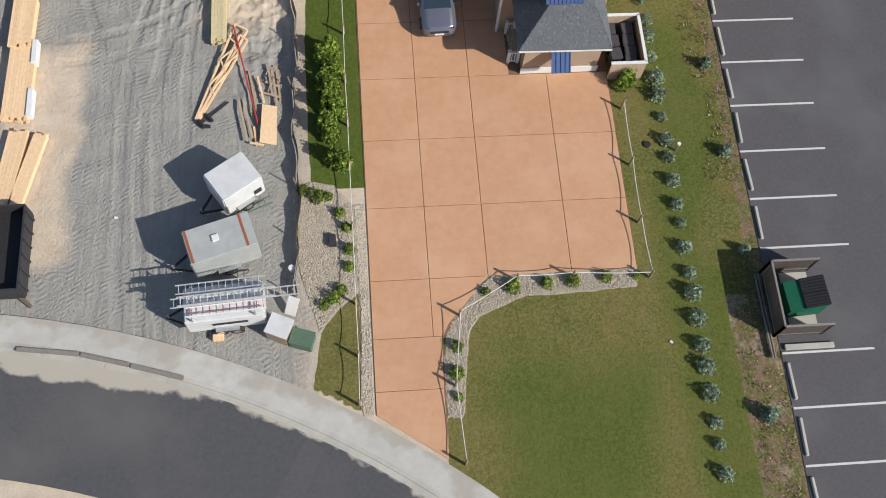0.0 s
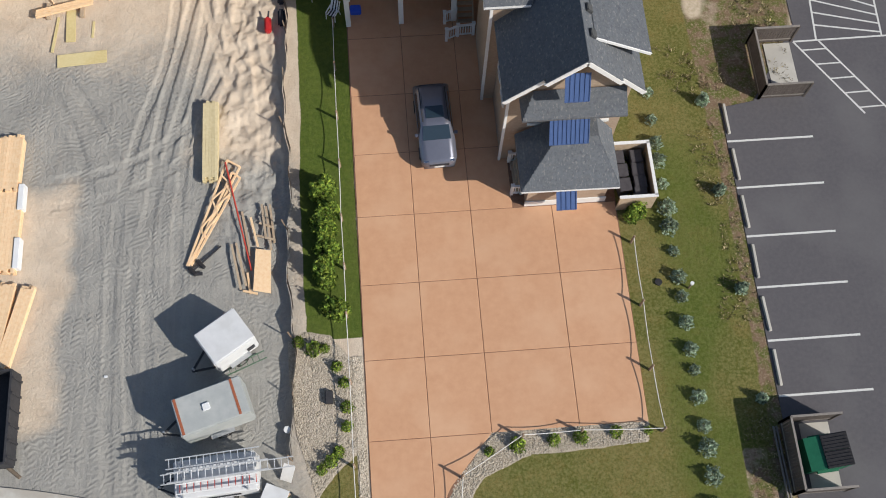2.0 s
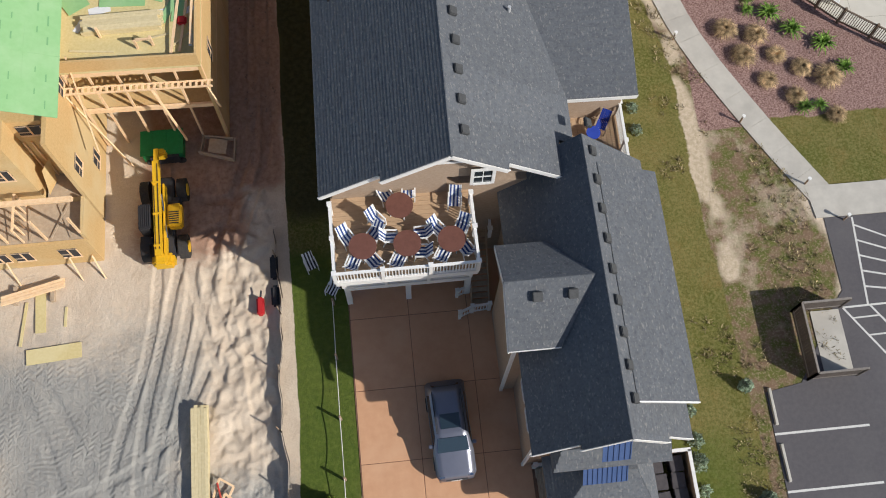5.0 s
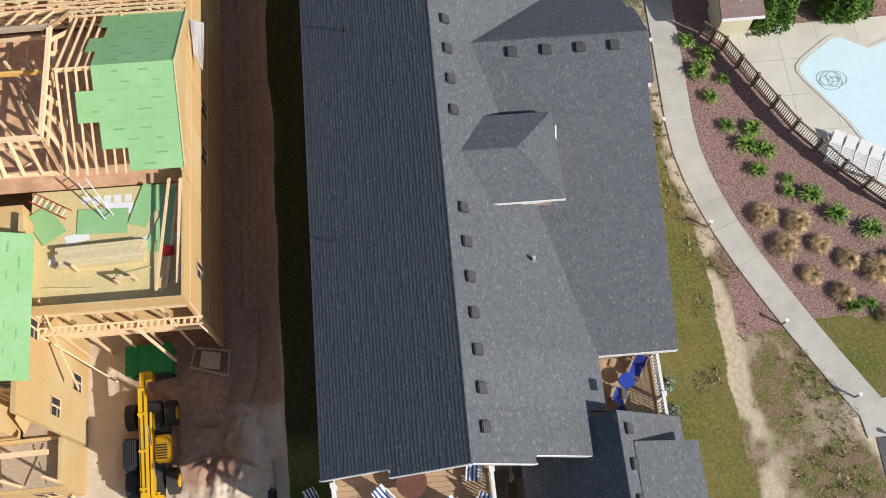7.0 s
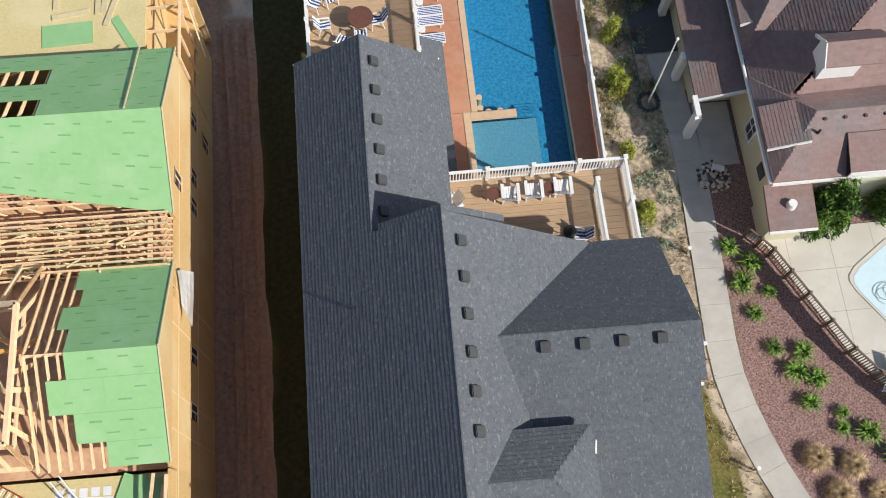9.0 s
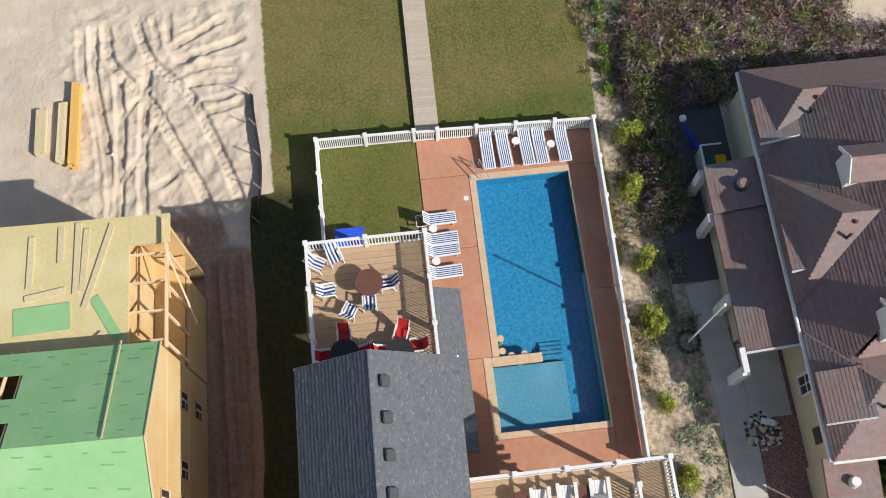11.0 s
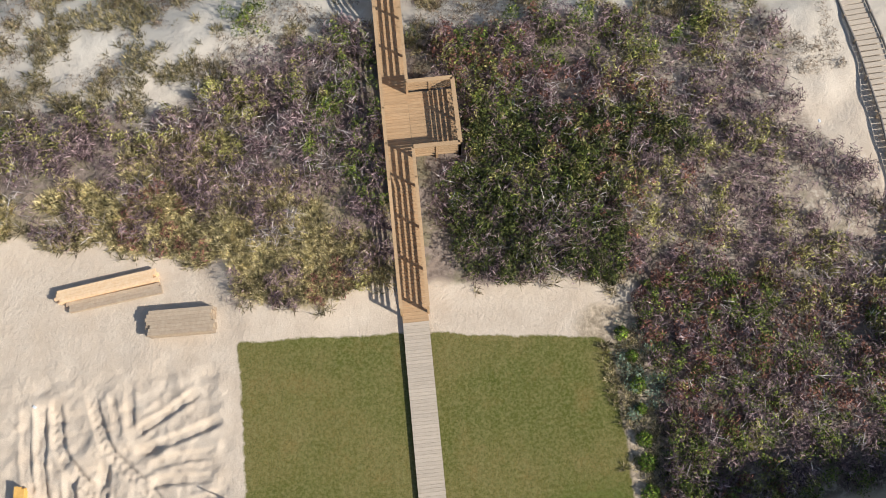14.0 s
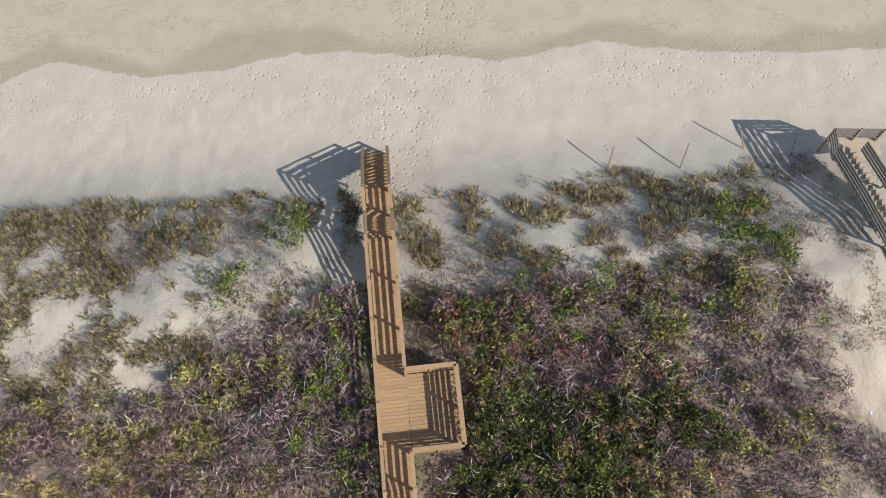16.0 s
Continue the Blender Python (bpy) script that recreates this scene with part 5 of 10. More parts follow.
part("base_trim", bx(SW + 0.3, SW + 0.42, SY0 + 0.5, SY0 + 0.64, 0.03, szw - 0.1), WHITE, house)

# trash corral with bins
corral = thing("trash_corral", "white topped wooden corral holding trash bins beside the house", "trash corral")
for a in ((11.75, 13.75, 29.38, 29.46, 1.5), (13.68, 13.76, 26.5, 29.37, 1.5), (11.9, 13.76, 26.4, 26.48, 1.5)):
    w = part("panel", bx(*a[:4], 0, a[4]), LUMBER_OLD, corral)
    part("cap", bx(a[0] - 0.04, a[1] + 0.04, a[2] - 0.04, a[3] + 0.04, a[4] + 0.002, a[4] + 0.05), WHITE, w)


def wheeled_bin(m):
    b = thing("wheeled_bin", "black plastic wheeled trash bin inside the corral", "bin", "trash bins")
    bm = B()
    box(bm, -0.28, 0.28, -0.3, 0.3, 0.04, 0.95)
    for v in bm.verts:
        if v.co.z < 0.5:
            v.co.x *= 0.8
            v.co.y *= 0.8
    bmesh.ops.bevel(bm, geom=bm.edges[:], offset=0.03, segments=2, affect="EDGES")
    part("body", bm, BIN_PLASTIC, b)
    bm = bx(-0.32, 0.32, -0.36, 0.36, 0.96, 1.04, 0.03)
    part("lid", bm, BIN_PLASTIC, b, "slightly domed dark grey lid")
    for s in (-1, 1):
        part("wheel", cyl(B(), (s * 0.24, 0.3, 0.12), (s * 0.31, 0.3, 0.12), 0.12, seg=12), TYRE, b)
    b.matrix_world = m
    return b


first = wheeled_bin(pose(12.2, 28.9, 0.02))
for x, y, a in ((13.15, 28.9, 4), (13.12, 28.15, -3), (12.3, 28.15, 0), (12.35, 27.35, 5), (13.15, 27.45, 2), (13.1, 26.85, 0)):
    copy_thing(first, pose(x, y, 0.02, 0, 0, a))


# ---- decks ----
deck = thing("roof_deck", "upper tan deck with white railings over a lower porch", "deck")
DXa, DXb, DYa, DYb = -1.3, 4.6, 36.85, 41.0
DZ = 7.6
planks_deck(deck, DXa, DXb, DYa, DYb, DZ, DECK_TAN, width=0.2)
part("rim", bx(DXa, DXb, DYa - 0.06, DYa - 0.005, DZ - 0.4, DZ + 0.02), WHITE, deck)
for x in (DXa - 0.06, DXb + 0.005):
    part("rim", bx(x, x + 0.055, DYa, 40.3, DZ - 0.4, DZ + 0.02), WHITE, deck)
part("underframe", bx(DXa, DXb, DYa, DYb, DZ - 0.3, DZ - 0.045), LUMBER_OLD, deck)
railing(deck, (DXa, DYa), (DXb, DYa), DZ)
railing(deck, (DXa, DYa), (DXa, 39.9), DZ)
railing(deck, (DXb, DYa), (DXb, 39.9), DZ)
part("door_track", bx(-0.9, 4.2, 40.9, 40.98, DZ + 0.005, DZ + 0.12), WHITE, deck)
porch = thing("porch_deck", "lower covered porch with white railings and arched posts", "deck")
PY = 37.9
planks_deck(porch, DXa + 0.1, DXb, PY, 40.4, 3.7, DECK_TAN)
part("underframe", bx(DXa + 0.1, DXb, PY + 0.05, 40.4, 3.4, 3.655), LUMBER_OLD, porch)
part("rim", bx(DXa + 0.1, DXb, PY - 0.07, PY - 0.005, 3.3, 3.72), WHITE, porch)
railing(porch, (DXa + 0.1, PY), (DXb, PY), 3.7)
railing(porch, (DXa + 0.1, PY), (DXa + 0.1, 40.4), 3.7)
part("arch_beam", bx(-1.1, 4.6, 38.22, 38.44, 3.0, 3.29), WHITE, porch)
for x in (-1.12, 1.75, 4.6):
    part("column", bx(x - 0.13, x + 0.13, 38.2, 38.46, 0.02, 2.99), WHITE, porch)
    part("column", bx(x - 0.1, x + 0.1, PY + 0.04, PY + 0.24, 3.72, DZ - 0.31), WHITE, porch)
    for s in (-1, 1):
        if DXa < x + s * 0.9 < DXb:
            bm = B()
            prev = None
            for i in range(7):
                a = i / 6 * math.pi / 2
                c = (x + s * (0.13 + 0.85 * (1 - math.cos(a))), 38.33, 2.2 + 0.78 * math.sin(a))
                if prev:
                    beam(bm, prev, c, 0.13, 0.13, (0, 1, 0))
                prev = c
            part("bracket", bm, WHITE, porch)
stair = thing("porch_stair", "wooden stair with white railings beside the porch", "stairs")
for i in range(17):
    part("tread", bx(4.82, 5.62, 37.6 + i * 0.235, 37.6 + i * 0.235 + 0.225, 0.215 * i + 0.15, 0.215 * i + 0.19), LUMBER_OLD, stair)
part("stringer", beam(B(), (4.79, 37.55, 0.1), (4.79, 41.3, 3.5), 0.05, 0.28), LUMBER_OLD, stair)
part("stringer", beam(B(), (5.65, 37.55, 0.1), (5.65, 41.3, 3.5), 0.05, 0.28), LUMBER_OLD, stair)
railing(stair, (4.75, 37.25), (5.6, 37.3), 0.03, 0.95)
railing(stair, (4.12, 37.0), (4.75, 37.25), 0.03, 0.95)
railing(stair, (4.1, 38.1), (4.7, 38.3), 0.03, 0.95)
railing(stair, (5.75, 40.0), (5.75, 40.9), 3.0, 0.95)

sun_deck = thing("east_deck", "small east deck with white railing and blue chairs", "deck")
planks_deck(sun_deck, 8.9, 11.85, 40.2, 44.1, 6.5, DECK_TAN, "y", 0.2)
part("underframe", bx(8.9, 11.85, 40.2, 44.1, 6.0, 6.455), LUMBER_OLD, sun_deck)
part("support", bx(11.55, 11.75, 40.4, 40.6, 0, 5.99), WHITE, sun_deck)
railing(sun_deck, (11.75, 40.3), (11.82, 44.1), 6.5)
part("door_frame", bx(9.3, 11.2, 44.08, 44.14, 6.52, 8.5), WHITE, sun_deck)
part("door_glass", bx(9.5, 10.9, 44.05, 44.075, 6.6, 8.35), GLASS_DARK, sun_deck)

ndeck = thing("north_deck", "upper north deck with white railing overlooking the pool", "deck")
planks_deck(ndeck, -0.75, 4.2, 69.0, 74.95, 5.2, DECK_TAN)
part("underframe", bx(-0.75, 4.2, 69.0, 74.9, 4.85, 5.155), LUMBER_OLD, ndeck)
part("rim", bx(-0.75, 4.2, 74.955, 75.0, 4.85, 5.22), WHITE, ndeck)
railing(ndeck, (-0.75, 74.95), (4.2, 74.95), 5.2)
railing(ndeck, (-0.75, 69.0), (-0.75, 74.95), 5.2)
railing(ndeck, (4.2, 69.0), (4.2, 74.95), 5.2)
for x, y in ((-0.6, 74.8), (4.05, 74.8), (-0.6, 71.5), (4.05, 71.5)):
    part("column", bx(x - 0.1, x + 0.1, y - 0.1, y + 0.1, 0, 4.85), WHITE, ndeck)
side_roof = thing("side_roof", "low shingle roof strip beside the north deck", "roof")
roof_plane(side_roof, [(5.55, 66.2, 2.6), (5.55, 73.4, 2.6), (4.3, 73.4, 3.4), (4.3, 66.2, 3.4)], SHINGLE, "roof", course=C)
wall(side_roof, 4.3, 5.2, 66.3, 73.2, 0, 2.5, SIDING)

edeck = thing("pool_deck_upper", "tan upper deck with white railing above the pool", "deck")
planks_deck(edeck, 4.4, 12.5, 60.5, 64.7, 5.5, DECK_TAN)
part("underframe", bx(4.8, 12.5, 60.5, 64.65, 5.1, 5.455), LUMBER_OLD, edeck)
part("rim", bx(4.4, 12.5, 64.705, 64.75, 5.1, 5.52), WHITE, edeck)
railing(edeck, (4.55, 64.7), (12.5, 64.7), 5.5)
railing(edeck, (12.5, 60.9), (12.5, 64.7), 5.5)
railing(edeck, (11.15, 60.9), (11.15, 63.8), 5.5)
for x in (5.0, 8.7, 12.35):
    part("column", bx(x - 0.1, x + 0.1, 64.4, 64.6, 0, 5.1), WHITE, edeck)
for i in range(9):
    part("tread", bx(11.25, 12.4, 63.6 - i * 0.28, 63.85 - i * 0.28, 5.5 - 0.19 * (i + 1), 5.54 - 0.19 * (i + 1)), LUMBER_OLD, edeck)

steps = thing("side_steps", "low side steps with short white railings beside the house", "steps")
for k in range(3):
    part("step", bx(6.85 + 0.12 * k, 7.33, 27.75 + 0.05 * k, 29.4, 0.03 + 0.17 * k, 0.2 + 0.17 * k), LUMBER_OLD, steps)
railing(steps, (6.75, 29.5), (7.2, 29.5), 0.05, 0.9)
railing(steps, (6.7, 27.65), (7.2, 27.65), 0.05, 0.9)


# ---- car park furniture ----
for i, y in enumerate((5.5, 8.2, 10.87, 16.32, 19.04, 21.77, 24.5, 27.2, 29.88)):
    solid("parking_line", bx(18.35, 22.95, y - 0.055, y + 0.055, 0.012, 0.016), PAINT_LINE, "worn white parking bay line on asphalt", "parking line", "bay lines")


def wheel_stop():
    bm = B()
    box(bm, -0.09, 0.09, -0.9, 0.9, 0, 0.13)
    for v in bm.verts:
        if v.co.z > 0.1:
            v.co.x *= 0.7
            v.co.y *= 0.97
    bmesh.ops.bevel(bm, geom=bm.edges[:], offset=0.012, segments=1, affect="EDGES")
    return solid("wheel_stop", bm, CONCRETE, "pale concrete wheel stop at the bay end", "wheel stop", "wheel stops")


ws = wheel_stop()
ws.matrix_world = pose(18.55, 28.53, 0.012, 0, 0, 1)
for y, a in ((4.1, 2), (6.85, -1), (9.5, 1), (17.7, 0), (20.4, 2), (23.15, -1), (25.85, 1), (31.2, 0)):
    copy_thing(ws, pose(18.53, y, 0.012, 0, 0, a))
solid("concrete_block", bx(18.5, 20.95, 11.0, 11.28, 0.012, 0.16, 0.02), CONCRETE, "long pale concrete block beside the enclosure", "block")

hatch = thing("hatch_marking", "white hatched no parking marking on the asphalt", "road marking", kind="structure")
for p, q in (((23.1, 35.68), (26.05, 31.05)), ((24.5, 35.7), (27.45, 31.1)), ((23.1, 35.7), (40.0, 35.9)), ((24.75, 40.4), (24.4, 35.75)), ((28.3, 40.1), (28.1, 35.8))):
    part("line", beam(B(), (*p, 0.014), (*q, 0.014), 0.1, 0.006), PAINT_LINE, hatch)
for i in range(5):
    t = i / 4
    part("line", beam(B(), (24.7 - 0.25 * t, 40.0 - 3.3 * t, 0.0145), (28.25 - 0.1 * t, 38.2 - 2.2 * t, 0.0145), 0.09, 0.006), PAINT_LINE, hatch)
for i in range(5):
    t = (i + 0.6) / 5
    part("line", beam(B(), (23.1 + 2.95 * t, 35.68 - 4.63 * t, 0.0145), (24.5 + 2.95 * t, 35.7 - 4.6 * t, 0.0145), 0.08, 0.006), PAINT_LINE, hatch)


def enclosure(x0, x1, y0, y1, h):
    e = thing("bin_enclosure", "dark slat fence enclosure with pale top rails, open on one side", "enclosure")
    for p, q in (((x0, y0), (x0, y1)), ((x0, y1), (x1, y1)), ((x0, y0), (x1, y0))):
        d = Vector((q[0] - p[0], q[1] - p[1], 0))
        k = int(d.length / 0.145)
        part("rail", beam(B(), (*p, h - 0.03), (*q, h - 0.03), 0.1, 0.06), SLAT_GREY, e, "pale weathered top rail")
        part("rail", beam(B(), (*p, 0.3), (*q, 0.3), 0.05, 0.09), SLAT_GREY, e)
        for c in (Vector((*p, 0)), Vector((*q, 0))):
            part("post", beam(B(), c, c + Vector((0, 0, h - 0.061)), 0.1, 0.1), SLAT_DARK, e)
        along_x = abs(d.x) > abs(d.y)
        for i in range(k):
            c = Vector((*p, 0)) + d * (i + 0.5) / k
            w, t = (0.066, 0.012) if along_x else (0.012, 0.066)
            part("slat", bx(c.x - w, c.x + w, c.y - t, c.y + t, 0.05, h - 0.062), SLAT_DARK, e)
    part("floor_pad", bx(x0 + 0.9, x1 - 0.1, y0 + 0.1, y1 - 0.1, 0.013, 0.03), CONCRETE, e)
    return e


enclosure(18.1, 20.5, 11.75, 15.05, 1.6)
enclosure(20.5, 22.95, 32.3, 35.75, 1.5)
low_rail = thing("low_rail", "low weathered timber rail behind the enclosure", "rail")
for x in (17.72, 17.86):
    part("rail", beam(B(), (x, 14.9, 0.18), (x + 0.05, 10.6, 0.18), 0.06, 0.12), SLAT_GREY, low_rail)
for y in (10.8, 12.2, 13.6, 14.7):
    part("stake", bx(17.78, 17.82, y - 0.03, y + 0.03, 0, 0.3), SLAT_GREY, low_rail)


def dumpster():
    d = thing("dumpster", "dark green steel dumpster with black ribbed lids", "dumpster")
    bm = B()
    v = [bm.verts.new(p) for p in ((-0.9, -0.75, 0.1), (0.9, -0.75, 0.1), (0.9, 0.75, 0.1), (-0.9, 0.75, 0.1), (-0.9, -0.75, 1.1), (0.9, -0.75, 1.5), (0.9, 0.75, 1.5), (-0.9, 0.75, 1.1))]
    for f in ((3, 2, 1, 0), (0, 1, 5, 4), (1, 2, 6, 5), (2, 3, 7, 6), (3, 0, 4, 7), (4, 5, 6, 7)):
        bm.faces.new([v[i] for i in f])
    part("body", bm, DARK_GREEN, d)
    for s in (-1, 1):
        part("sleeve", bx(-0.5, 0.5, s * 0.8 - 0.06, s * 0.8 + 0.06, 0.6, 0.75), DARK_GREEN, d)
    for y0, y1 in ((-0.76, -0.01), (0.01, 0.76)):
        lid = part("lid", slab(B(), [(-0.2, y0, 1.33), (0.95, y0, 1.58), (0.95, y1, 1.58), (-0.2, y1, 1.33)], 0.04), BLACKISH, d)
        for i in range(5):
            y = y0 + (i + 0.5) * 0.15
            part("rib", beam(B(), (-0.18, y, 1.345), (0.93, y, 1.59), 0.05, 0.03), BLACKISH, lid)
    d.matrix_world = pose(19.55, 13.4, 0.03, 0, 0, 4)
    return d


dumpster()


# ---- paths ----
def ribbon(name, pts, width, z, thick, material, label, category, piece="", every=1.5):
    """A path along a smooth line, cast in short slabs."""
    path = thing(name, label, category, kind="structure")
    P = [Vector(p) for p in pts]
    fine = []
    for i in range(len(P) - 1):
        p0, p1, p2, p3 = P[max(i - 1, 0)], P[i], P[i + 1], P[min(i + 2, len(P) - 1)]
        k = max(2, int((p2 - p1).length / every))
        for j in range(k):
            t = j / k
            fine.append(0.5 * ((2 * p1) + (p2 - p0) * t + (2 * p0 - 5 * p1 + 4 * p2 - p3) * t * t + (3 * p1 - p0 - 3 * p2 + p3) * t ** 3))
    fine.append(P[-1])
    sides = []
    for i, p in enumerate(fine):
        d = (fine[min(i + 1, len(fine) - 1)] - fine[max(i - 1, 0)]).normalized()
        s = Vector((-d.y, d.x)) * width / 2
        sides.append((p + s, p - s))
    for (a, c), (d, e) in zip(sides, sides[1:]):
        g = 0.005 / max((d - a).length, 0.1)
        a2, c2, d2, e2 = a.lerp(d, g), c.lerp(e, g), d.lerp(a, g), e.lerp(c, g)
        part(piece or "slab", slab(B(), [(*a2, z), (*c2, z), (*e2, z), (*d2, z)], thick), material, path)
    return path


ribbon("garden_path", [(17.0, 73.2), (17.4, 67.0), (17.3, 61.3), (17.25, 56.0), (18.4, 51.6), (20.1, 47.9), (21.9, 44.5), (23.4, 41.9)], 1.45, 0.04, 0.1, CONCRETE, "curving pale concrete path across the grass", "path")
poly_sheet("crosswalk_slab", [(22.7, 42.3), (22.9, 40.52), (70, 40.52), (70, 42.2)], 0.05, 0.1, CONCRETE, "pale concrete footway beside the car park", "pavement")


# ---- building under construction ----
site = thing("unfinished_house", "wooden house under construction with osb walls, green sheathing", "house")
OX = -6.45


def osb_wall(x0, x1, y0, y1, z0, z1):
    return part("osb_wall", bx(x0, x1, y0, y1, z0, z1), OSB, site)


def opening(cx, cy, cz, w, h, axis):
    """A rough window opening: black sheet painting the shade indoors, lumber frame and the framing that shows inside.
    """
    def at_(a0, a1, z0, z1, d0, d1):
        if axis == "y":
            return bx(cx + a0, cx + a1, cy - d1, cy - d0, cz + z0, cz + z1)
        return bx(cx + d0, cx + d1, cy + a0, cy + a1, cz + z0, cz + z1)
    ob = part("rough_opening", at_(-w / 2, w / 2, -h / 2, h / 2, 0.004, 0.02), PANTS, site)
    part("sill", at_(-w / 2, w / 2, -h / 2, -h / 2 + 0.08, 0.02, 0.06), LUMBER, ob)
    part("header", at_(-w / 2, w / 2, h / 2 - 0.06, h / 2, 0.02, 0.04), LUMBER_OLD, ob)
    part("stud", at_(-0.04, 0.04, -h / 2 + 0.08, h / 2 - 0.06, 0.02, 0.04), LUMBER, ob)
    part("stud", at_(w / 2 - 0.05, w / 2, -h / 2 + 0.08, h / 2 - 0.06, 0.02, 0.04), LUMBER, ob)
    part("inner_board", at_(-w / 2, -0.06, -h * 0.18, -h * 0.08, 0.02, 0.03), LUMBER_OLD, ob)


zr = random.Random(41)


def sheathing(pts, notch=()):
    """Roof deck of green panels: each panel is its own board on the slope."""
    P = [Vector(p) for p in pts]
    nu, nv = max(1, round((P[1] - P[0]).length / 2.44)), max(1, round((P[3] - P[0]).length / 1.22))
    n = (P[1] - P[0]).cross(P[3] - P[0]).normalized()
    if n.z < 0:
        n = -n
    for j in range(nv):
        for i in range(nu):
            if (i, j) in notch:
                continue
            def at(u, v):
                return P[0].lerp(P[1], u).lerp(P[3].lerp(P[2], u), v)
            g = 0.0006
            q = [at((i + g) / nu, (j + g) / nv), at((i + 1 - g) / nu, (j + g) / nv), at((i + 1 - g) / nu, (j + 1 - g) / nv), at((i + g) / nu, (j + 1 - g) / nv)]
            ob = part("roof_panel", slab(B(), q, 0.03), ZIP, site)
            c = (q[0] + q[2]) / 2 + n * 0.006
            d = (q[1] - q[0]).normalized()
            u = (q[3] - q[0]).normalized()
            for k in range(4):
                cc = c + d * (0.55 * k - 0.85 + zr.uniform(-0.12, 0.12)) + u * (0.22 if k % 2 else -0.22)
                ln, hh = zr.uniform(0.12, 0.27), zr.uniform(0.02, 0.04)
                if (cc - c).dot(u) ** 2 < (q[3] - q[0]).length_squared / 5 and (cc - c).dot(d) ** 2 < (q[1] - q[0]).length_squared / 8:
                    part("print_mark", slab(B(), [cc - d * ln - u * hh, cc + d * ln - u * hh, cc + d * (ln - 0.03) + u * hh, cc - d * ln + u * hh], 0.003), PRINT_GREEN, ob)


def rafters(x0, x1, ylow, zlow, yhigh, zhigh, step=0.6):
    x = x0
    while x < x1:
        part("rafter", beam(B(), (x, ylow, zlow), (x, yhigh, zhigh), 0.045, 0.2), LUMBER, site)
        x += step


rr_site = random.Random(29)
# north gable block
osb_wall(OX - 0.15, OX, 63.4, 70.9, 0, 8.0)
gable_wall(site, (OX - 0.001, 63.4), (OX - 0.001, 70.9), 8.0, 8.02, (OX, 67.05, 10.0), 0.14, OSB, (1, 0))
osb_wall(-22, OX - 0.16, 70.75, 70.9, 0, 8.0)
sheathing([(OX + 0.05, 63.35, 8.15), (-21.1, 65.9, 9.53), (-21.1, 67.05, 10.15), (OX + 0.05, 67.05, 10.15)])
sheathing([(OX + 0.05, 70.95, 8.1), (-21.1, 70.95, 8.1), (-21.1, 67.06, 10.15), (OX + 0.05, 67.06, 10.15)], notch=((2, 1), (2, 3)))
rafters(-13.8, -11.2, 71.0, 7.9, 67.06, 9.98)
# flat truss bay between the gables
osb_wall(OX - 0.15, OX, 60.0, 63.39, 0, 7.4)
rr = random.Random(5)
for i in range(10):
    y = 61.15 + i * 0.245
    lum = LUMBER_PALE if i % 3 == 1 else LUMBER
    top = 8.35 + rr.uniform(-0.05, 0.05)
    tr = part("truss", beam(B(), (OX - 0.1, y, top), (-21, y + rr.uniform(-0.05, 0.05), top), 0.06, 0.1), lum, site)
    part("chord", beam(B(), (OX - 0.1, y, 7.6), (-21, y, 7.6), 0.06, 0.1), lum, tr)
    for j in range(20):
        x = OX - 0.4 - j * 0.72 + rr.uniform(-0.1, 0.1)
        part("web", beam(B(), (x, y, 7.65), (x - 0.45 if j % 2 else x + 0.3, y, 8.3), 0.05, 0.09), lum, tr)
for i in range(46):
    x, y = rr.uniform(-19, -7.2), rr.uniform(61.3, 63.2)
    part("brace", beam(B(), (x, y, 8.25), (x + rr.uniform(-1.4, 1.4), y + rr.uniform(-0.7, 0.7), 8.1 + rr.uniform(-0.4, 0.35)), 0.05, 0.1), LUMBER_PALE if i % 4 == 0 else LUMBER, site)
for i in range(12):
    x = -20.6 + i * 1.2
    part("cat_walk", beam(B(), (x, 61.1, 7.72), (x + rr.uniform(-0.2, 0.2), 63.4, 7.72), 0.2, 0.04), LUMBER, site)
part("ceiling_deck", bx(-21.5, OX - 0.17, 53.45, 61.3, 7.03, 7.07), FLOOR_RED, site)
part("ceiling_deck", bx(-21.5, OX - 0.17, 61.31, 66.4, 7.47, 7.51), FLOOR_RED, site)
for i in range(8):
    y = 63.95 + i * 0.27
    part("truss", beam(B(), (-7.6, y, 8.36), (-21, y, 8.36), 0.06, 0.1), LUMBER, site)
    for j in range(17):
        x = -8.0 - j * 0.76 + rr.uniform(-0.15, 0.15)
        part("web", beam(B(), (x, y, 7.6), (x - 0.45 if j % 2 else x + 0.3, y, 8.3), 0.05, 0.09), LUMBER, site)
part("floor_deck", bx(-21.5, OX - 0.16, 60.0, 70.7, 3.5, 3.6), LUMBER_OLD, site)
for p, q in (((OX + 0.09, 63.35, 8.14), (OX + 0.09, 67.05, 10.14)), ((OX + 0.09, 67.05, 10.14), (OX + 0.09, 70.95, 8.09)), ((OX + 0.09, 53.5, 8.34), (OX + 0.09, 57.4, 10.34)), ((OX + 0.09, 57.4, 10.34), (OX + 0.09, 61.3, 8.19))):
    part("rake_board", beam(B(), p, q, 0.045, 0.1), LUMBER_PALE, site)
part("loose_stud", beam(B(), (-7.86, 71.1, 8.12), (-7.84, 67.1, 10.2), 0.06, 0.05), LUMBER_PALE, site)
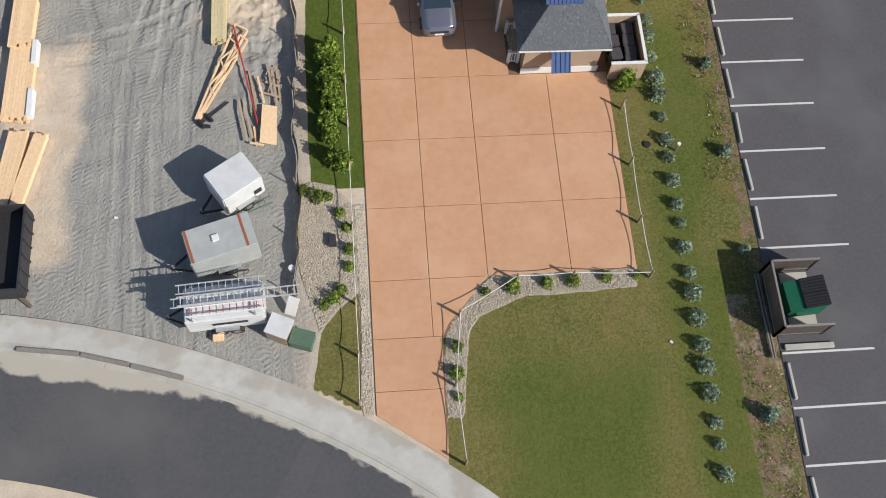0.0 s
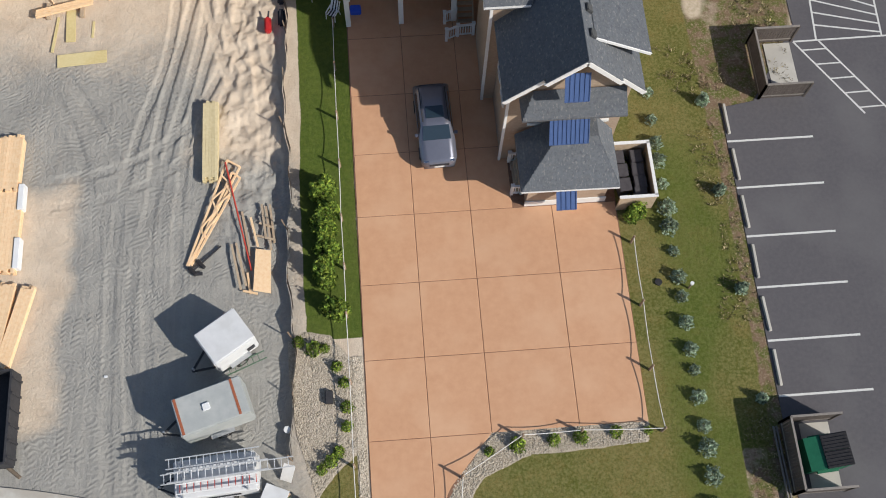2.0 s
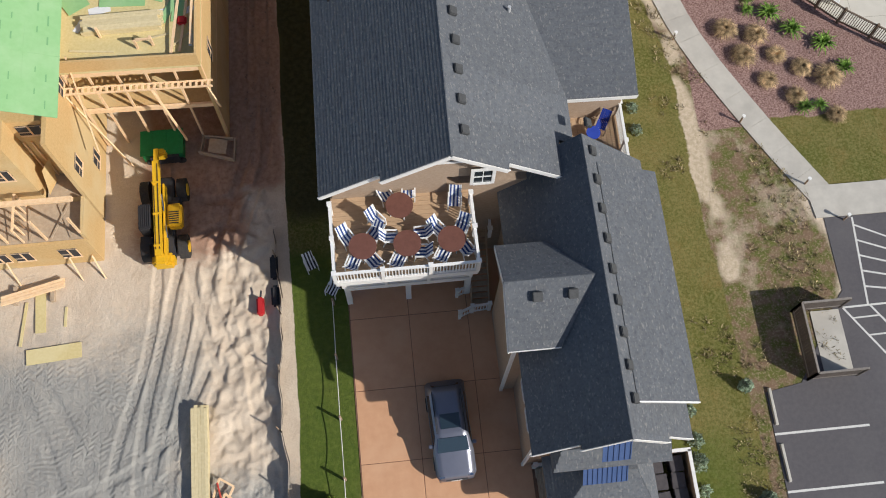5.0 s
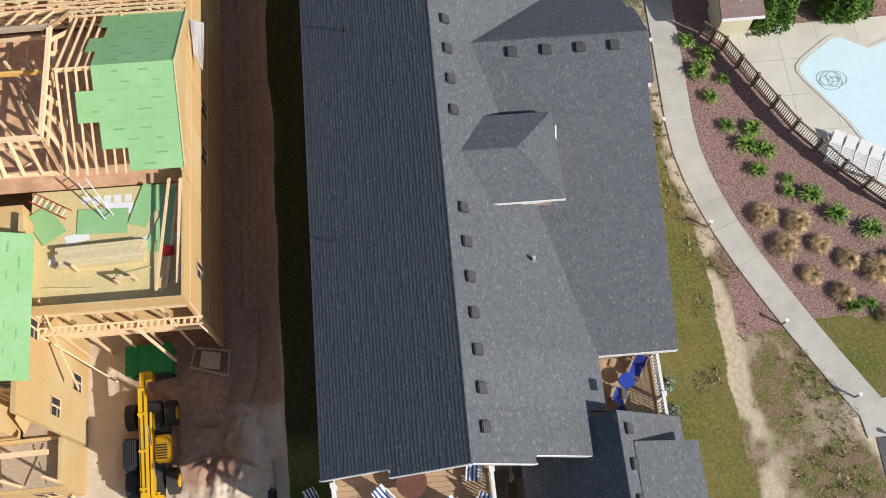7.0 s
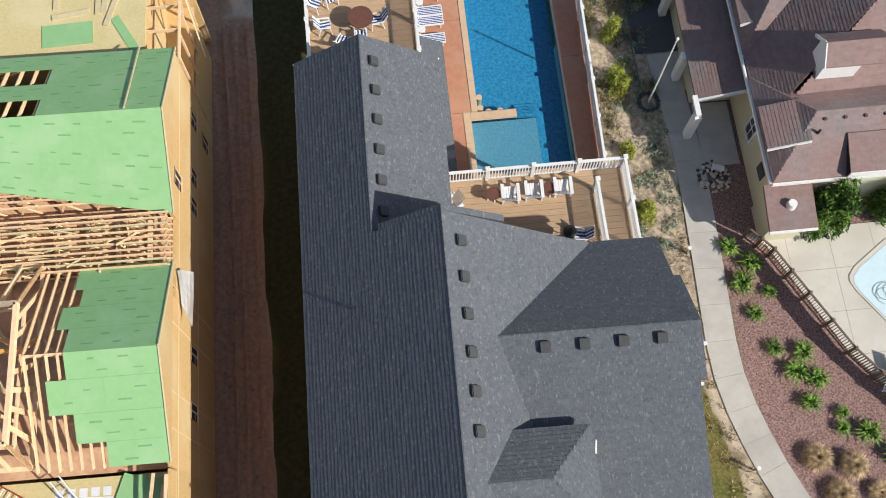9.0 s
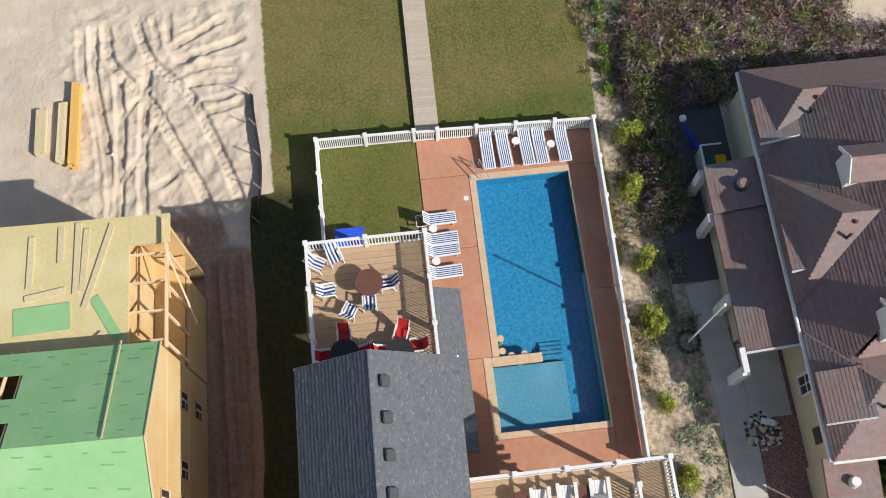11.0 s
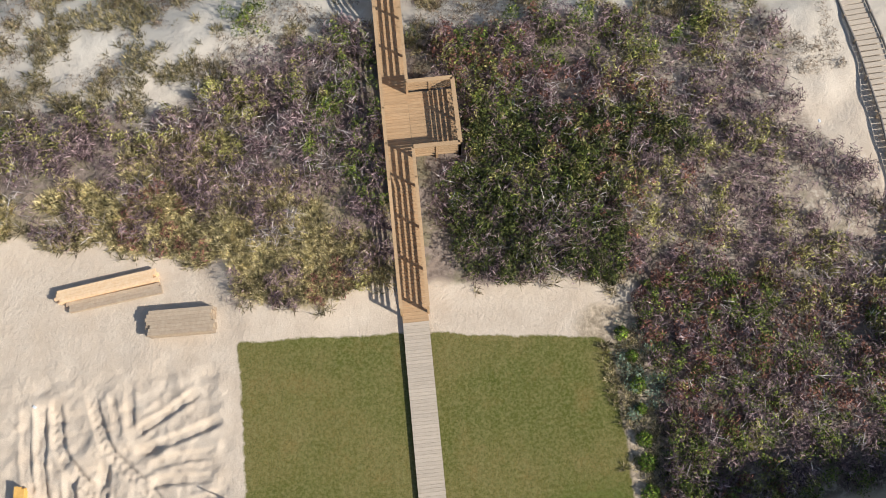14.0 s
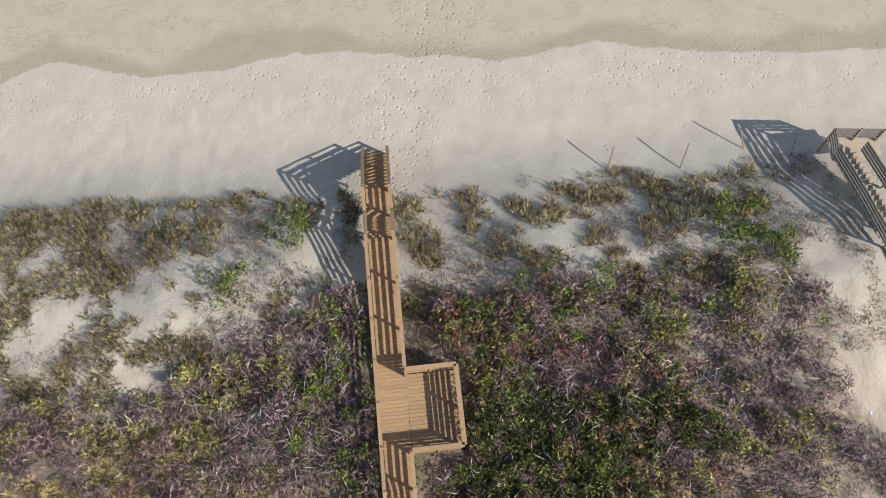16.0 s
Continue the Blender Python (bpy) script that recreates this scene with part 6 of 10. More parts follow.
# middle gable block
osb_wall(OX - 0.15, OX, 53.4, 59.99, 0, 7.9)
for yk in (54.8, 56.2, 58.9, 60.4):
    part("seam_batten", bx(OX + 0.002, OX + 0.012, yk, yk + 0.04, 0.1, 8.0), LUMBER, site)
for zk in (3.4, 6.9):
    part("seam_batten", bx(OX + 0.002, OX + 0.012, 48.2, 70.8, zk, zk + 0.05), LUMBER, site)
gable_wall(site, (OX - 0.001, 53.5), (OX - 0.001, 61.3), 7.9, 8.1, (OX, 57.4, 10.15), 0.14, OSB, (1, 0))
def sheath_row(y0, y1, xl, south=True):
    """One course of panels on the middle gable, from the east wall back to xl."""
    def z(y):
        return 10.35 - abs(y - 57.4) * (2.0 / 3.9 if south else 2.15 / 3.9)
    sheathing([(OX + 0.05, y0, z(y0)), (xl, y0, z(y0)), (xl, y1, z(y1)), (OX + 0.05, y1, z(y1))])


for y0, y1, xl in ((56.5, 57.4, -9.75), (55.35, 56.495, -10.5), (54.35, 55.345, -9.65), (53.5, 54.345, -8.6)):
    sheath_row(y0, y1, xl)
for y0, y1, xl in ((58.4, 57.405, -9.75), (59.4, 58.405, -10.2), (60.2, 59.405, -9.6), (61.3, 60.205, -9.95)):
    sheath_row(y0, y1, xl, False)
rafters(-11.2, -8.5, 53.5, 8.2, 57.4, 10.2, 0.4)
rafters(-11.2, -9.4, 61.3, 8.05, 57.41, 10.2, 0.4)
part("ridge_board", beam(B(), (OX, 57.4, 10.15), (-11.3, 57.4, 10.15), 0.05, 0.28), LUMBER, site)
# open hip frame: upper ring, wall plates, and rafters between them
RG = ((-11.5, 59.4), (-11.6, 54.3), (-20.0, 54.3), (-20.0, 59.3))
PL = ((-11.4, 61.5), (-11.45, 53.7), (-21.5, 53.7), (-21.5, 61.6))
for k in range(4):
    a, c = RG[k], RG[(k + 1) % 4]
    e, f = PL[k], PL[(k + 1) % 4]
    part("ring_beam", beam(B(), (*a, 10.3), (*c, 10.3), 0.16, 0.24), LUMBER_OLD if k == 3 else LUMBER, site)
    part("ring_beam", beam(B(), (*a, 9.55), (*c, 9.55), 0.08, 0.2), LUMBER, site)
    part("wall_plate", beam(B(), (*e, 8.2), (*f, 8.2), 0.16, 0.12), LUMBER, site)
    m2 = 8 if k in (0, 2) else 13
    for i in range(m2 + 1):
        u = i / m2
        p, q = Vector((*a, 10.25)).lerp(Vector((*c, 10.25)), u), Vector((*e, 8.25)).lerp(Vector((*f, 8.25)), u)
        part("hip_rafter", beam(B(), p, q, 0.06, 0.2), LUMBER, site)
for x in (-12.6, -13.7, -14.8):
    part("post", bx(x, x + 0.1, 55.6, 55.7, 4.71, 9.4), LUMBER, site)
    part("post", bx(x, x + 0.1, 58.4, 58.5, 4.71, 9.4), LUMBER, site)
part("cross_beam", beam(B(), (-11.6, 57.9, 9.3), (-20.0, 57.9, 9.3), 0.12, 0.24), ORANGE_LUM, site)
rq = random.Random(23)
for i in range(70):
    x, y = rq.uniform(-20.5, -8.5), rq.uniform(54.0, 60.8)
    a = rq.choice((0.0, 1.57, 1.57, 0.8, 2.3)) + rq.uniform(-0.2, 0.2)
    ln = rq.uniform(0.4, 1.5)
    part("loose_board", beam(B(), (x, y, 7.1 + rq.uniform(0, 0.05)), (x + ln * math.cos(a), y + ln * math.sin(a), 7.12), 0.09, 0.04), LUMBER_PALE if i % 3 == 0 else LUMBER, site)
for i in range(16):
    x, y = rq.uniform(-20, -12.2), rq.uniform(54.4, 59.4)
    part("loose_board", beam(B(), (x, y, 4.76), (x + rq.uniform(-1.6, 1.6), y + rq.uniform(-1.2, 1.2), 4.8), 0.12, 0.05), LUMBER, site)
part("floor_deck", bx(-21.5, OX - 0.16, 53.3, 59.99, 4.6, 4.7), OSB, site)
# open top floor with parapets, stud walls, stacked boards
part("floor_deck", bx(-13.0, OX, 47.9, 53.3, 7.1, 7.25), DECK_OSB, site)
for x in (-13.0, -11.7, -10.4, -9.1, -7.8, OX - 0.08):
    part("post", bx(x, x + 0.1, 47.95, 48.05, 0.02, 7.09), LUMBER, site)
for z in (3.5, 6.9):
    part("girder", beam(B(), (-13.0, 47.98, z), (OX, 47.98, z), 0.12, 0.3), LUMBER, site)
part("floor_deck", bx(-13.0, OX, 48.1, 53.3, 3.45, 3.6), OSB, site)
osb_wall(OX - 0.15, OX, 47.9, 53.39, 0, 7.05)
osb_wall(-13.0, OX - 0.16, 52.6, 52.75, 0.0, 7.05)
part("parapet", bx(-13.0, OX, 47.9, 48.0, 7.255, 8.1), OSB, site)
part("parapet", bx(OX - 0.1, OX, 48.01, 53.3, 7.255, 8.1), OSB, site)
lat = part("ladder_truss", beam(B(), (-13.1, 47.55, 6.45), (OX + 0.4, 47.55, 6.45), 0.06, 0.1), LUMBER, site)
part("chord", beam(B(), (-13.1, 47.25, 6.45), (OX + 0.4, 47.25, 6.45), 0.06, 0.1), LUMBER, lat)
for i in range(26):
    x = -13.0 + i * 0.27
    part("web", beam(B(), (x, 47.25, 6.45), (x, 47.55, 6.45), 0.1, 0.08), LUMBER, lat)
for a, c in (((-12.9, 47.4, 6.3), (-11.4, 46.6, 0.1)), ((-8.9, 47.4, 6.3), (-8.2, 46.9, 2.0)), ((OX, 47.5, 6.3), (OX + 0.4, 47.2, 4.6))):
    part("brace", beam(B(), a, c, 0.06, 0.14), LUMBER, site)
for a, c in (((-7.75, 48.2, 7.4), (-7.1, 53.2, 8.0)), ((-6.75, 48.6, 7.9), (-6.6, 53.1, 8.15)), ((-7.35, 48.6, 7.35), (-6.9, 52.8, 7.4))):
    part("plank", beam(B(), a, c, 0.12, 0.06), LUMBER, site)
for x, y in ((-11.0, 49.6), (-9.3, 48.9), (-8.6, 49.0)):
    part("stub_post", bx(x, x + 0.1, y, y + 0.1, 7.26, 8.0), LUMBER, site)
part("stub_rail", bx(-9.3, -8.5, 48.92, 49.0, 7.9, 8.0), LUMBER, site)
# south block
part("core", bx(-22, -13.3, 45.3, 52.6, 0.02, 8.0), OSB, site)
for i in range(5):
    sh = part("wrap_mark", bx(-10.9 + 0.44 * i, -10.6 + 0.44 * i, 52.62, 52.95, 7.256, 7.262), WRAP, site)
osb_wall(-22, -21.85, 52.61, 70.7, 0.02, 8.0)
for i in range(14):
    part("joist", beam(B(), (-21.5, 53.6 + i * 0.5, 6.9), (OX - 0.2, 53.6 + i * 0.5, 6.9), 0.06, 0.24), LUMBER_OLD, site)
sheathing([(-12.55, 45.0, 8.6), (-12.55, 51.0, 8.6), (-15.2, 51.0, 9.9), (-15.2, 45.0, 9.9)])
sheathing([(-15.3, 45.6, 9.6), (-22.5, 45.9, 9.6), (-22.5, 50.5, 9.9), (-15.3, 51.0, 9.9)])
osb_wall(-13.29, -13.1, 43.9, 52.0, 0.02, 8.4)
osb_wall(-22, -13.3, 43.75, 43.9, 0.02, 2.9)
osb_wall(-22, -15.0, 43.91, 45.29, 2.95, 8.3)
osb_wall(-22, -13.1, 41.65, 41.8, 0.02, 2.7)
osb_wall(-13.25, -13.1, 41.81, 43.74, 0.02, 3.3)
part("floor_deck", bx(-22, -13.26, 41.81, 43.74, 2.6, 2.72), LUMBER_OLD, site)
part("header", beam(B(), (-22, 42.9, 4.9), (-13.1, 42.9, 4.9), 0.2, 0.22), LUMBER, site)
for x in (-21, -18.8, -16.8, -15.0, -13.3):
    part("post", bx(x, x + 0.1, 41.85, 41.95, 2.73, 5.0), LUMBER, site)
for x0, y0, x1, y1, z1 in ((-18.2, 41.85, -18.2, 43.7, 5.0), (-16.0, 41.85, -16.0, 43.7, 4.2)):
    for k in range(6):
        y = y0 + (y1 - y0) * k / 5
        part("stud", bx(x0 - 0.04, x0 + 0.04, y - 0.03, y + 0.03, 2.73, z1), LUMBER, site)
    part("top_plate", beam(B(), (x0, y0, z1), (x1, y1, z1), 0.1, 0.08), LUMBER, site)
for k in range(9):
    x = -21.4 + k * 0.95
    part("floor_brace", beam(B(), (x, 41.9, 2.78), (x + rr_site.uniform(-0.8, 0.8), 43.6, 2.8), 0.09, 0.05), LUMBER_OLD, site)
part("inner_floor", bx(-14.99, -13.3, 43.92, 45.28, 2.6, 2.72), LUMBER_OLD, site)
for k in range(5):
    part("stud", bx(-14.9 + k * 0.36, -14.84 + k * 0.36, 45.2, 45.26, 2.73, 6.2), LUMBER, site)
part("door_leaf", slab(B(), [(-14.8, 44.1, 3.0), (-14.5, 44.4, 4.9), (-14.2, 45.1, 4.9), (-14.5, 44.8, 3.0)], 0.04), OSB, site)
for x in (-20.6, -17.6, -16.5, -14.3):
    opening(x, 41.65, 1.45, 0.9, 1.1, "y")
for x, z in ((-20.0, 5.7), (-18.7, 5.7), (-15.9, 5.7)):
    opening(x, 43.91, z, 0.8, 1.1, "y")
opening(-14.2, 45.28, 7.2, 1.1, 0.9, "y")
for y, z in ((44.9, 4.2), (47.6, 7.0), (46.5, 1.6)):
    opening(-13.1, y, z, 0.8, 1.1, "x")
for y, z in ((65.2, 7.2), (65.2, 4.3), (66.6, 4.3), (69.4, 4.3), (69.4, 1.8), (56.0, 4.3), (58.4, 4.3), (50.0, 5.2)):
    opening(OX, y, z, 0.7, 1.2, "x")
part("plumb_brace", beam(B(), (-12.6, 48.5, 7.8), (-12.2, 45.6, 4.0), 0.05, 0.12), LUMBER, site)
for x in (-20.5, -17.5, -14.5, -13.4):
    part("ground_brace", beam(B(), (x, 41.6, 1.0), (x + 0.4, 40.7, 0.05), 0.06, 0.1), LUMBER, site)
# north open deck
part("floor_deck", bx(-22, -7.9, 71.0, 76.55, 7.0, 7.15), DECK_OSB, site)
part("floor_deck", bx(-7.895, OX + 0.15, 75.3, 76.55, 7.0, 7.15), DECK_OSB, site)
part("floor_deck", bx(-8.2, OX - 0.16, 71.0, 76.0, 3.3, 3.45), OSB, site)
osb_wall(-8.05, -7.91, 71.0, 76.0, 3.46, 6.99)
for y in (71.3, 72.5, 73.7, 74.9):
    part("joist", beam(B(), (-7.9, y, 7.0), (OX, y, 7.0), 0.05, 0.2), LUMBER, site)
part("rim_joist", beam(B(), (OX, 71.0, 7.0), (OX, 75.3, 7.0), 0.08, 0.28), LUMBER, site)
osb_wall(-22, OX, 76.1, 76.25, 0, 6.98)
osb_wall(OX - 0.15, OX, 71.0, 75.0, 0, 3.2)
for y in (71.2, 72.4, 73.6, 75.0):
    part("post", bx(OX - 0.1, OX, y, y + 0.1, 3.2, 6.99), LUMBER, site)
for a, c in (((OX, 75.0, 7.1), (OX + 0.6, 72.6, 4.4)), ((OX - 0.1, 76.3, 7.3), (OX + 0.3, 72.8, 7.6))):
    part("brace", beam(B(), a, c, 0.06, 0.12), LUMBER, site)

# the long block stands a little askew
LEAN = Matrix.Translation((OX, 64, 0)) @ Matrix.Rotation(radians(-1.1), 4, "Z") @ Matrix.Translation((-OX, -64, 0))
for ob in list(site.children):
    low = min(v.co.y for v in ob.data.vertices)
    if low > 46.5 and not (low < 52.7 and max(v.co.x for v in ob.data.vertices) < -12.4):
        ob.matrix_basis = LEAN @ ob.matrix_basis

# loose material lying on the open floors
rr = random.Random(11)


def board_stack(x, y, z, length, n, layers, w, h, ang, material, label, category="lumber stack"):
    st = thing("lumber_stack", label, category, "lumber stacks")
    for k in range(layers):
        for i in range(n):
            dx = rr.uniform(-0.12, 0.12)
            part("board", bx(-length / 2 + dx, length / 2 + dx, (i - n / 2) * (w + 0.006), (i - n / 2) * (w + 0.006) + w, k * (h + 0.004), k * (h + 0.004) + h), material, st)
    st.matrix_world = pose(x, y, z, 0, 0, ang)
    return st


board_stack(-10.2, 50.3, 7.26, 3.5, 6, 4, 0.14, 0.09, 1, LUMBER_PALE, "stack of pale boards on the open floor")
for x, y, a, w, h in ((-10.25, 51.85, -3, 2.1, 1.1), (-7.6, 51.7, 84, 2.9, 0.6), (-8.5, 52.4, 70, 1.9, 0.8), (-12.6, 51.9, 122, 1.5, 1.1), (-8.1, 51.0, 62, 1.6, 0.35), (-7.9, 52.7, 100, 1.2, 0.5)):
    pn = part("sheathing_panel", bx(-w / 2, w / 2, -h / 2, h / 2, 0, 0.025), ZIP)
    tagged(pn, "loose green sheathing panel lying on the open floor", "panel", "loose panels")
    pn.matrix_world = pose(x, y, 7.26 + rr.uniform(0, 0.05), rr.uniform(0, 3), 0, a)
for x, y, a, w, h in ((-11.1, 72.6, 2, 2.2, 1.1), (-8.6, 72.4, -62, 2.0, 0.4), (-16.5, 72.7, -4, 2.4, 1.2)):
    pn = part("sheathing_panel", bx(-w / 2, w / 2, -h / 2, h / 2, 0, 0.025), ZIP)
    tagged(pn, "loose green sheathing panel lying on the deck", "panel", "loose panels")
    pn.matrix_world = pose(x, y, 7.16, 0, 0, a)
for x, y, a, ln in ((-8.9, 74.6, 72, 3.6), (-11.6, 75.0, 88, 2.2), (-10.4, 75.6, 89, 1.5), (-9.75, 75.0, 88, 3.0), (-9.45, 74.9, 86, 2.6), (-11.0, 73.6, 8, 1.6), (-15.0, 74.2, 10, 2.0)):
    pn = part("plank", bx(-ln / 2, ln / 2, -0.12, 0.12, 0, 0.05), LUMBER_PALE)
    tagged(pn, "loose pale plank lying on the open deck", "plank", "loose planks")
    pn.matrix_world = pose(x, y, 7.16, 0, 0, a)
bm = B()
top_w = (Vector((OX + 0.02, 61.15, 7.5)), Vector((-5.82, 61.05, 7.42)))
low_w = (Vector((OX + 0.02, 59.9, 6.9)), Vector((-6.05, 58.95, 6.7)))
hang = [[bm.verts.new(top_w[0].lerp(top_w[1], u).lerp(low_w[0].lerp(low_w[1], u), v) + Vector((0, 0, 0.05 * math.sin(5 * u + 3 * v) - 0.12 * math.sin(3.14 * v)))) for u in (0, 0.25, 0.5, 0.75, 1.0)] for v in (0, 0.2, 0.4, 0.6, 0.8, 1.0)]
for r0, r1 in zip(hang, hang[1:]):
    for k in range(4):
        bm.faces.new((r0[k], r0[k + 1], r1[k + 1], r1[k]))
bmesh.ops.solidify(bm, geom=bm.faces[:], thickness=0.01)
tagged(part("house_wrap_sheet", bm, WRAP), "white sheet of house wrap hanging off the osb wall", "wrap sheet")
tool = thing("red_tool_bag", "small red bag on the open floor", "bag")
part("bag", bx(-7.75, -7.3, 50.0, 50.45, 7.26, 7.5, 0.08), RED, tool)


def ladder(name, x, y, z, length, ang, tilt, width=0.42, material=ALU, rails=None, label="aluminium ladder leaning on the framing"):
    ld = thing(name, label, "ladder", "ladders")
    for s in (-1, 1):
        part("rail", beam(B(), (0, s * width / 2, 0), (length, s * width / 2, 0), 0.04, 0.08), rails or material, ld)
    k = int(length / 0.3)
    for i in range(k):
        part("rung", cyl(B(), (0.15 + i * 0.3, -width / 2, 0), (0.15 + i * 0.3, width / 2, 0), 0.018, seg=6), material, ld)
    ld.matrix_world = pose(x, y, z, 0, -tilt, ang)
    return ld


ladder("ladder", -9.95, 51.95, 7.3, 1.9, 122, 30, width=0.36)
for x, y, a, w, h in ((-9.6, 52.4, -4, 1.2, 0.5), (-11.3, 51.2, 12, 1.0, 0.42), (-7.05, 49.2, 80, 0.6, 0.3), (-7.2, 50.9, 30, 0.5, 0.3), (-8.4, 50.9, 15, 0.45, 0.25), (-12.2, 50.4, 60, 0.7, 0.3)):
    pn = part("wrap_scrap", bx(-w / 2, w / 2, -h / 2, h / 2, 0, 0.008), WRAP)
    tagged(pn, "scrap of white house wrap lying on the open floor", "wrap sheet", "wrap scraps")
    pn.matrix_world = pose(x, y, 7.256, 0, 0, a)
for x, y, a, ln in ((-6.95, 50.4, 86, 3.2), (-7.15, 51.3, 92, 2.4), (-6.8, 49.6, 88, 2.2), (-8.9, 49.5, 10, 1.5), (-11.6, 49.0, -6, 2.0), (-7.6, 49.3, 40, 1.1)):
    pn = part("stud", bx(-ln / 2, ln / 2, -0.045, 0.045, 0, 0.05), LUMBER_PALE)
    tagged(pn, "pale loose stud lying on the open floor", "plank", "loose studs")
    pn.matrix_world = pose(x, y, 7.257, 0, 0, a)
ladder("ladder", -13.2, 53.2, 7.35, 1.9, -32, 4, material=WHITE, rails=RED_STEEL, label="red fibreglass ladder lying on the open floor")

# ---- yard of the building site ----
board_stack(-8.5, 31.55, 0.05, 4.4, 5, 4, 0.15, 0.1, 90, LUMBER_PALE, "stack of pale treated boards on the sand")
board_stack(-18.6, 30.9, 0.05, 3.0, 8, 5, 0.14, 0.1, 88, LUMBER, "large stack of pine boards on the gravel")
board_stack(-18.5, 27.4, 0.05, 4.6, 8, 4, 0.16, 0.1, 88, LUMBER, "long stack of pine boards on the gravel")
board_stack(-18.6, 22.4, 0.05, 4.2, 5, 3, 0.18, 0.1, 82, LUMBER, "stack of yellow pine boards on the gravel")
board_stack(-17.7, 22.3, 0.05, 4.0, 4, 3, 0.16, 0.1, 76, LUMBER, "stack of yellow pine boards on the gravel")
for y, hgt in ((26.0, 1.6), (29.0, 1.4)):
    tagged(part("wrapped_parcel", bx(-18.0, -17.7, y - hgt / 2, y + hgt / 2, 0.06, 0.55, 0.03), WRAP), "white plastic wrapped lumber bundle on the ground", "bundle", "wrapped parcels")
board_stack(-8.7, 95.65, 0.02, 4.5, 4, 3, 0.14, 0.12, 8, LUMBER, "stack of boards on the pale sand")
board_stack(-8.4, 95.1, 0.02, 4.2, 3, 2, 0.16, 0.10, 7, LUMBER_OLD, "stack of old boards on the pale sand")
board_stack(-5.35, 93.6, 0.02, 2.9, 7, 5, 0.16, 0.1, -1, LUMBER_OLD, "square stack of weathered boards on the sand")
board_stack(-12.4, 84.75, 0.02, 4.5, 3, 4, 0.14, 0.1, 88, ORANGE_LUM, "stack of orange stained beams on the sand")
board_stack(-13.05, 84.4, 0.02, 3.2, 3, 3, 0.14, 0.1, 88, LUMBER_PALE, "stack of pale beams on the sand")
board_stack(-14.1, 84.6, 0.02, 2.4, 3, 3, 0.16, 0.1, 89, LUMBER_PALE, "stack of pale yellow beams on the sand")
def roof_truss(p, q, w, drop, label):
    """A triangular roof truss lying on the sand: long chord p to q, apex w metres aside."""
    t = thing("roof_truss", label, "truss", "roof trusses")
    P, Q = Vector((*p, 0.1)), Vector((*q, 0.34))
    d = (Q - P).normalized()
    side = Vector((d.y, -d.x, 0))
    A = P.lerp(Q, 0.97) + side * w
    part("chord", beam(B(), P, Q, 0.1, 0.09), LUMBER, t)
    part("chord", beam(B(), P + side * 0.05 - Vector((0, 0, drop)), A, 0.1, 0.09), LUMBER, t)
    part("chord", beam(B(), Q, A, 0.1, 0.09), LUMBER, t)
    for u, v in ((0.35, 0.3), (0.35, 0.55), (0.62, 0.55), (0.62, 0.82), (0.85, 0.82)):
        part("web", beam(B(), P.lerp(Q, u) + Vector((0, 0, 0.05)), P.lerp(A, v) + Vector((0, 0, 0.05)), 0.08, 0.06), LUMBER, t)
    return t


roof_truss((-9.65, 24.85), (-7.65, 30.4), 0.75, 0.0, "triangular pine roof truss lying on the sand")
roof_truss((-9.5, 24.9), (-7.4, 29.7), 0.5, 0.04, "triangular pine roof truss stacked on another truss")
trs = thing("lumber_pile", "loose boards and a red pipe on the sand", "lumber pile")
part("pipe", cyl(B(), (-7.72, 30.2, 0.5), (-6.5, 24.4, 0.15), 0.045, seg=10), RED_STEEL, trs, "thin red steel pipe")
for a, c, m_ in (((-7.25, 25.9), (-6.75, 23.6), LUMBER_OLD), ((-7.45, 25.8), (-7.0, 23.4), LUMBER_OLD), ((-6.95, 27.6), (-6.55, 25.2), LUMBER_OLD), ((-6.5, 27.2), (-6.15, 25.6), LUMBER),
                 ((-5.95, 27.9), (-5.75, 26.0), LUMBER_OLD), ((-5.75, 27.8), (-5.5, 25.4), LUMBER_OLD), ((-5.55, 27.9), (-5.35, 25.8), LUMBER_OLD), ((-6.1, 26.9), (-5.4, 26.6), LUMBER_OLD), ((-6.2, 26.2), (-5.3, 25.9), LUMBER_OLD),
                 ((-6.7, 24.3), (-6.55, 23.2), LUMBER), ((-6.9, 23.35), (-6.2, 23.15), LUMBER)):
    z = 0.08 + rr.uniform(0, 0.16)
    part("board", beam(B(), (*a, z), (*c, z + rr.uniform(-0.03, 0.08)), 0.11, 0.06), m_, trs)
part("sheet", slab(B(), [(-6.4, 23.3, 0.3), (-5.55, 23.1, 0.26), (-5.5, 25.3, 0.34), (-6.25, 25.45, 0.36)], 0.03), LUMBER, trs, "pale plywood sheet")
for x, y, a, ln, wd in ((-16.1, 39.2, 92, 2.0, 0.5), (-14.9, 38.9, 88, 1.0, 0.12), (-16.9, 38.7, 84, 2.2, 0.14), (-15.4, 37.1, 4, 2.6, 0.75)):
    sc = tagged(part("scrap_board", bx(-ln / 2, ln / 2, -wd / 2, wd / 2, 0, 0.05), DECK_OSB), "dusty plywood offcut half sunk in the sand", "board", "scrap boards")
    sc.matrix_world = pose(x, y, 0.03, 0, 0, a)
bench_pile = thing("board_pile", "low pile of pale boards on blocks beside the wall", "lumber pile")
for k in range(3):
    part("board", beam(B(), (-17.9, 39.7 + 0.16 * k, 0.36), (-14.9, 40.4 + 0.16 * k, 0.36), 0.14, 0.14), LUMBER, bench_pile)
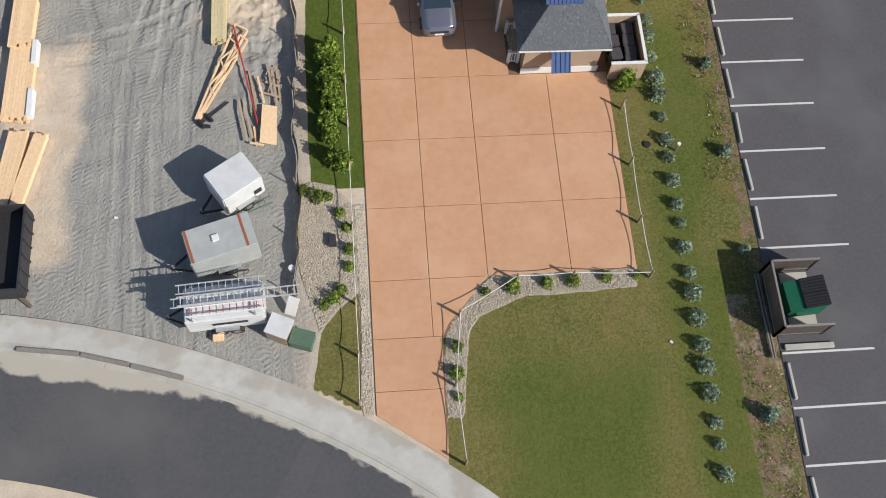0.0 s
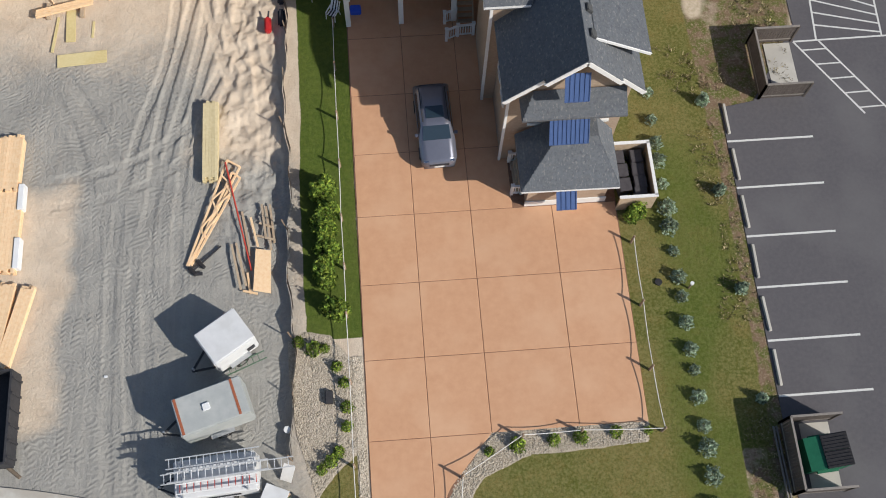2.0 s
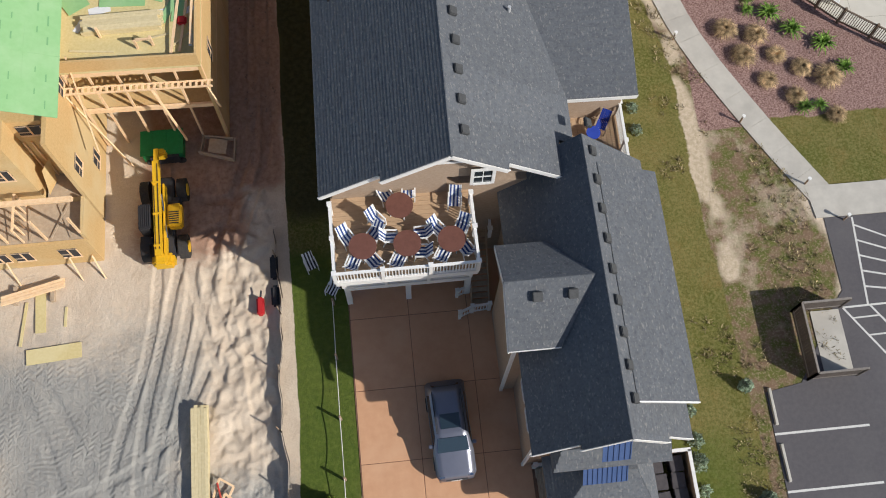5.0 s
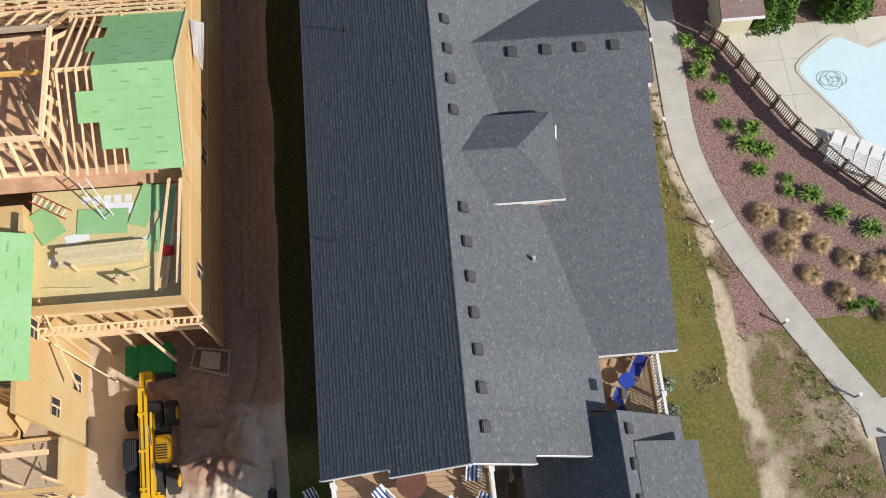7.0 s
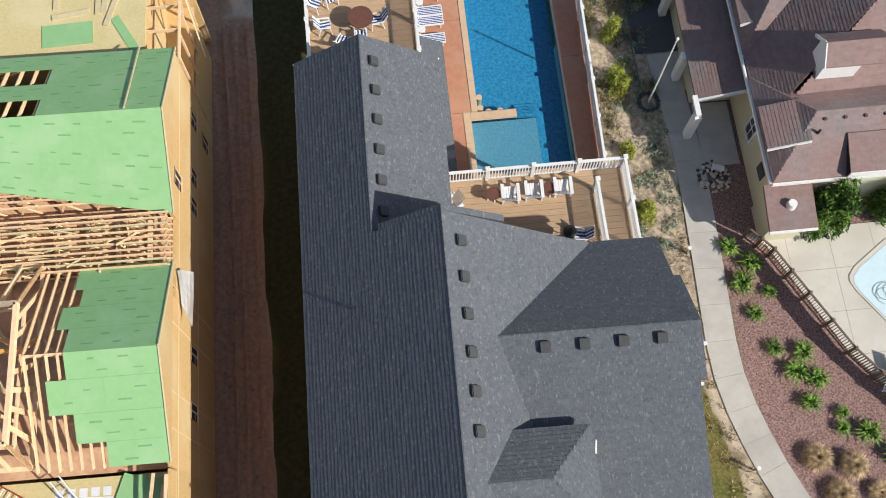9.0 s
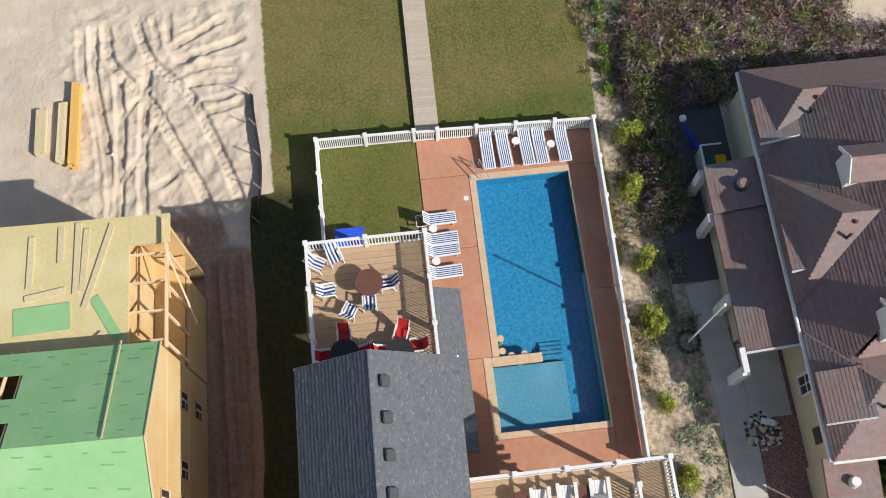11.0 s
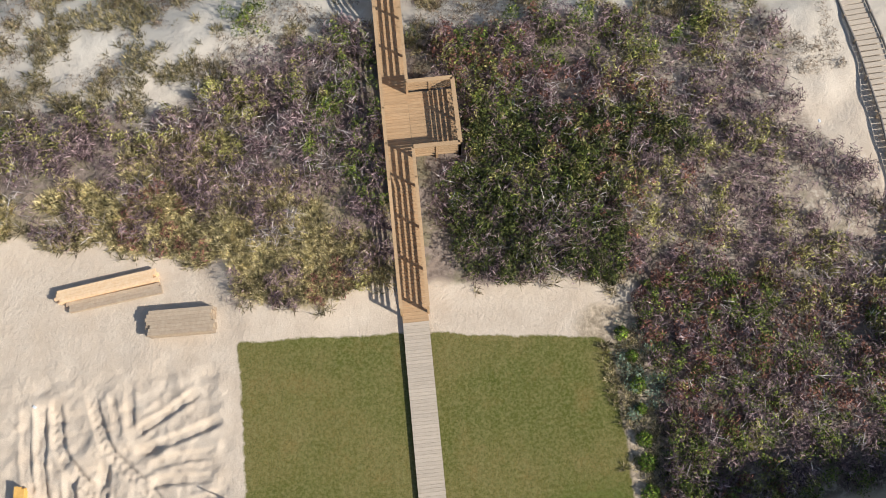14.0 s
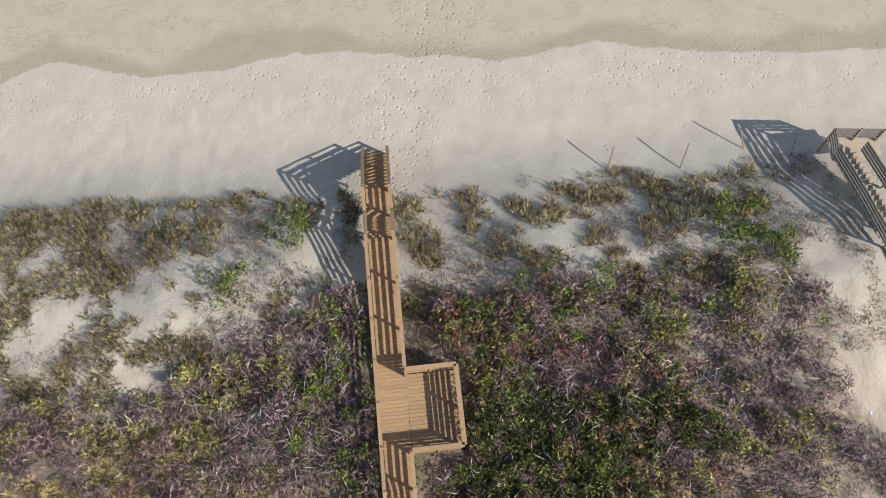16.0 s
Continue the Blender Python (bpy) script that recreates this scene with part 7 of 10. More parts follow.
for x in (-17.4, -15.6):
    part("block", bx(x, x + 0.2, 39.7, 40.6, 0.02, 0.28), LUMBER_OLD, bench_pile)


# telehandler
def telehandler():
    t = thing("telehandler", "yellow telehandler with long boom parked on the sand", "telehandler")
    part("chassis", bx(-0.6, 0.6, -2.6, 2.3, 0.7, 1.2, 0.08), PANTS, t)
    part("side_frame", bx(-0.34, -0.22, -2.7, 1.6, 1.2, 1.9, 0.03), YELLOW, t)
    part("side_frame", bx(0.14, 0.26, -2.7, 1.6, 1.2, 1.9, 0.03), YELLOW, t)
    cover = part("engine_cover", bx(0.3, 1.1, -0.9, 0.45, 1.05, 1.7, 0.1), YELLOW, t, "yellow engine cover with dark grille")
    for i in range(6):
        part("grille_bar", bx(0.42, 0.95, -0.75 + i * 0.13, -0.69 + i * 0.13, 1.702, 1.72), PANTS, cover)
    part("fuel_tank", bx(0.5, 1.0, 0.5, 1.0, 0.8, 1.3, 0.08), PANTS, t)
    part("counterweight", bx(-0.6, 0.6, -3.0, -2.3, 0.7, 1.5, 0.15), YELLOW, t)
    part("tail_plate", bx(-0.35, 0.3, -3.1, -2.5, 1.5, 2.0, 0.1), YELLOW, t)
    boom = part("boom", beam(B(), (-0.05, -2.7, 2.1), (-0.05, 2.7, 2.35), 0.34, 0.42), YELLOW, t)
    part("hose", beam(B(), (0.05, -2.4, 2.34), (0.05, 2.5, 2.58), 0.04, 0.03), BLACKISH, boom)
    part("hose", beam(B(), (-0.15, -2.4, 2.34), (-0.15, 1.2, 2.52), 0.03, 0.03), BLACKISH, boom)
    for y in (-2.2, -0.4, 1.4):
        part("collar", bx(-0.25, 0.15, y - 0.06, y + 0.06, 2.0 + 0.047 * (y + 2.7), 2.36 + 0.047 * (y + 2.7)), YELLOW, boom)
    part("boom_inner", beam(B(), (-0.05, 2.6, 2.34), (-0.05, 3.5, 2.2), 0.24, 0.28), YELLOW, t)
    part("boom_head", bx(-0.2, 0.4, 3.2, 3.6, 1.5, 2.2, 0.08), YELLOW, t)
    part("lift_ram", cyl(B(), (0.28, -1.5, 1.5), (0.12, 0.9, 2.05), 0.07, seg=10), CHROME, t)
    cab = part("cab", bx(-1.08, -0.4, -1.2, 0.3, 1.05, 2.35, 0.1), BLACKISH, t, "dark framed operator cab")
    part("cab_glass", bx(-1.0, -0.46, 0.302, 0.32, 1.4, 2.2), CAR_GLASS, cab)
    for i in range(6):
        part("roof_bar", bx(-1.02 + i * 0.11, -0.98 + i * 0.11, -1.05, 0.2, 2.352, 2.4), PANTS, cab)
    part("seat", bx(-0.95, -0.55, -1.75, -1.3, 1.1, 1.5, 0.08), PANTS, cab)
    part("mudguard", bx(-1.2, -0.7, -2.3, -1.2, 1.33, 1.4, 0.03), BLACKISH, t)
    part("carriage", bx(-0.7, 0.9, 3.55, 3.75, 0.3, 1.1, 0.03), PANTS, t)
    for s in (-0.45, 0.6):
        part("fork", bx(s - 0.07, s + 0.07, 3.75, 4.9, 0.3, 0.36), PANTS, t)
    for x in (-1.0, 1.0):
        for y in (-1.75, 1.65):
            wl = part("wheel", cyl(B(), (x - 0.24, y, 0.66), (x + 0.24, y, 0.66), 0.66, seg=28), TYRE, t)
            part("rim", cyl(B(), (x + (0.2 if x > 0 else -0.28), y, 0.66), (x + (0.28 if x > 0 else -0.2), y, 0.66), 0.34, seg=20), YELLOW, wl)
    t.matrix_world = pose(-9.95, 43.35, 0.0, 0, 0, 1) @ Matrix.Scale(0.9, 4)
    return t


telehandler()
bin_ = thing("site_bin", "green steel bin on the sand beside the telehandler", "bin")
part("body", bx(-11.05, -9.0, 46.75, 48.05, 0.25, 1.0, 0.03), GREEN_BIN, bin_)
for x in (-10.55, -9.85, -9.2):
    part("rib", bx(x, x + 0.06, 46.7, 48.1, 1.046, 1.07), GREEN_BIN, bin_)
part("rim", bx(-11.1, -8.95, 46.7, 48.1, 1.002, 1.045), GREEN_BIN, bin_)
for x in (-10.7, -9.2):
    part("wheel", cyl(B(), (x, 46.66, 0.25), (x, 46.74, 0.25), 0.25, seg=14), TYRE, bin_)
tarp = thing("crate_frame", "broken wooden crate frame on dark earth", "crate")
for a, c in (((-8.3, 47.0), (-6.5, 46.4)), ((-8.1, 47.9), (-6.5, 47.6)), ((-8.2, 47.0), (-8.0, 47.9)), ((-6.5, 46.4), (-6.4, 47.6))):
    part("board", beam(B(), (*a, 0.35), (*c, 0.35), 0.07, 0.3), LUMBER_OLD, tarp)
part("board", slab(B(), [(-7.8, 46.9, 0.55), (-6.9, 46.7, 0.5), (-6.8, 47.5, 0.5), (-7.7, 47.7, 0.5)], 0.03), LUMBER_OLD, tarp)
rc = thing("red_fuel_can", "red plastic can lying beside the silt fence", "can")
part("body", bx(-5.65, -5.3, 38.0, 38.9, 0.02, 0.45, 0.08), RED, rc)
part("nozzle", cyl(B(), (-5.45, 38.9, 0.35), (-5.4, 39.2, 0.45), 0.05), PANTS, rc)
for y, ln in ((38.4, 1.1), (39.8, 1.3)):
    tagged(part("black_tarp", bx(-4.95, -4.55, y, y + ln, 0.02, 0.25, 0.1), PANTS), "crumpled black tarp beside the silt fence", "tarp", "tarps")

# silt fence on stakes along the boundary
silt = thing("silt_fence", "sagging brown silt fence on wooden stakes", "fence")
prev = None
for i in range(39):
    y = 15.0 + i * 0.72
    x = -4.62 + 0.12 * math.sin(y * 0.7) + 0.08 * math.sin(y * 2.3)
    if i % 4 == 0:
        part("stake", beam(B(), (x, y, 0), (x - 0.15 * math.sin(y), y + 0.1, 1.05), 0.05, 0.05), POST_WOOD, silt)
    if prev:
        bm = B()
        v = [bm.verts.new(p) for p in ((prev[0], prev[1], 0.02), (x, y, 0.02), (x + 0.1, y, 0.62 + 0.12 * math.sin(y * 3)), (prev[0] + 0.1, prev[1], 0.62 + 0.12 * math.sin(prev[1] * 3)))]
        bm.faces.new(v)
        bmesh.ops.solidify(bm, geom=bm.faces[:], thickness=0.012)
        part("fabric", bm, SILT, silt)
    prev = (x, y)
silt2 = thing("silt_fence", "low black silt fence at the edge of the lawn", "fence")
prev = None
for i in range(13):
    y = 78.6 + i * 0.58
    x = -3.4 + 0.12 * math.sin((y - 80) * 0.9) - 0.7 * smooth(85.5, 87.6, y)
    if i % 3 == 0:
        part("stake", beam(B(), (x, y, 0), (x - 0.25, y, 0.95), 0.04, 0.04), POST_WOOD, silt2)
    if prev:
        bm = B()
        v = [bm.verts.new(p) for p in ((prev[0], prev[1], 0.0), (x, y, 0.0), (x - 0.1, y, 0.34), (prev[0] - 0.1, prev[1], 0.34))]
        bm.faces.new(v)
        bmesh.ops.solidify(bm, geom=bm.faces[:], thickness=0.012)
        part("fabric", bm, PANTS, silt2)
    prev = (x, y)


# trailers
def box_trailer(name, length, width, height, roofm, sidem, label, m, marks=True):
    t = thing(name, label, "trailer")
    body = bx(-length / 2, length / 2, -width / 2, width / 2, 0.45, height, 0.06)
    part("body", body, sidem, t)
    part("roof", bx(-length / 2 + 0.05, length / 2 - 0.05, -width / 2 + 0.05, width / 2 - 0.05, height, height + 0.03, 0.01), roofm, t)
    for s in (-1, 1):
        for x in (-0.35, 0.4) if length > 3.2 else (0.0,):
            wl = part("wheel", cyl(B(), (x, s * (width / 2 - 0.02), 0.33), (x, s * (width / 2 + 0.17), 0.33), 0.33, seg=18), TYRE, t)
            part("rim", cyl(B(), (x, s * (width / 2 + 0.15), 0.33), (x, s * (width / 2 + 0.18), 0.33), 0.18, seg=14), CHROME, wl)
        part("fender", bx(-0.55, 0.55, s * (width / 2 + 0.1) - 0.12, s * (width / 2 + 0.1) + 0.12, 0.7, 0.76), STEEL, t)
    part("tongue", beam(B(), (-length / 2, -0.5, 0.45), (-length / 2 - 1.0, 0, 0.45), 0.09, 0.09), PANTS, t)
    part("tongue", beam(B(), (-length / 2, 0.5, 0.45), (-length / 2 - 1.0, 0, 0.45), 0.09, 0.09), PANTS, t)
    part("jack", cyl(B(), (-length / 2 - 0.9, 0, 0.02), (-length / 2 - 0.9, 0, 0.8), 0.05), STEEL, t)
    t.matrix_world = m
    return t


t1 = box_trailer("cargo_trailer", 2.2, 1.8, 2.0, TRAILER_WHITE, TRAILER_WHITE, "small white enclosed cargo trailer parked on the gravel", pose(-7.5, 20.6, 0, 0, 0, 34))
part("door_hinge", bx(0.5, 0.9, -0.96, -0.91, 0.9, 1.2), PANTS, t1)
t2 = box_trailer("cargo_trailer", 3.2, 1.8, 2.2, TRAILER_GREY, TRAILER_GREY, "grey cargo trailer with rust streaked roof seams", pose(-8.05, 17.35, 0, 0, 0, 17))
for x in (-1.5, 1.1):
    part("roof_seam", bx(x, x + 0.12, -0.85, 0.85, 2.232, 2.245), RUST, t2)
part("roof_hatch", bx(-0.35, 0.0, -0.15, 0.2, 2.232, 2.32, 0.03), WRAP, t2)
t3 = box_trailer("work_trailer", 3.6, 1.7, 1.8, TRAILER_WHITE, TRAILER_WHITE, "white work trailer with ladders on its roof rack", pose(-7.9, 14.35, 0, 0, 0, 4))
for x in (-1.4, 1.4):
    part("rack_bar", bx(x - 0.03, x + 0.03, -0.85, 0.85, 2.0, 2.06), STEEL, t3)
    for s in (-0.8, 0.8):
        part("rack_leg", bx(x - 0.03, x + 0.03, s - 0.03, s + 0.03, 1.8, 2.0), STEEL, t3)
part("sign_stripe", bx(-0.6, 1.0, -0.905, -0.868, 1.2, 1.35), PANTS, t3)
ladder("ladder", -10.0, 14.9, 2.12, 4.1, 4, 0, label="aluminium extension ladder lying on the trailer rack")
ladder("ladder", -10.2, 14.25, 2.12, 5.8, 4, 0, label="aluminium extension ladder lying on the trailer rack")
ladder("ladder", -9.9, 14.3, 2.22, 4.4, 4, 0, label="aluminium extension ladder lying on the trailer rack")
ladder("ladder", -9.5, 13.8, 2.12, 3.6, 4, 0, material=RED_STEEL, rails=WHITE, label="red fibreglass ladder lying on the trailer rack")
tagged(part("wood_block", bx(-8.6, -8.1, 13.0, 13.3, 0.02, 0.3, 0.02), LUMBER), "small wooden block on the gravel", "block")


def cover_box(name, w, d, h, sidem, topm, label, m):
    b = thing(name, label, "box")
    part("body", bx(-w / 2, w / 2, -d / 2, d / 2, 0.0, h, 0.02), sidem, b)
    part("lid", bx(-w / 2 - 0.03, w / 2 + 0.03, -d / 2 - 0.03, d / 2 + 0.03, h + 0.002, h + 0.06, 0.015), topm, b)
    b.matrix_world = m
    return b


cover_box("storage_shed", 1.05, 0.95, 1.15, SIDING, TRAILER_WHITE, "small wooden storage box with white top", pose(-5.45, 13.25, 0, 0, 0, -24))
cover_box("transformer_box", 1.05, 0.75, 0.75, GREEN_BOX, GREEN_BOX, "green metal utility box on the ground", pose(-4.45, 12.75, 0, 0, 0, -18))
tagged(part("leaning_board", slab(B(), [(-5.3, 14.2, 0.1), (-4.8, 14.0, 0.1), (-4.5, 14.6, 0.9), (-5.0, 14.8, 0.9)], 0.05), WHITE), "white board leaning beside the storage box", "board")
tagged(part("utility_box", bx(-3.1, -2.75, 17.5, 18.1, 0.03, 0.28, 0.02), PANTS), "small black utility box in the pebble bed", "box")
tagged(part("bucket", cyl(B(), (-4.9, 16.4, 0), (-4.9, 16.4, 0.35), 0.13, 0.16, 14), WHITE), "white plastic bucket on the sand", "bucket")
rod = thing("roll_off_dumpster", "dark steel roll-off container with debris inside", "dumpster")
for a in ((-18.9, -17.3, 19.85, 19.95), (-18.9, -17.3, 15.6, 15.7), (-18.95, -18.85, 15.7, 19.85), (-17.35, -17.25, 15.7, 19.85)):
    part("side", bx(*a, 0.15, 1.3), PANTS, rod)
part("floor", bx(-18.84, -17.36, 15.71, 19.84, 0.15, 0.6), BLACKISH, rod)
for i in range(6):
    part("rib", bx(-17.24, -17.17, 15.9 + i * 0.72, 16.0 + i * 0.72, 0.2, 1.3), PANTS, rod)


# parked car
def suv():
    c = thing("parked_car", "grey blue estate car parked on the driveway", "car")
    L, W = 4.75, 1.86
    prof = [(-2.37, 0.35), (-2.35, 0.95), (-2.2, 1.05), (-1.95, 1.55), (-1.6, 1.64), (0.2, 1.62), (0.5, 1.55), (1.15, 1.08), (2.1, 0.92), (2.33, 0.75), (2.37, 0.35)]
    bm = B()
    rings = []
    for k, (yy, zz) in enumerate(prof):
        half = W / 2 * (1 if zz < 1.1 else 0.80)
        if abs(yy) > 2.2:
            half *= 0.86
        rings.append([bm.verts.new((-half, -yy, zz)), bm.verts.new((-half * 0.55, -yy * 1.01, zz + 0.03)), bm.verts.new((half * 0.55, -yy * 1.01, zz + 0.03)), bm.verts.new((half, -yy, zz)),
                      bm.verts.new((W / 2 * (0.86 if abs(yy) > 2.2 else 1.0), -yy, min(zz, 1.0))), bm.verts.new((W / 2 * (0.86 if abs(yy) > 2.2 else 1.0) * 0.95, -yy, 0.3)),
                      bm.verts.new((-W / 2 * (0.86 if abs(yy) > 2.2 else 1.0) * 0.95, -yy, 0.3)), bm.verts.new((-W / 2 * (0.86 if abs(yy) > 2.2 else 1.0), -yy, min(zz, 1.0)))])
    for a, b in zip(rings, rings[1:]):
        for i in range(8):
            bm.faces.new((a[i], a[(i + 1) % 8], b[(i + 1) % 8], b[i]))
    bm.faces.new(rings[0])
    bm.faces.new(rings[-1][::-1])
    bmesh.ops.remove_doubles(bm, verts=bm.verts[:], dist=0.004)
    bmesh.ops.recalc_face_normals(bm, faces=bm.faces[:])
    bmesh.ops.bevel(bm, geom=[e for e in bm.edges if e.calc_length() > 0.3], offset=0.03, segments=2, affect="EDGES")
    body = part("body", bm, CAR_PAINT, c)
    for p in body.data.polygons:
        p.use_smooth = True
    part("windscreen", slab(B(), [(-0.72, -1.12, 1.15), (0.72, -1.12, 1.15), (0.66, -0.52, 1.6), (-0.66, -0.52, 1.6)], 0.02), CAR_GLASS, c)
    part("rear_window", slab(B(), [(-0.66, 2.16, 1.18), (0.66, 2.16, 1.18), (0.62, 1.96, 1.6), (-0.62, 1.96, 1.6)], 0.02), CAR_GLASS, c)
    part("sunroof", slab(B(), [(-0.45, -0.1, 1.69), (0.45, -0.1, 1.69), (0.45, 0.6, 1.7), (-0.45, 0.6, 1.7)], 0.015), CAR_GLASS, c)
    for s in (-1, 1):
        part("side_window", slab(B(), [(s * 0.90, -0.9, 1.1), (s * 0.90, 1.7, 1.1), (s * 0.79, 1.6, 1.5), (s * 0.79, -0.4, 1.52)], 0.02), CAR_GLASS, c)
        part("roof_rail", beam(B(), (s * 0.66, -0.3, 1.72), (s * 0.66, 1.7, 1.74), 0.05, 0.05), PANTS, c)
        part("mirror", bx(s * 1.0 - 0.1, s * 1.0 + 0.1, -0.85, -0.68, 1.05, 1.2, 0.03), CAR_PAINT, c)
        part("headlight", bx(s * 0.65 - 0.16, s * 0.65 + 0.16, -2.28, -2.0, 0.72, 0.88, 0.04), CHROME, c)
        for y in (-1.45, 1.4):
            wl = part("wheel", cyl(B(), (s * 0.78, y, 0.34), (s * 0.95, y, 0.34), 0.34, seg=22), TYRE, c)
            part("rim", cyl(B(), (s * 0.94, y, 0.34), (s * 0.96, y, 0.34), 0.22, seg=18), CHROME, wl)
    part("number_plate", bx(-0.25, 0.25, -2.4, -2.37, 0.45, 0.57), WHITE, c)
    part("grille", bx(-0.5, 0.5, -2.39, -2.36, 0.6, 0.75), PANTS, c)
    c.matrix_world = pose(3.06, 31.5, 0.032, 0, 0, 2) @ Matrix.Diagonal((1.0, 0.96, 1.0, 1.0))
    return c


suv()

axle = thing("axle", "dark rusty trailer axle lying on the gravel", "axle")
part("bar", beam(B(), (-9.45, 24.5, 0.12), (-8.0, 25.8, 0.12), 0.07, 0.07), PANTS, axle)
for p in ((-9.35, 24.6), (-8.95, 24.95)):
    part("hub", cyl(B(), (p[0] - 0.2, p[1] + 0.15, 0.14), (p[0] + 0.15, p[1] - 0.25, 0.14), 0.1, seg=12), BLACKISH, axle)
part("bracket", bx(-9.3, -8.9, 24.35, 24.5, 0.02, 0.14), PANTS, axle)
ladder("ladder", -7.7, 19.35, 0.25, 2.0, 20, 6, width=0.36, material=GREEN_BOX, label="green fibreglass ladder leaning on the small trailer")
rl = random.Random(17)
for x, y in ((24.9, 99.7), (-11.9, 90.5), (-13.4, 19.6), (-10.6, 83.0), (13.05, 11.75), (-7.3, 99.5), (17.1, 86.4)):
    z = float(ground_height(x, y))
    li = part("litter", bx(-0.09, 0.09, -0.06, 0.06, 0, 0.06, 0.02), WRAP)
    tagged(li, "small white scrap of litter on the ground", "litter", "litter")
    li.matrix_world = pose(x, y, z + (0.75 if y > 92 and x > -5 else 0.0), 0, 0, rl.uniform(0, 180))


# ---- neighbouring house ----
nb = thing("neighbour_house", "cream sided house with brown shingle hip roofs", "house")
NW, NE, ME = 19.85, 33.0, 3.6
wall(nb, NW + 0.3, NE, 64.2, 82.0, 0, ME - 0.1, CREAM)
MR, MZ = 25.6, 7.3
roof_plane(nb, [(NW + 0.03, 66.9, ME - 0.06), (NW + 0.03, 82.0, ME - 0.06), (MR, 78.4, MZ), (MR, 71.6, MZ)], SHINGLE_BROWN, "roof", course=C)
roof_plane(nb, [(NE, 82.0, ME - 0.6), (NE, 66.9, ME - 0.6), (MR, 71.6, MZ), (MR, 78.4, MZ)], SHINGLE_BROWN, "roof")
roof_plane(nb, [(NE, 66.89, ME - 0.6), (NW + 0.4, 66.89, ME - 0.1), (MR, 71.59, MZ)][::-1], SHINGLE_BROWN, "roof", course=C)
roof_plane(nb, [(NE, 82.01, ME - 0.6), (NW + 0.4, 82.01, ME - 0.1), (MR, 78.42, MZ)], SHINGLE_BROWN, "roof")
for ya, yb, xr, zr in ((64.05, 69.5, 22.0, 5.05), (70.8, 77.0, 21.8, 5.9), (77.8, 82.3, 21.7, 5.5)):
    ym = (ya + yb) / 2
    roof_plane(nb, [(NW, ya, ME), (29.0, ya, ME), (29.0, ym, zr), (xr, ym, zr)], SHINGLE_BROWN, "hip_roof", course=C)
    roof_plane(nb, [(29.0, yb, ME), (NW, yb, ME), (xr, ym + 0.005, zr), (29.0, ym + 0.005, zr)], SHINGLE_BROWN, "hip_roof", course=C)
    roof_plane(nb, [(NW - 0.005, yb, ME), (NW - 0.005, ya, ME), (xr - 0.005, ym, zr)], SHINGLE_BROWN, "hip_roof", course=C)
    # small shed roof on the west hip, white trim along its south side
    yb0, yb1, xb = (ym - 1.25, ym + 0.9, NW - 0.1) if ya < 65 else (ym - 1.75, ym + 0.45, NW)
    roof_plane(nb, [(xb, yb1, ME + 0.52), (xb, yb0, ME + 0.52), (xb + 1.9, yb0, ME + 1.1), (xb + 1.9, yb1, ME + 1.1)], SHINGLE_BROWN, "bay_roof", course=C, thick=0.12)
    part("bay_fascia", beam(B(), (xb, yb0 - 0.03, ME + 0.4), (xb + 1.9, yb0 - 0.03, ME + 0.98), 0.05, 0.2), WHITE, nb)
    part("bay_wall", bx(xb + 0.2, xb + 1.8, yb0 + 0.15, yb1 - 0.15, ME - 0.09, ME + 0.45), CREAM, nb)
    for k in range(5):
        part("ridge_vent", bx(22.3 + k * 0.95, 22.43 + k * 0.95, ym - 0.42, ym - 0.3, zr - 0.3, zr - 0.1), BROWN_TABLE, nb)
    part("vent_pipe", cyl(B(), (22.0, ym - 0.9, zr - 0.8), (22.0, ym - 0.9, zr - 0.15), 0.06), BLACKISH, nb)
    part("gutter", bx(NW - 0.12, NW - 0.01, ya, yb + (0 if ya > 77 else 69.5 + 1.29 - yb if ya < 65 else 0.79), ME - 0.26, ME - 0.08), WHITE, nb)
    part("gutter", bx(NW, 26, ya - 0.11, ya - 0.01, ME - 0.26, ME - 0.08), WHITE, nb)
# shallower roof lapping over the south slope, with a flashed step at its west end
roof_plane(nb, [(23.3, 63.98, ME + 0.5), (29.0, 63.98, ME + 0.5), (29.0, 65.75, ME + 1.0), (23.38, 65.75, ME + 1.0)], SHINGLE_BROWN, "lap_roof", course=C, thick=0.08)
part("step_wall", slab(B(), [(23.3, 64.02, ME - 0.02), (23.3, 64.02, ME + 0.49), (23.38, 65.7, ME + 0.97)], 0.04), VENT, nb)
part("lap_fascia", beam(B(), (23.3, 63.96, ME + 0.25), (29.0, 63.96, ME + 0.25), 0.04, 0.46), WHITE, nb)
for y in (69.1, 75.9):
    wall(nb, 22.4, 24.2, y - 0.6, y + 0.6, 4.8, 6.55, WHITE, "dormer_wall")
    roof_plane(nb, [(22.2, y - 0.85, 6.35), (25.2, y - 0.85, 6.35), (25.2, y, 7.1), (22.2, y, 7.1)], SHINGLE_BROWN, "dormer_roof", thick=0.1, course=C)
    roof_plane(nb, [(25.2, y + 0.85, 6.35), (22.2, y + 0.85, 6.35), (22.2, y + 0.004, 7.1), (25.2, y + 0.004, 7.1)], SHINGLE_BROWN, "dormer_roof", thick=0.1, course=C)
    fascia(nb, [(22.2, y - 0.85, 6.35), (22.2, y, 7.1), (22.2, y + 0.85, 6.35)], h=0.16, drop=0.06)
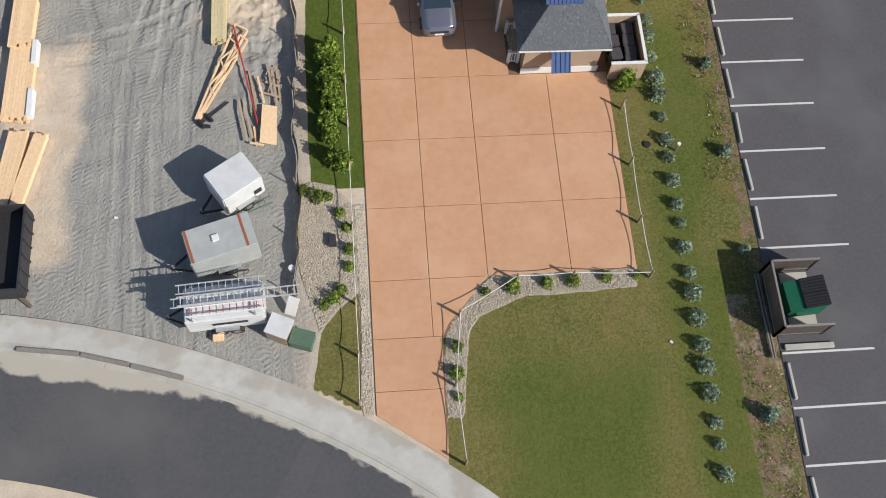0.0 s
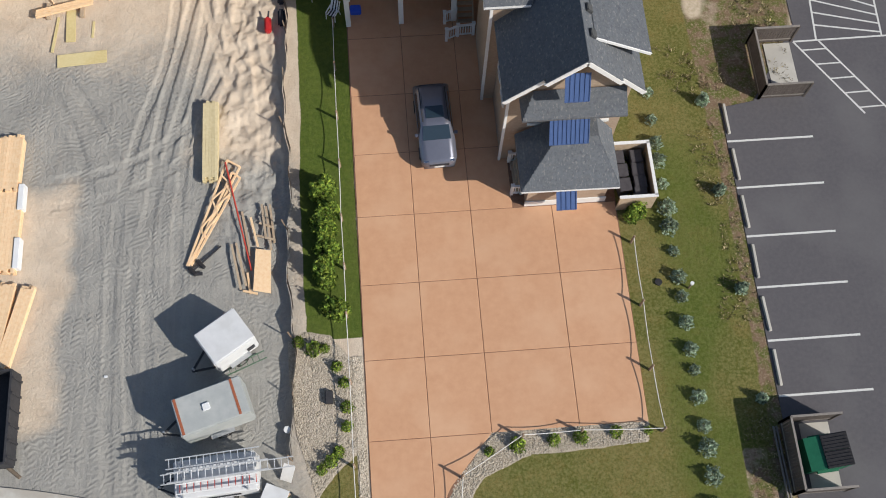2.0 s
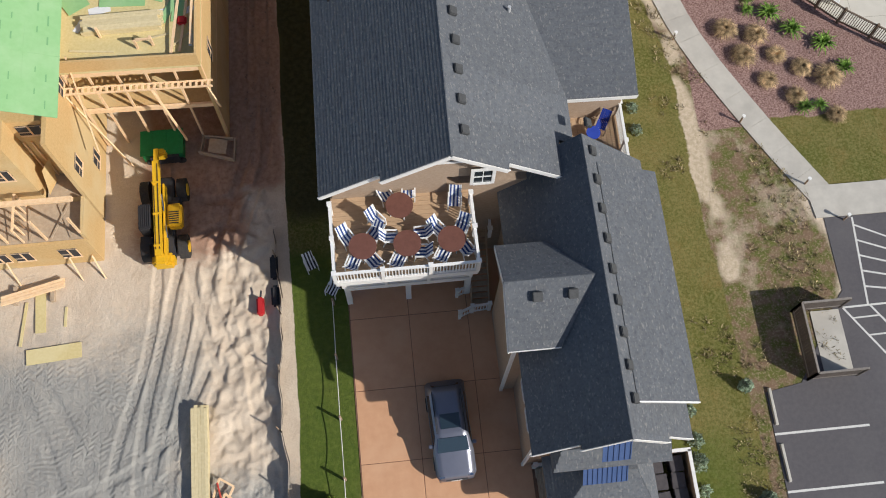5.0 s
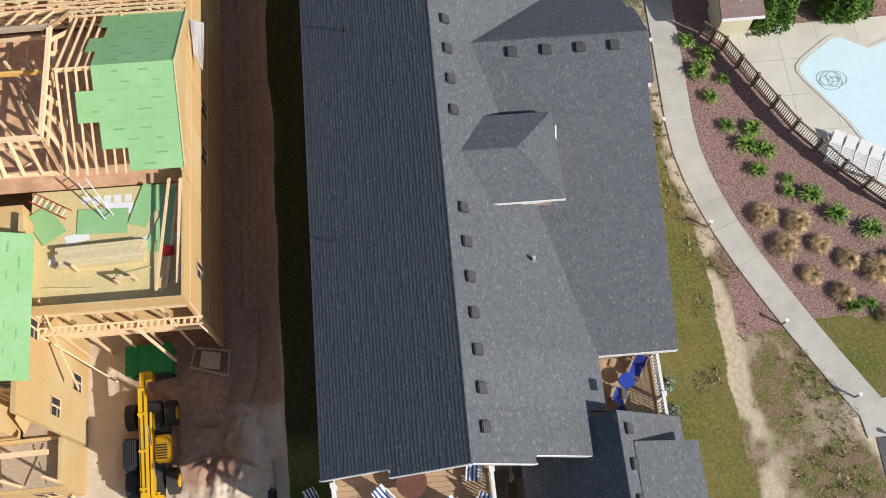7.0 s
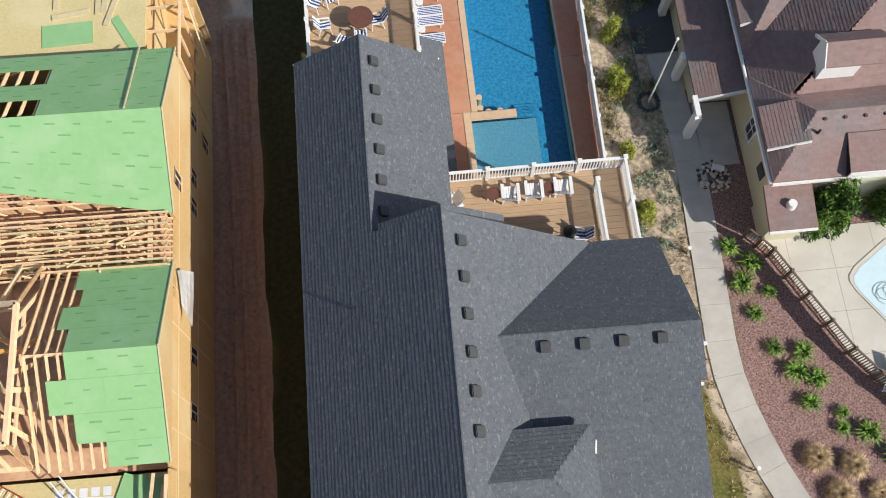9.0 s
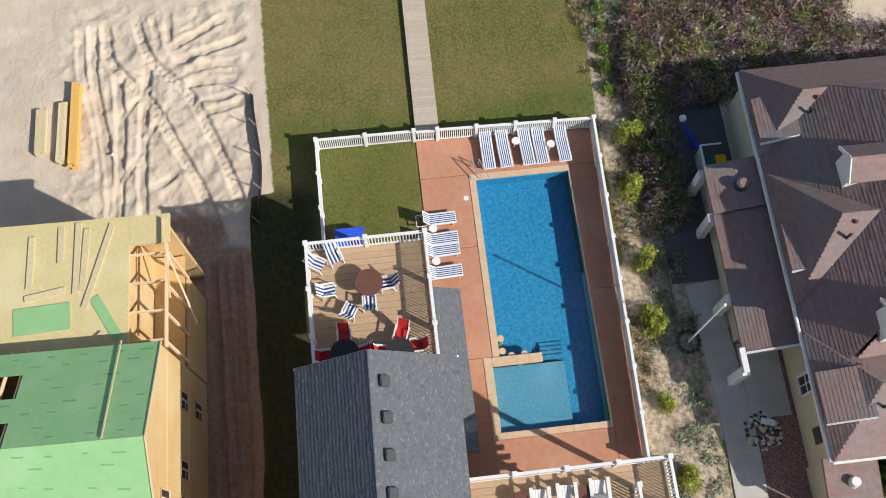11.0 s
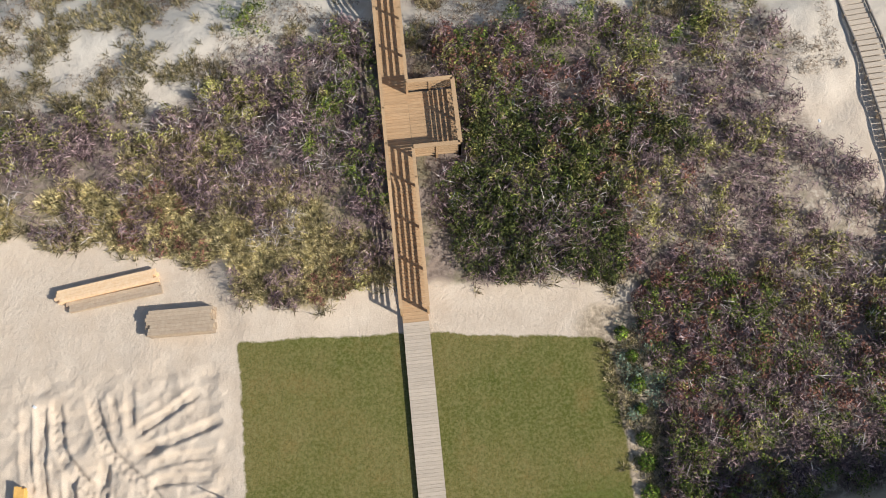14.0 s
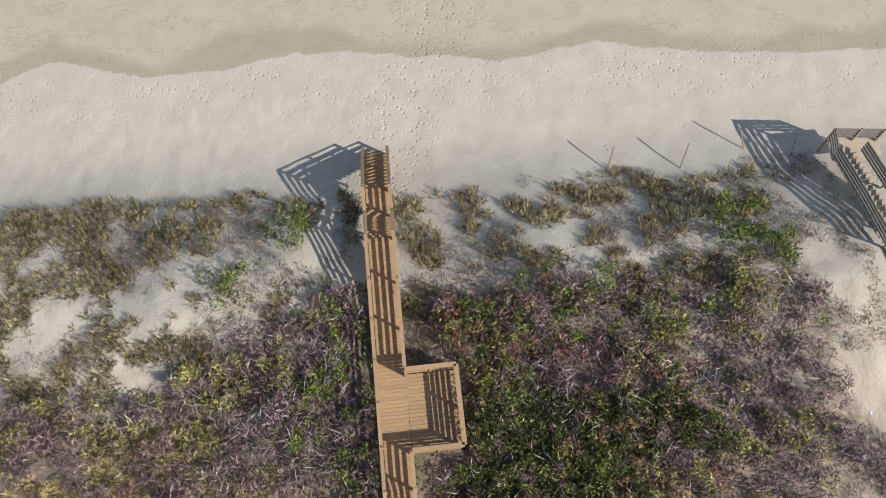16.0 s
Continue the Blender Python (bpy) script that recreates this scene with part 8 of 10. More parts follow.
# low roofs along the west side
for y0, y1, z1 in ((69.2, 75.65, 2.55), (75.7, 78.1, 2.7)):
    roof_plane(nb, [(17.55, y0, z1 - 0.15), (17.55, y1, z1 - 0.15), (20.0, y1, z1 + 0.45), (20.0, y0, z1 + 0.45)], SHINGLE_BROWN, "low_roof", course=C, thick=0.16)
wall(nb, 18.0, NW + 0.29, 70.2, 78.0, 0, 2.3, CREAM)
part("porch_fascia", beam(B(), (17.5, 69.15, 2.3), (19.95, 69.15, 2.9), 0.08, 0.26), WHITE, nb)
for y in (68.2, 71.5, 75.4, 77.6):
    part("column", bx(17.35, 17.7, y, y + 0.4, 0, 2.28), WHITE, nb)
part("porch_beam", bx(17.4, 17.65, 68.3, 69.4, 2.285, 2.45), WHITE, nb)
fan = part("roof_fan", cyl(B(), (18.95, 76.8, 2.8), (18.95, 76.8, 3.2), 0.32, 0.28, 18), VENT, nb)
part("fan_cap", cyl(B(), (19.0, 76.8, 3.2), (19.0, 76.8, 3.24), 0.26, 0.2, 18), SHINGLE_BROWN, fan)
roof_plane(nb, [(19.7, 62.1, 2.4), (22.0, 62.1, 2.4), (22.0, 64.25, 2.85), (19.7, 64.25, 2.85)], SHINGLE_BROWN, "low_roof", course=C, thick=0.16)
wall(nb, 20.0, 21.7, 62.4, 64.19, 0, 2.3, CREAM)
part("roof_fan", cyl(B(), (20.85, 63.2, 2.55), (20.85, 63.2, 2.95), 0.26, 0.2, 18), WHITE, nb)
part("gutter", bx(19.7, 22.0, 62.0, 62.09, 2.2, 2.36), WHITE, nb)
for y in (67.6,):
    window(nb, (NW + 0.3, y, 2.0), 0.75, 1.5, (-1, 0, 0))
part("wall_vent", bx(NW + 0.24, NW + 0.299, 65.0, 65.7, 1.5, 2.2), VENT, nb)
tagged(part("porch_slab", bx(18.1, 19.93, 66.6, 70.1, 0.0, 0.06), CONCRETE), "pale concrete porch slab beside the house", "pavement", kind="structure")
poly_sheet("side_drive", [(15.75, 73.3), (18.0, 73.3), (19.9, 78.1), (19.9, 82.6), (17.0, 82.6), (16.0, 80.0), (15.6, 77.5)], 0.02, 0.1, ASPHALT, "asphalt strip beside the house", "driveway")
yard = thing("bin_pen", "white slatted pen with green and yellow bins", "bin pen")
for i in range(9):
    part("slat", bx(18.05, 18.09, 78.45 + i * 0.14, 78.55 + i * 0.14, 0.05, 1.2), WHITE, yard)
part("top_rail", bx(18.02, 18.12, 78.4, 79.75, 1.2, 1.26), WHITE, yard)
part("top_rail", bx(18.12, 19.1, 79.7, 79.78, 1.2, 1.26), WHITE, yard)
for x, m_, nm in ((18.45, DARK_GREEN, "green"), (19.0, YELLOW, "yellow")):
    wb = thing("wheeled_bin", nm + " plastic wheeled bin inside the slatted pen", "bin")
    part("body", bx(x - 0.24, x + 0.24, 78.6, 79.2, 0.04, 0.95, 0.04), m_, wb)
    part("lid", bx(x - 0.26, x + 0.26, 78.56, 79.26, 0.952, 1.02, 0.03), m_, wb)
um = thing("folded_umbrella", "folded blue and white parasol leaning by the house", "parasol")
part("canopy", cyl(B(), (17.5, 81.2, 1.2), (18.15, 80.1, 0.3), 0.06, 0.22, 10), BLUE, um)
part("base", bx(17.35, 17.65, 81.1, 81.4, 1.15, 1.4, 0.05), WHITE, um)
fp = thing("flagpole", "white flagpole with stone ring at its base", "flagpole")
part("pole", cyl(B(), (15.93, 70.45, 0), (15.93, 70.45, 6.1), 0.05, 0.035, 12), WHITE, fp)
bm = B()
bmesh.ops.create_uvsphere(bm, u_segments=12, v_segments=8, radius=0.08, matrix=Matrix.Translation((15.93, 70.45, 6.15)))
part("finial", bm, WHITE, fp)
for i in range(14):
    a = i / 14 * 2 * math.pi
    bm = B()
    bmesh.ops.create_icosphere(bm, subdivisions=1, radius=0.13, matrix=Matrix.Translation((15.93 + 0.5 * math.cos(a), 70.45 + 0.5 * math.sin(a), 0.06)))
    part("ring_stone", bm, VENT, fp)
rk = thing("rail_frame", "thin green metal rail frame on the asphalt", "rail")
for a, c in (((15.5, 74.3), (15.6, 71.3)), ((15.1, 74.3), (15.5, 74.3)), ((15.2, 71.3), (15.6, 71.3))):
    part("bar", beam(B(), (*a, 0.25), (*c, 0.25), 0.05, 0.05), GREEN_BOX, rk)
rockbed = thing("rock_garden", "small rock garden with grey stones and a white bench", "rock garden")
rr = random.Random(3)
for i in range(85):
    a, r = rr.uniform(0, 6.28), 0.75 * math.sqrt(rr.random())
    s = rr.uniform(0.05, 0.13)
    bm = B()
    bmesh.ops.create_icosphere(bm, subdivisions=1, radius=s, matrix=Matrix.Translation((18.45 + 1.15 * r * math.cos(a), 66.0 + 1.15 * r * math.sin(a), 0.05)))
    part("stone", bm, STONE if i % 3 else VENT, rockbed)
bn = thing("garden_bench", "small white stone bench on the rock garden", "bench")
part("seat", bx(-0.32, 0.32, -0.14, 0.14, 0.3, 0.38, 0.02), WHITE, bn)
for x in (-0.26, 0.18):
    part("leg", bx(x, x + 0.08, -0.11, 0.11, 0.02, 0.299), WHITE, bn)
bn.matrix_world = pose(18.65, 66.35, 0.06, 0, 0, -18)


# ---- neighbour's pool terrace ----
poly_sheet("pool_terrace", [(19.3, 62.85), (20.3, 62.2), (21.6, 59.6), (23.1, 56.6), (25.0, 54.1), (27.0, 52.0), (30.0, 49.8), (36, 47.5), (36, 62.85)], 0.05, 0.1, POOL_PALE, "pale concrete terrace round the neighbour's pool", "terrace")
JOINT_TAN = mat("sandy joint", (0.34, 0.31, 0.26), (0.40, 0.37, 0.31), 8, 0.9)
terr = thing("terrace_joints", "saw-cut joints in the pale terrace", "joints", kind="structure")
FXY = ((19.3, 62.6), (20.2, 61.6), (21.4, 59.3), (22.9, 56.5), (24.8, 54.0), (26.8, 51.9), (29.8, 49.6), (36.0, 47.2))
for k in range(7):
    x = 21.3 + 2.15 * k
    y = float(np.interp(x, [p[0] for p in FXY], [p[1] for p in FXY])) + 0.25
    part("joint", beam(B(), (x, 62.8, 0.0505), (x, y, 0.0505), 0.025, 0.006), JOINT_TAN, terr)
for k in range(6):
    y = 60.7 - 2.15 * k
    x = float(np.interp(-y, [-p[1] for p in FXY], [p[0] for p in FXY])) + 0.25
    part("joint", beam(B(), (x, y, 0.0515), (35.9, y, 0.0515), 0.025, 0.006), JOINT_TAN, terr)
np_ = thing("neighbour_pool", "pale blue swimming pool with rounded corners", "swimming pool", kind="structure")
NP = [(24.15, 59.85), (24.2, 60.15), (24.55, 60.55), (26.2, 61.65), (26.55, 61.78), (26.9, 61.68), (28.2, 60.9), (29.4, 61.35), (31.0, 61.9), (33.6, 61.6), (33.6, 54.6), (29.0, 54.2), (27.2, 54.4), (26.0, 56.9), (24.4, 59.3)]
part("coping", slab(B(), [(28.6 + (x - 28.6) * 1.045, 58.2 + (y - 58.2) * 1.06, 0.085) for x, y in NP], 0.03), POOL_PALE, np_)
part("water", slab(B(), [(x, y, 0.095) for x, y in NP], 0.008), POOL_PALE_FLOOR, np_)
hose = bpy.data.curves.new("pool_hose", "CURVE")
hose.dimensions = "3D"
hose.bevel_depth = 0.011
sp = hose.splines.new("POLY")
sp.points.add(79)
for i in range(80):
    a = i * 0.42
    r = 0.35 + 0.25 * math.sin(i * 0.31)
    sp.points[i].co = (25.6 + r * math.cos(a) * 1.3 + 0.004 * i, 59.2 + r * math.sin(a), 0.12, 1)
hose.materials.append(TRAILER_GREY)
tagged(new("pool_hose", hose), "coiled grey pool hose floating on the water", "hose")
fen = thing("pool_fence", "dark brown picket fence round the pool terrace", "fence")
FP = [Vector(p) for p in ((19.25, 62.7), (20.2, 61.6), (21.4, 59.3), (22.9, 56.5), (24.8, 54.0), (26.8, 51.9), (29.8, 49.6), (36.0, 47.2))]
for a, c in zip(FP, FP[1:]):
    k = max(2, int((c - a).length / 2.0))
    for i in range(k):
        p, q = a.lerp(c, i / k), a.lerp(c, (i + 1) / k)
        rl = part("rail", beam(B(), (*p, 1.25), (*q, 1.25), 0.09, 0.06), FENCE_DARK, fen)
        part("rail", beam(B(), (*p, 0.2), (*q, 0.2), 0.05, 0.06), FENCE_DARK, fen)
        part("post", beam(B(), (*p, 0), (*p, 1.4), 0.12, 0.12), FENCE_DARK, fen)
        m2 = int((q - p).length / 0.125)
        for j in range(1, m2):
            s = p.lerp(q, j / m2)
            part("picket", beam(B(), (*s, 0.15), (*s, 1.24), 0.09, 0.03, (q - p).to_3d()), FENCE_DARK, rl)
for i in range(5):
    lc = thing("stacked_lounger", "white plastic lounger stacked at the terrace edge", "lounger", "stacked loungers")
    for k in range(9):
        part("slat", bx(-0.27, 0.27, -0.88 + k * 0.135, -0.78 + k * 0.135, 0.34, 0.37), WHITE, lc)
    for s in (-0.29, 0.29):
        part("side_rail", bx(s - 0.025, s + 0.025, -0.9, 0.9, 0.3, 0.38), WHITE, lc)
    part("backrest", slab(B(), [(-0.28, 0.3, 0.4), (0.28, 0.3, 0.4), (0.28, 0.9, 0.62), (-0.28, 0.9, 0.62)], 0.05), WHITE, lc)
    for s in (-0.26, 0.26):
        for y in (-0.8, 0.8):
            part("leg", bx(s - 0.03, s + 0.03, y - 0.03, y + 0.03, 0.05, 0.3), WHITE, lc)
    lc.matrix_world = pose(24.75 + i * 0.6, 55.15 - i * 0.34, 0.05, 0, 0, -28)

# ---- pool and its terrace ----
pool = thing("swimming_pool", "long blue swimming pool with tan coping", "swimming pool", kind="structure")
PX0, PX1, PY0, PY1 = 7.12, 11.72, 67.25, 79.65
part("basin_floor", bx(PX0 - 0.3, PX1, 70.5, PY1, -0.95, -0.8), POOL_FLOOR, pool)
part("shelf_floor", bx(PX0 - 0.4, 10.1, PY0, 70.3, -0.6, -0.35), mat("light blue pool plaster", (0.15, 0.29, 0.39), (0.27, 0.41, 0.50), 9, 0.7), pool)
part("basin_floor", bx(10.1, PX1, PY0, 70.5, -0.95, -0.8), POOL_FLOOR, pool)
for a in ((PX0 - 0.45, PX0, 70.7, PY1), (PX0 - 0.45, PX0 - 0.4, PY0, 70.69), (PX1, PX1 + 0.1, PY0, PY1), (PX0 - 0.45, PX1 + 0.1, PY1, PY1 + 0.1), (PX0 - 0.45, PX1 + 0.1, PY0 - 0.1, PY0)):
    part("basin_wall", bx(*a, -1.6, 0.0), POOL_FLOOR, pool)
for k in range(4):
    part("step", bx(9.1, 10.2 + 0.0, 70.45 + k * 0.22, 70.66 + k * 0.22, -0.8, -0.4 - k * 0.1), POOL_FLOOR, pool)
for k, (x, y) in enumerate(((7.3, 71.6), (7.3, 71.0), (7.7, 70.75), (8.3, 70.75))):
    part("stool", cyl(B(), (x, y, -0.8), (x, y, -0.05), 0.16, seg=16), POOL_COPING, pool)


def water_material():
    m = bpy.data.materials.new("pool water")
    m.use_nodes = True
    n, l = m.node_tree.nodes, m.node_tree.links
    n.remove(n["Principled BSDF"])
    tr = n.new("ShaderNodeBsdfTransparent")
    tr.inputs[0].default_value = (0.42, 0.80, 0.90, 1)
    gl = n.new("ShaderNodeBsdfGlossy")
    gl.inputs["Roughness"].default_value = 0.06
    mx = n.new("ShaderNodeMixShader")
    fr = n.new("ShaderNodeFresnel")
    fr.inputs[0].default_value = 1.33
    pos = n.new("ShaderNodeNewGeometry")
    nz = n.new("ShaderNodeTexNoise")
    nz.inputs["Scale"].default_value = 6.5
    nz.inputs["Detail"].default_value = 5
    nz.inputs["Distortion"].default_value = 1.0
    bp = n.new("ShaderNodeBump")
    bp.inputs["Strength"].default_value = 0.9
    bp.inputs["Distance"].default_value = 0.14
    l.new(pos.outputs["Position"], nz.inputs["Vector"])
    l.new(nz.outputs[0], bp.inputs["Height"])
    l.new(bp.outputs[0], gl.inputs["Normal"])
    l.new(bp.outputs[0], fr.inputs["Normal"])
    l.new(fr.outputs[0], mx.inputs[0])
    l.new(tr.outputs[0], mx.inputs[1])
    l.new(gl.outputs[0], mx.inputs[2])
    l.new(mx.outputs[0], n["Material Output"].inputs[0])
    return m


bm = B()
bmesh.ops.create_grid(bm, x_segments=1, y_segments=1, size=1)
for v in bm.verts:
    v.co = (PX0 - 0.4 + (v.co.x + 1) / 2 * (PX1 - PX0 + 0.4), PY0 + (v.co.y + 1) / 2 * (PY1 - PY0), -0.09)
wtr = part("water", bm, water_material(), pool)
wtr.visible_shadow = False


def coping_run(x0, x1, y0, y1):
    """Coping stones laid along a pool edge."""
    long_x = (x1 - x0) > (y1 - y0)
    ln = (x1 - x0) if long_x else (y1 - y0)
    k = max(1, round(ln / 0.6))
    for i in range(k):
        a, c = i / k * ln + 0.004, (i + 1) / k * ln - 0.004
        if long_x:
            part("coping_stone", bx(x0 + a, x0 + c, y0, y1, -0.12, 0.055), POOL_COPING, pool)
        else:
            part("coping_stone", bx(x0, x1, y0 + a, y0 + c, -0.12, 0.055), POOL_COPING, pool)


coping_run(PX0 - 0.3, PX0 + 0.02, 70.75, PY1)
coping_run(PX0 - 0.75, PX0 - 0.38, PY0, 70.74)
coping_run(PX0 - 0.3, PX1 + 0.1, PY1 + 0.002, PY1 + 0.32)
coping_run(PX0 - 0.75, PX1 + 0.1, PY0 - 0.3, PY0 - 0.002)
coping_run(PX1 + 0.002, PX1 + 0.1, PY0, PY1)
coping_run(PX0 - 0.37, 9.1, 70.3, 70.72)
terrace = thing("pool_terrace", "terracotta coloured concrete terrace round the pool", "terrace", kind="structure")
for x0, x1, y0, y1 in ((4.42, PX0 - 0.77, 64.9, 70.74), (4.42, PX0 - 0.32, 70.75, 76.2), (4.42, PX0 - 0.32, 76.21, PY1 + 0.32), (4.42, 8.6, PY1 + 0.33, 82.1), (8.61, 13.15, PY1 + 0.33, 82.1), (PX1 + 0.11, 13.15, 73.5, PY1 + 0.32),
                       (PX1 + 0.11, 13.0, 65.0, 73.49), (PX0 - 0.76, PX1 + 0.1, 64.9, PY0 - 0.31)):
    part("slab", bx(x0 + 0.008, x1 - 0.008, y0 + 0.008, y1 - 0.008, -0.1, 0.03), PAVER, terrace)
pf = thing("pool_fence", "white vinyl fence round the pool terrace", "fence")
railing(pf, (-0.45, 82.15), (4.35, 82.1), 0.02, 1.1, gap=0.1)
railing(pf, (5.5, 82.05), (13.2, 81.85), 0.02, 1.1, gap=0.1)
railing(pf, (13.2, 81.85), (12.9, 65.2), 0.02, 1.1, gap=0.12)
railing(pf, (-0.45, 75.0), (-0.45, 82.15), 0.02, 1.1, gap=0.12)
for a, c in (((13.18, 81.85), (12.88, 65.2)), ((-0.47, 75.0), (-0.47, 82.15))):
    part("panel", beam(B(), (*a, 0.58), (*c, 0.58), 0.02, 0.84), WHITE, pf)
gate = thing("pool_gate", "low white gate in the pool fence", "gate")
railing(gate, (4.45, 82.08), (5.4, 82.06), 0.02, 1.0, gap=0.1, posts=0)
hr = thing("pool_handrail", "bent steel handrail at the pool corner", "handrail")
for d in (0.0, 0.35):
    part("rail", cyl(B(), (7.0 + d, 80.4, 0.03), (7.0 + d, 80.4, 0.8), 0.025, seg=8), STEEL, hr)
    part("rail", cyl(B(), (7.0 + d, 80.4, 0.8), (7.45 + d, 79.4, 0.5), 0.025, seg=8), STEEL, hr)
tagged(part("skimmer_lid", cyl(B(), (6.55, 78.75, 0.03), (6.55, 78.75, 0.045), 0.13, seg=20), WHITE), "round white skimmer lid in the terrace", "lid")
mat_ = thing("blue_table", "blue covered games table on the grass", "table")
part("cover", bx(0.08, 1.45, 75.4, 77.6, 0.62, 0.7, 0.02), BLUE_COVER, mat_)
part("skirt", bx(0.1, 1.43, 75.42, 77.58, 0.3, 0.619), BLUE_COVER, mat_)
for x in (0.2, 1.3):
    for y in (75.6, 77.4):
        part("leg", bx(x - 0.04, x + 0.04, y - 0.04, y + 0.04, 0, 0.299), BLACKISH, mat_)


def lounger(flat):
    """Sun lounger lying along y, back to the north; flat, or with its back raised."""
    t = thing("sun_lounger", "white framed sun lounger with blue striped sling" + ("" if flat else ", back raised"), "sun lounger", "sun loungers")
    for s in (-0.29, 0.29):
        part("side_rail", beam(B(), (s, -0.95, 0.32), (s, 0.95, 0.32), 0.035, 0.045), WHITE, t)
        for y in (-0.8, 0.7):
            part("leg", beam(B(), (s, y, 0), (s, y, 0.3), 0.04, 0.04), WHITE, t)
    for y in (-0.95, 0.3, 0.95):
        part("cross_bar", beam(B(), (-0.29, y, 0.32), (0.29, y, 0.32), 0.035, 0.04), WHITE, t)
    k = 11
    w = 0.54 / k
    top = (0.94, 0.52) if flat else (0.62, 0.88)
    for i in range(k):
        x = -0.27 + i * w
        m_ = CLOTH_BLUE if i % 2 else CLOTH_WHITE
        part("seat_strip", bx(x, x + w - 0.001, -0.93, 0.3, 0.345, 0.355), m_, t)
        part("back_strip", slab(B(), [(x, 0.3, 0.355), (x + w - 0.001, 0.3, 0.355), (x + w - 0.001, *top), (x, *top)], 0.012), m_, t)
    part("back_frame", beam(B(), (-0.29, *top), (0.29, *top), 0.035, 0.04), WHITE, t)
    for s in (-0.285, 0.285):
        part("back_rail", beam(B(), (s, 0.3, 0.345), (s, *top), 0.025, 0.03), WHITE, t)
    return t


lg = lounger(True)
lg.matrix_world = pose(7.86, 81.0, 0.03, 0, 0, 1)
for x in (8.69, 9.80, 10.49, 11.61):
    copy_thing(lg, pose(x, 81.0, 0.03, 0, 0, 3))
lw = lounger(False)
lw.matrix_world = pose(4.95, 77.7, 0.03, 0, 0, 91)
for y in (76.67, 76.08, 74.99):
    copy_thing(lw, pose(4.95, y, 0.03, 0, 0, 92))


def side_table():
    t = thing("side_table", "small round white plastic side table", "table", "side tables")
    part("top", cyl(B(), (0, 0, 0.4), (0, 0, 0.44), 0.2, seg=20), WHITE, t)
    for i in range(3):
        a = i * 2.1
        part("leg", beam(B(), (0.16 * math.cos(a), 0.16 * math.sin(a), 0), (0.14 * math.cos(a), 0.14 * math.sin(a), 0.4), 0.04, 0.04), WHITE, t)
    return t


stb = side_table()
stb.matrix_world = pose(9.32, 81.35, 0.03)
for x, y in ((11.02, 81.0), (4.76, 77.2), (4.73, 75.55)):
    copy_thing(stb, pose(x, y, 0.03))


# ---- deck furniture ----
def round_table(r, h, material, label):
    t = thing("round_table", label, "table", "round tables")
    part("top", cyl(B(), (0, 0, h - 0.035), (0, 0, h), r, seg=32), material, t)
    for i in range(4):
        a = i * math.pi / 2 + 0.4
        part("leg", beam(B(), (r * 0.75 * math.cos(a), r * 0.75 * math.sin(a), 0), (r * 0.6 * math.cos(a), r * 0.6 * math.sin(a), h - 0.035), 0.05, 0.05), WHITE, t)
    return t


def deck_chair(ca, cb, label, tubing=None):
    """Low sling chair; it faces -y."""
    tubing = tubing or WHITE
    t = thing("deck_chair", label, "chair", "deck chairs")
    for s in (-0.27, 0.27):
        part("arm", beam(B(), (s, -0.25, 0.55), (s, 0.3, 0.6), 0.06, 0.035), tubing, t)
        part("leg", beam(B(), (s, -0.27, 0), (s, -0.22, 0.55), 0.04, 0.04), tubing, t)
        part("leg", beam(B(), (s, 0.34, 0), (s, 0.2, 0.58), 0.04, 0.04), tubing, t)
        part("back_post", beam(B(), (s * 0.9, 0.2, 0.38), (s * 0.9, 0.5, 0.98), 0.04, 0.04), tubing, t)
    for i in range(6):
        x = -0.23 + i * 0.077
        m_ = ca if i % 2 == 0 else cb
        part("seat_strip", slab(B(), [(x, -0.25, 0.42), (x + 0.074, -0.25, 0.42), (x + 0.074, 0.22, 0.38), (x, 0.22, 0.38)], 0.012), m_, t)
        part("back_strip", slab(B(), [(x, 0.22, 0.385), (x + 0.074, 0.22, 0.385), (x + 0.074, 0.5, 0.97), (x, 0.5, 0.97)], 0.012), m_, t)
    return t


rt = round_table(0.58, 0.72, BROWN_TABLE, "round brown table with white legs on the deck")
rt.matrix_world = pose(1.59, 39.75, DZ)
for x, y in ((-0.07, 38.07), (1.77, 38.03), (3.62, 38.05)):
    copy_thing(rt, pose(x, y, DZ))
dc = deck_chair(CLOTH_BLUE, CLOTH_WHITE, "white deck chair with blue striped sling")
dc.matrix_world = pose(1.05, 40.38, DZ, 0, 0, 25)
for x, y, a in ((2.03, 40.42, -5), (3.94, 39.85, -8), (0.6, 39.25, 40), (-0.68, 38.55, 30), (0.42, 38.6, -40), (-0.5, 37.5, 155), (0.3, 37.5, -145), (1.13, 38.45, 85),
                (2.35, 38.5, -88), (1.35, 37.42, 150), (2.3, 37.7, -95), (3.12, 38.6, 40), (4.1, 38.6, -25), (3.2, 37.5, 150), (4.15, 37.7, -150)):
    copy_thing(dc, pose(x, y, DZ, 0, 0, a))
copy_thing(rt, pose(1.7, 73.1, 5.2))
for x, y, a in ((-0.36, 74.2, 60), (0.38, 74.45, 20), (0.03, 73.0, 95), (0.84, 72.1, 150), (1.64, 72.35, 180), (2.42, 73.05, -85)):
    copy_thing(dc, pose(x, y, 5.2, 0, 0, a))
dt = round_table(0.58, 0.72, BLACKISH, "round dark table on the north deck")
dt.matrix_world = pose(0.49, 70.25, 5.2)
copy_thing(dt, pose(2.68, 70.05, 5.2))
rch = deck_chair(RED, RED, "white framed chair with red cushion")
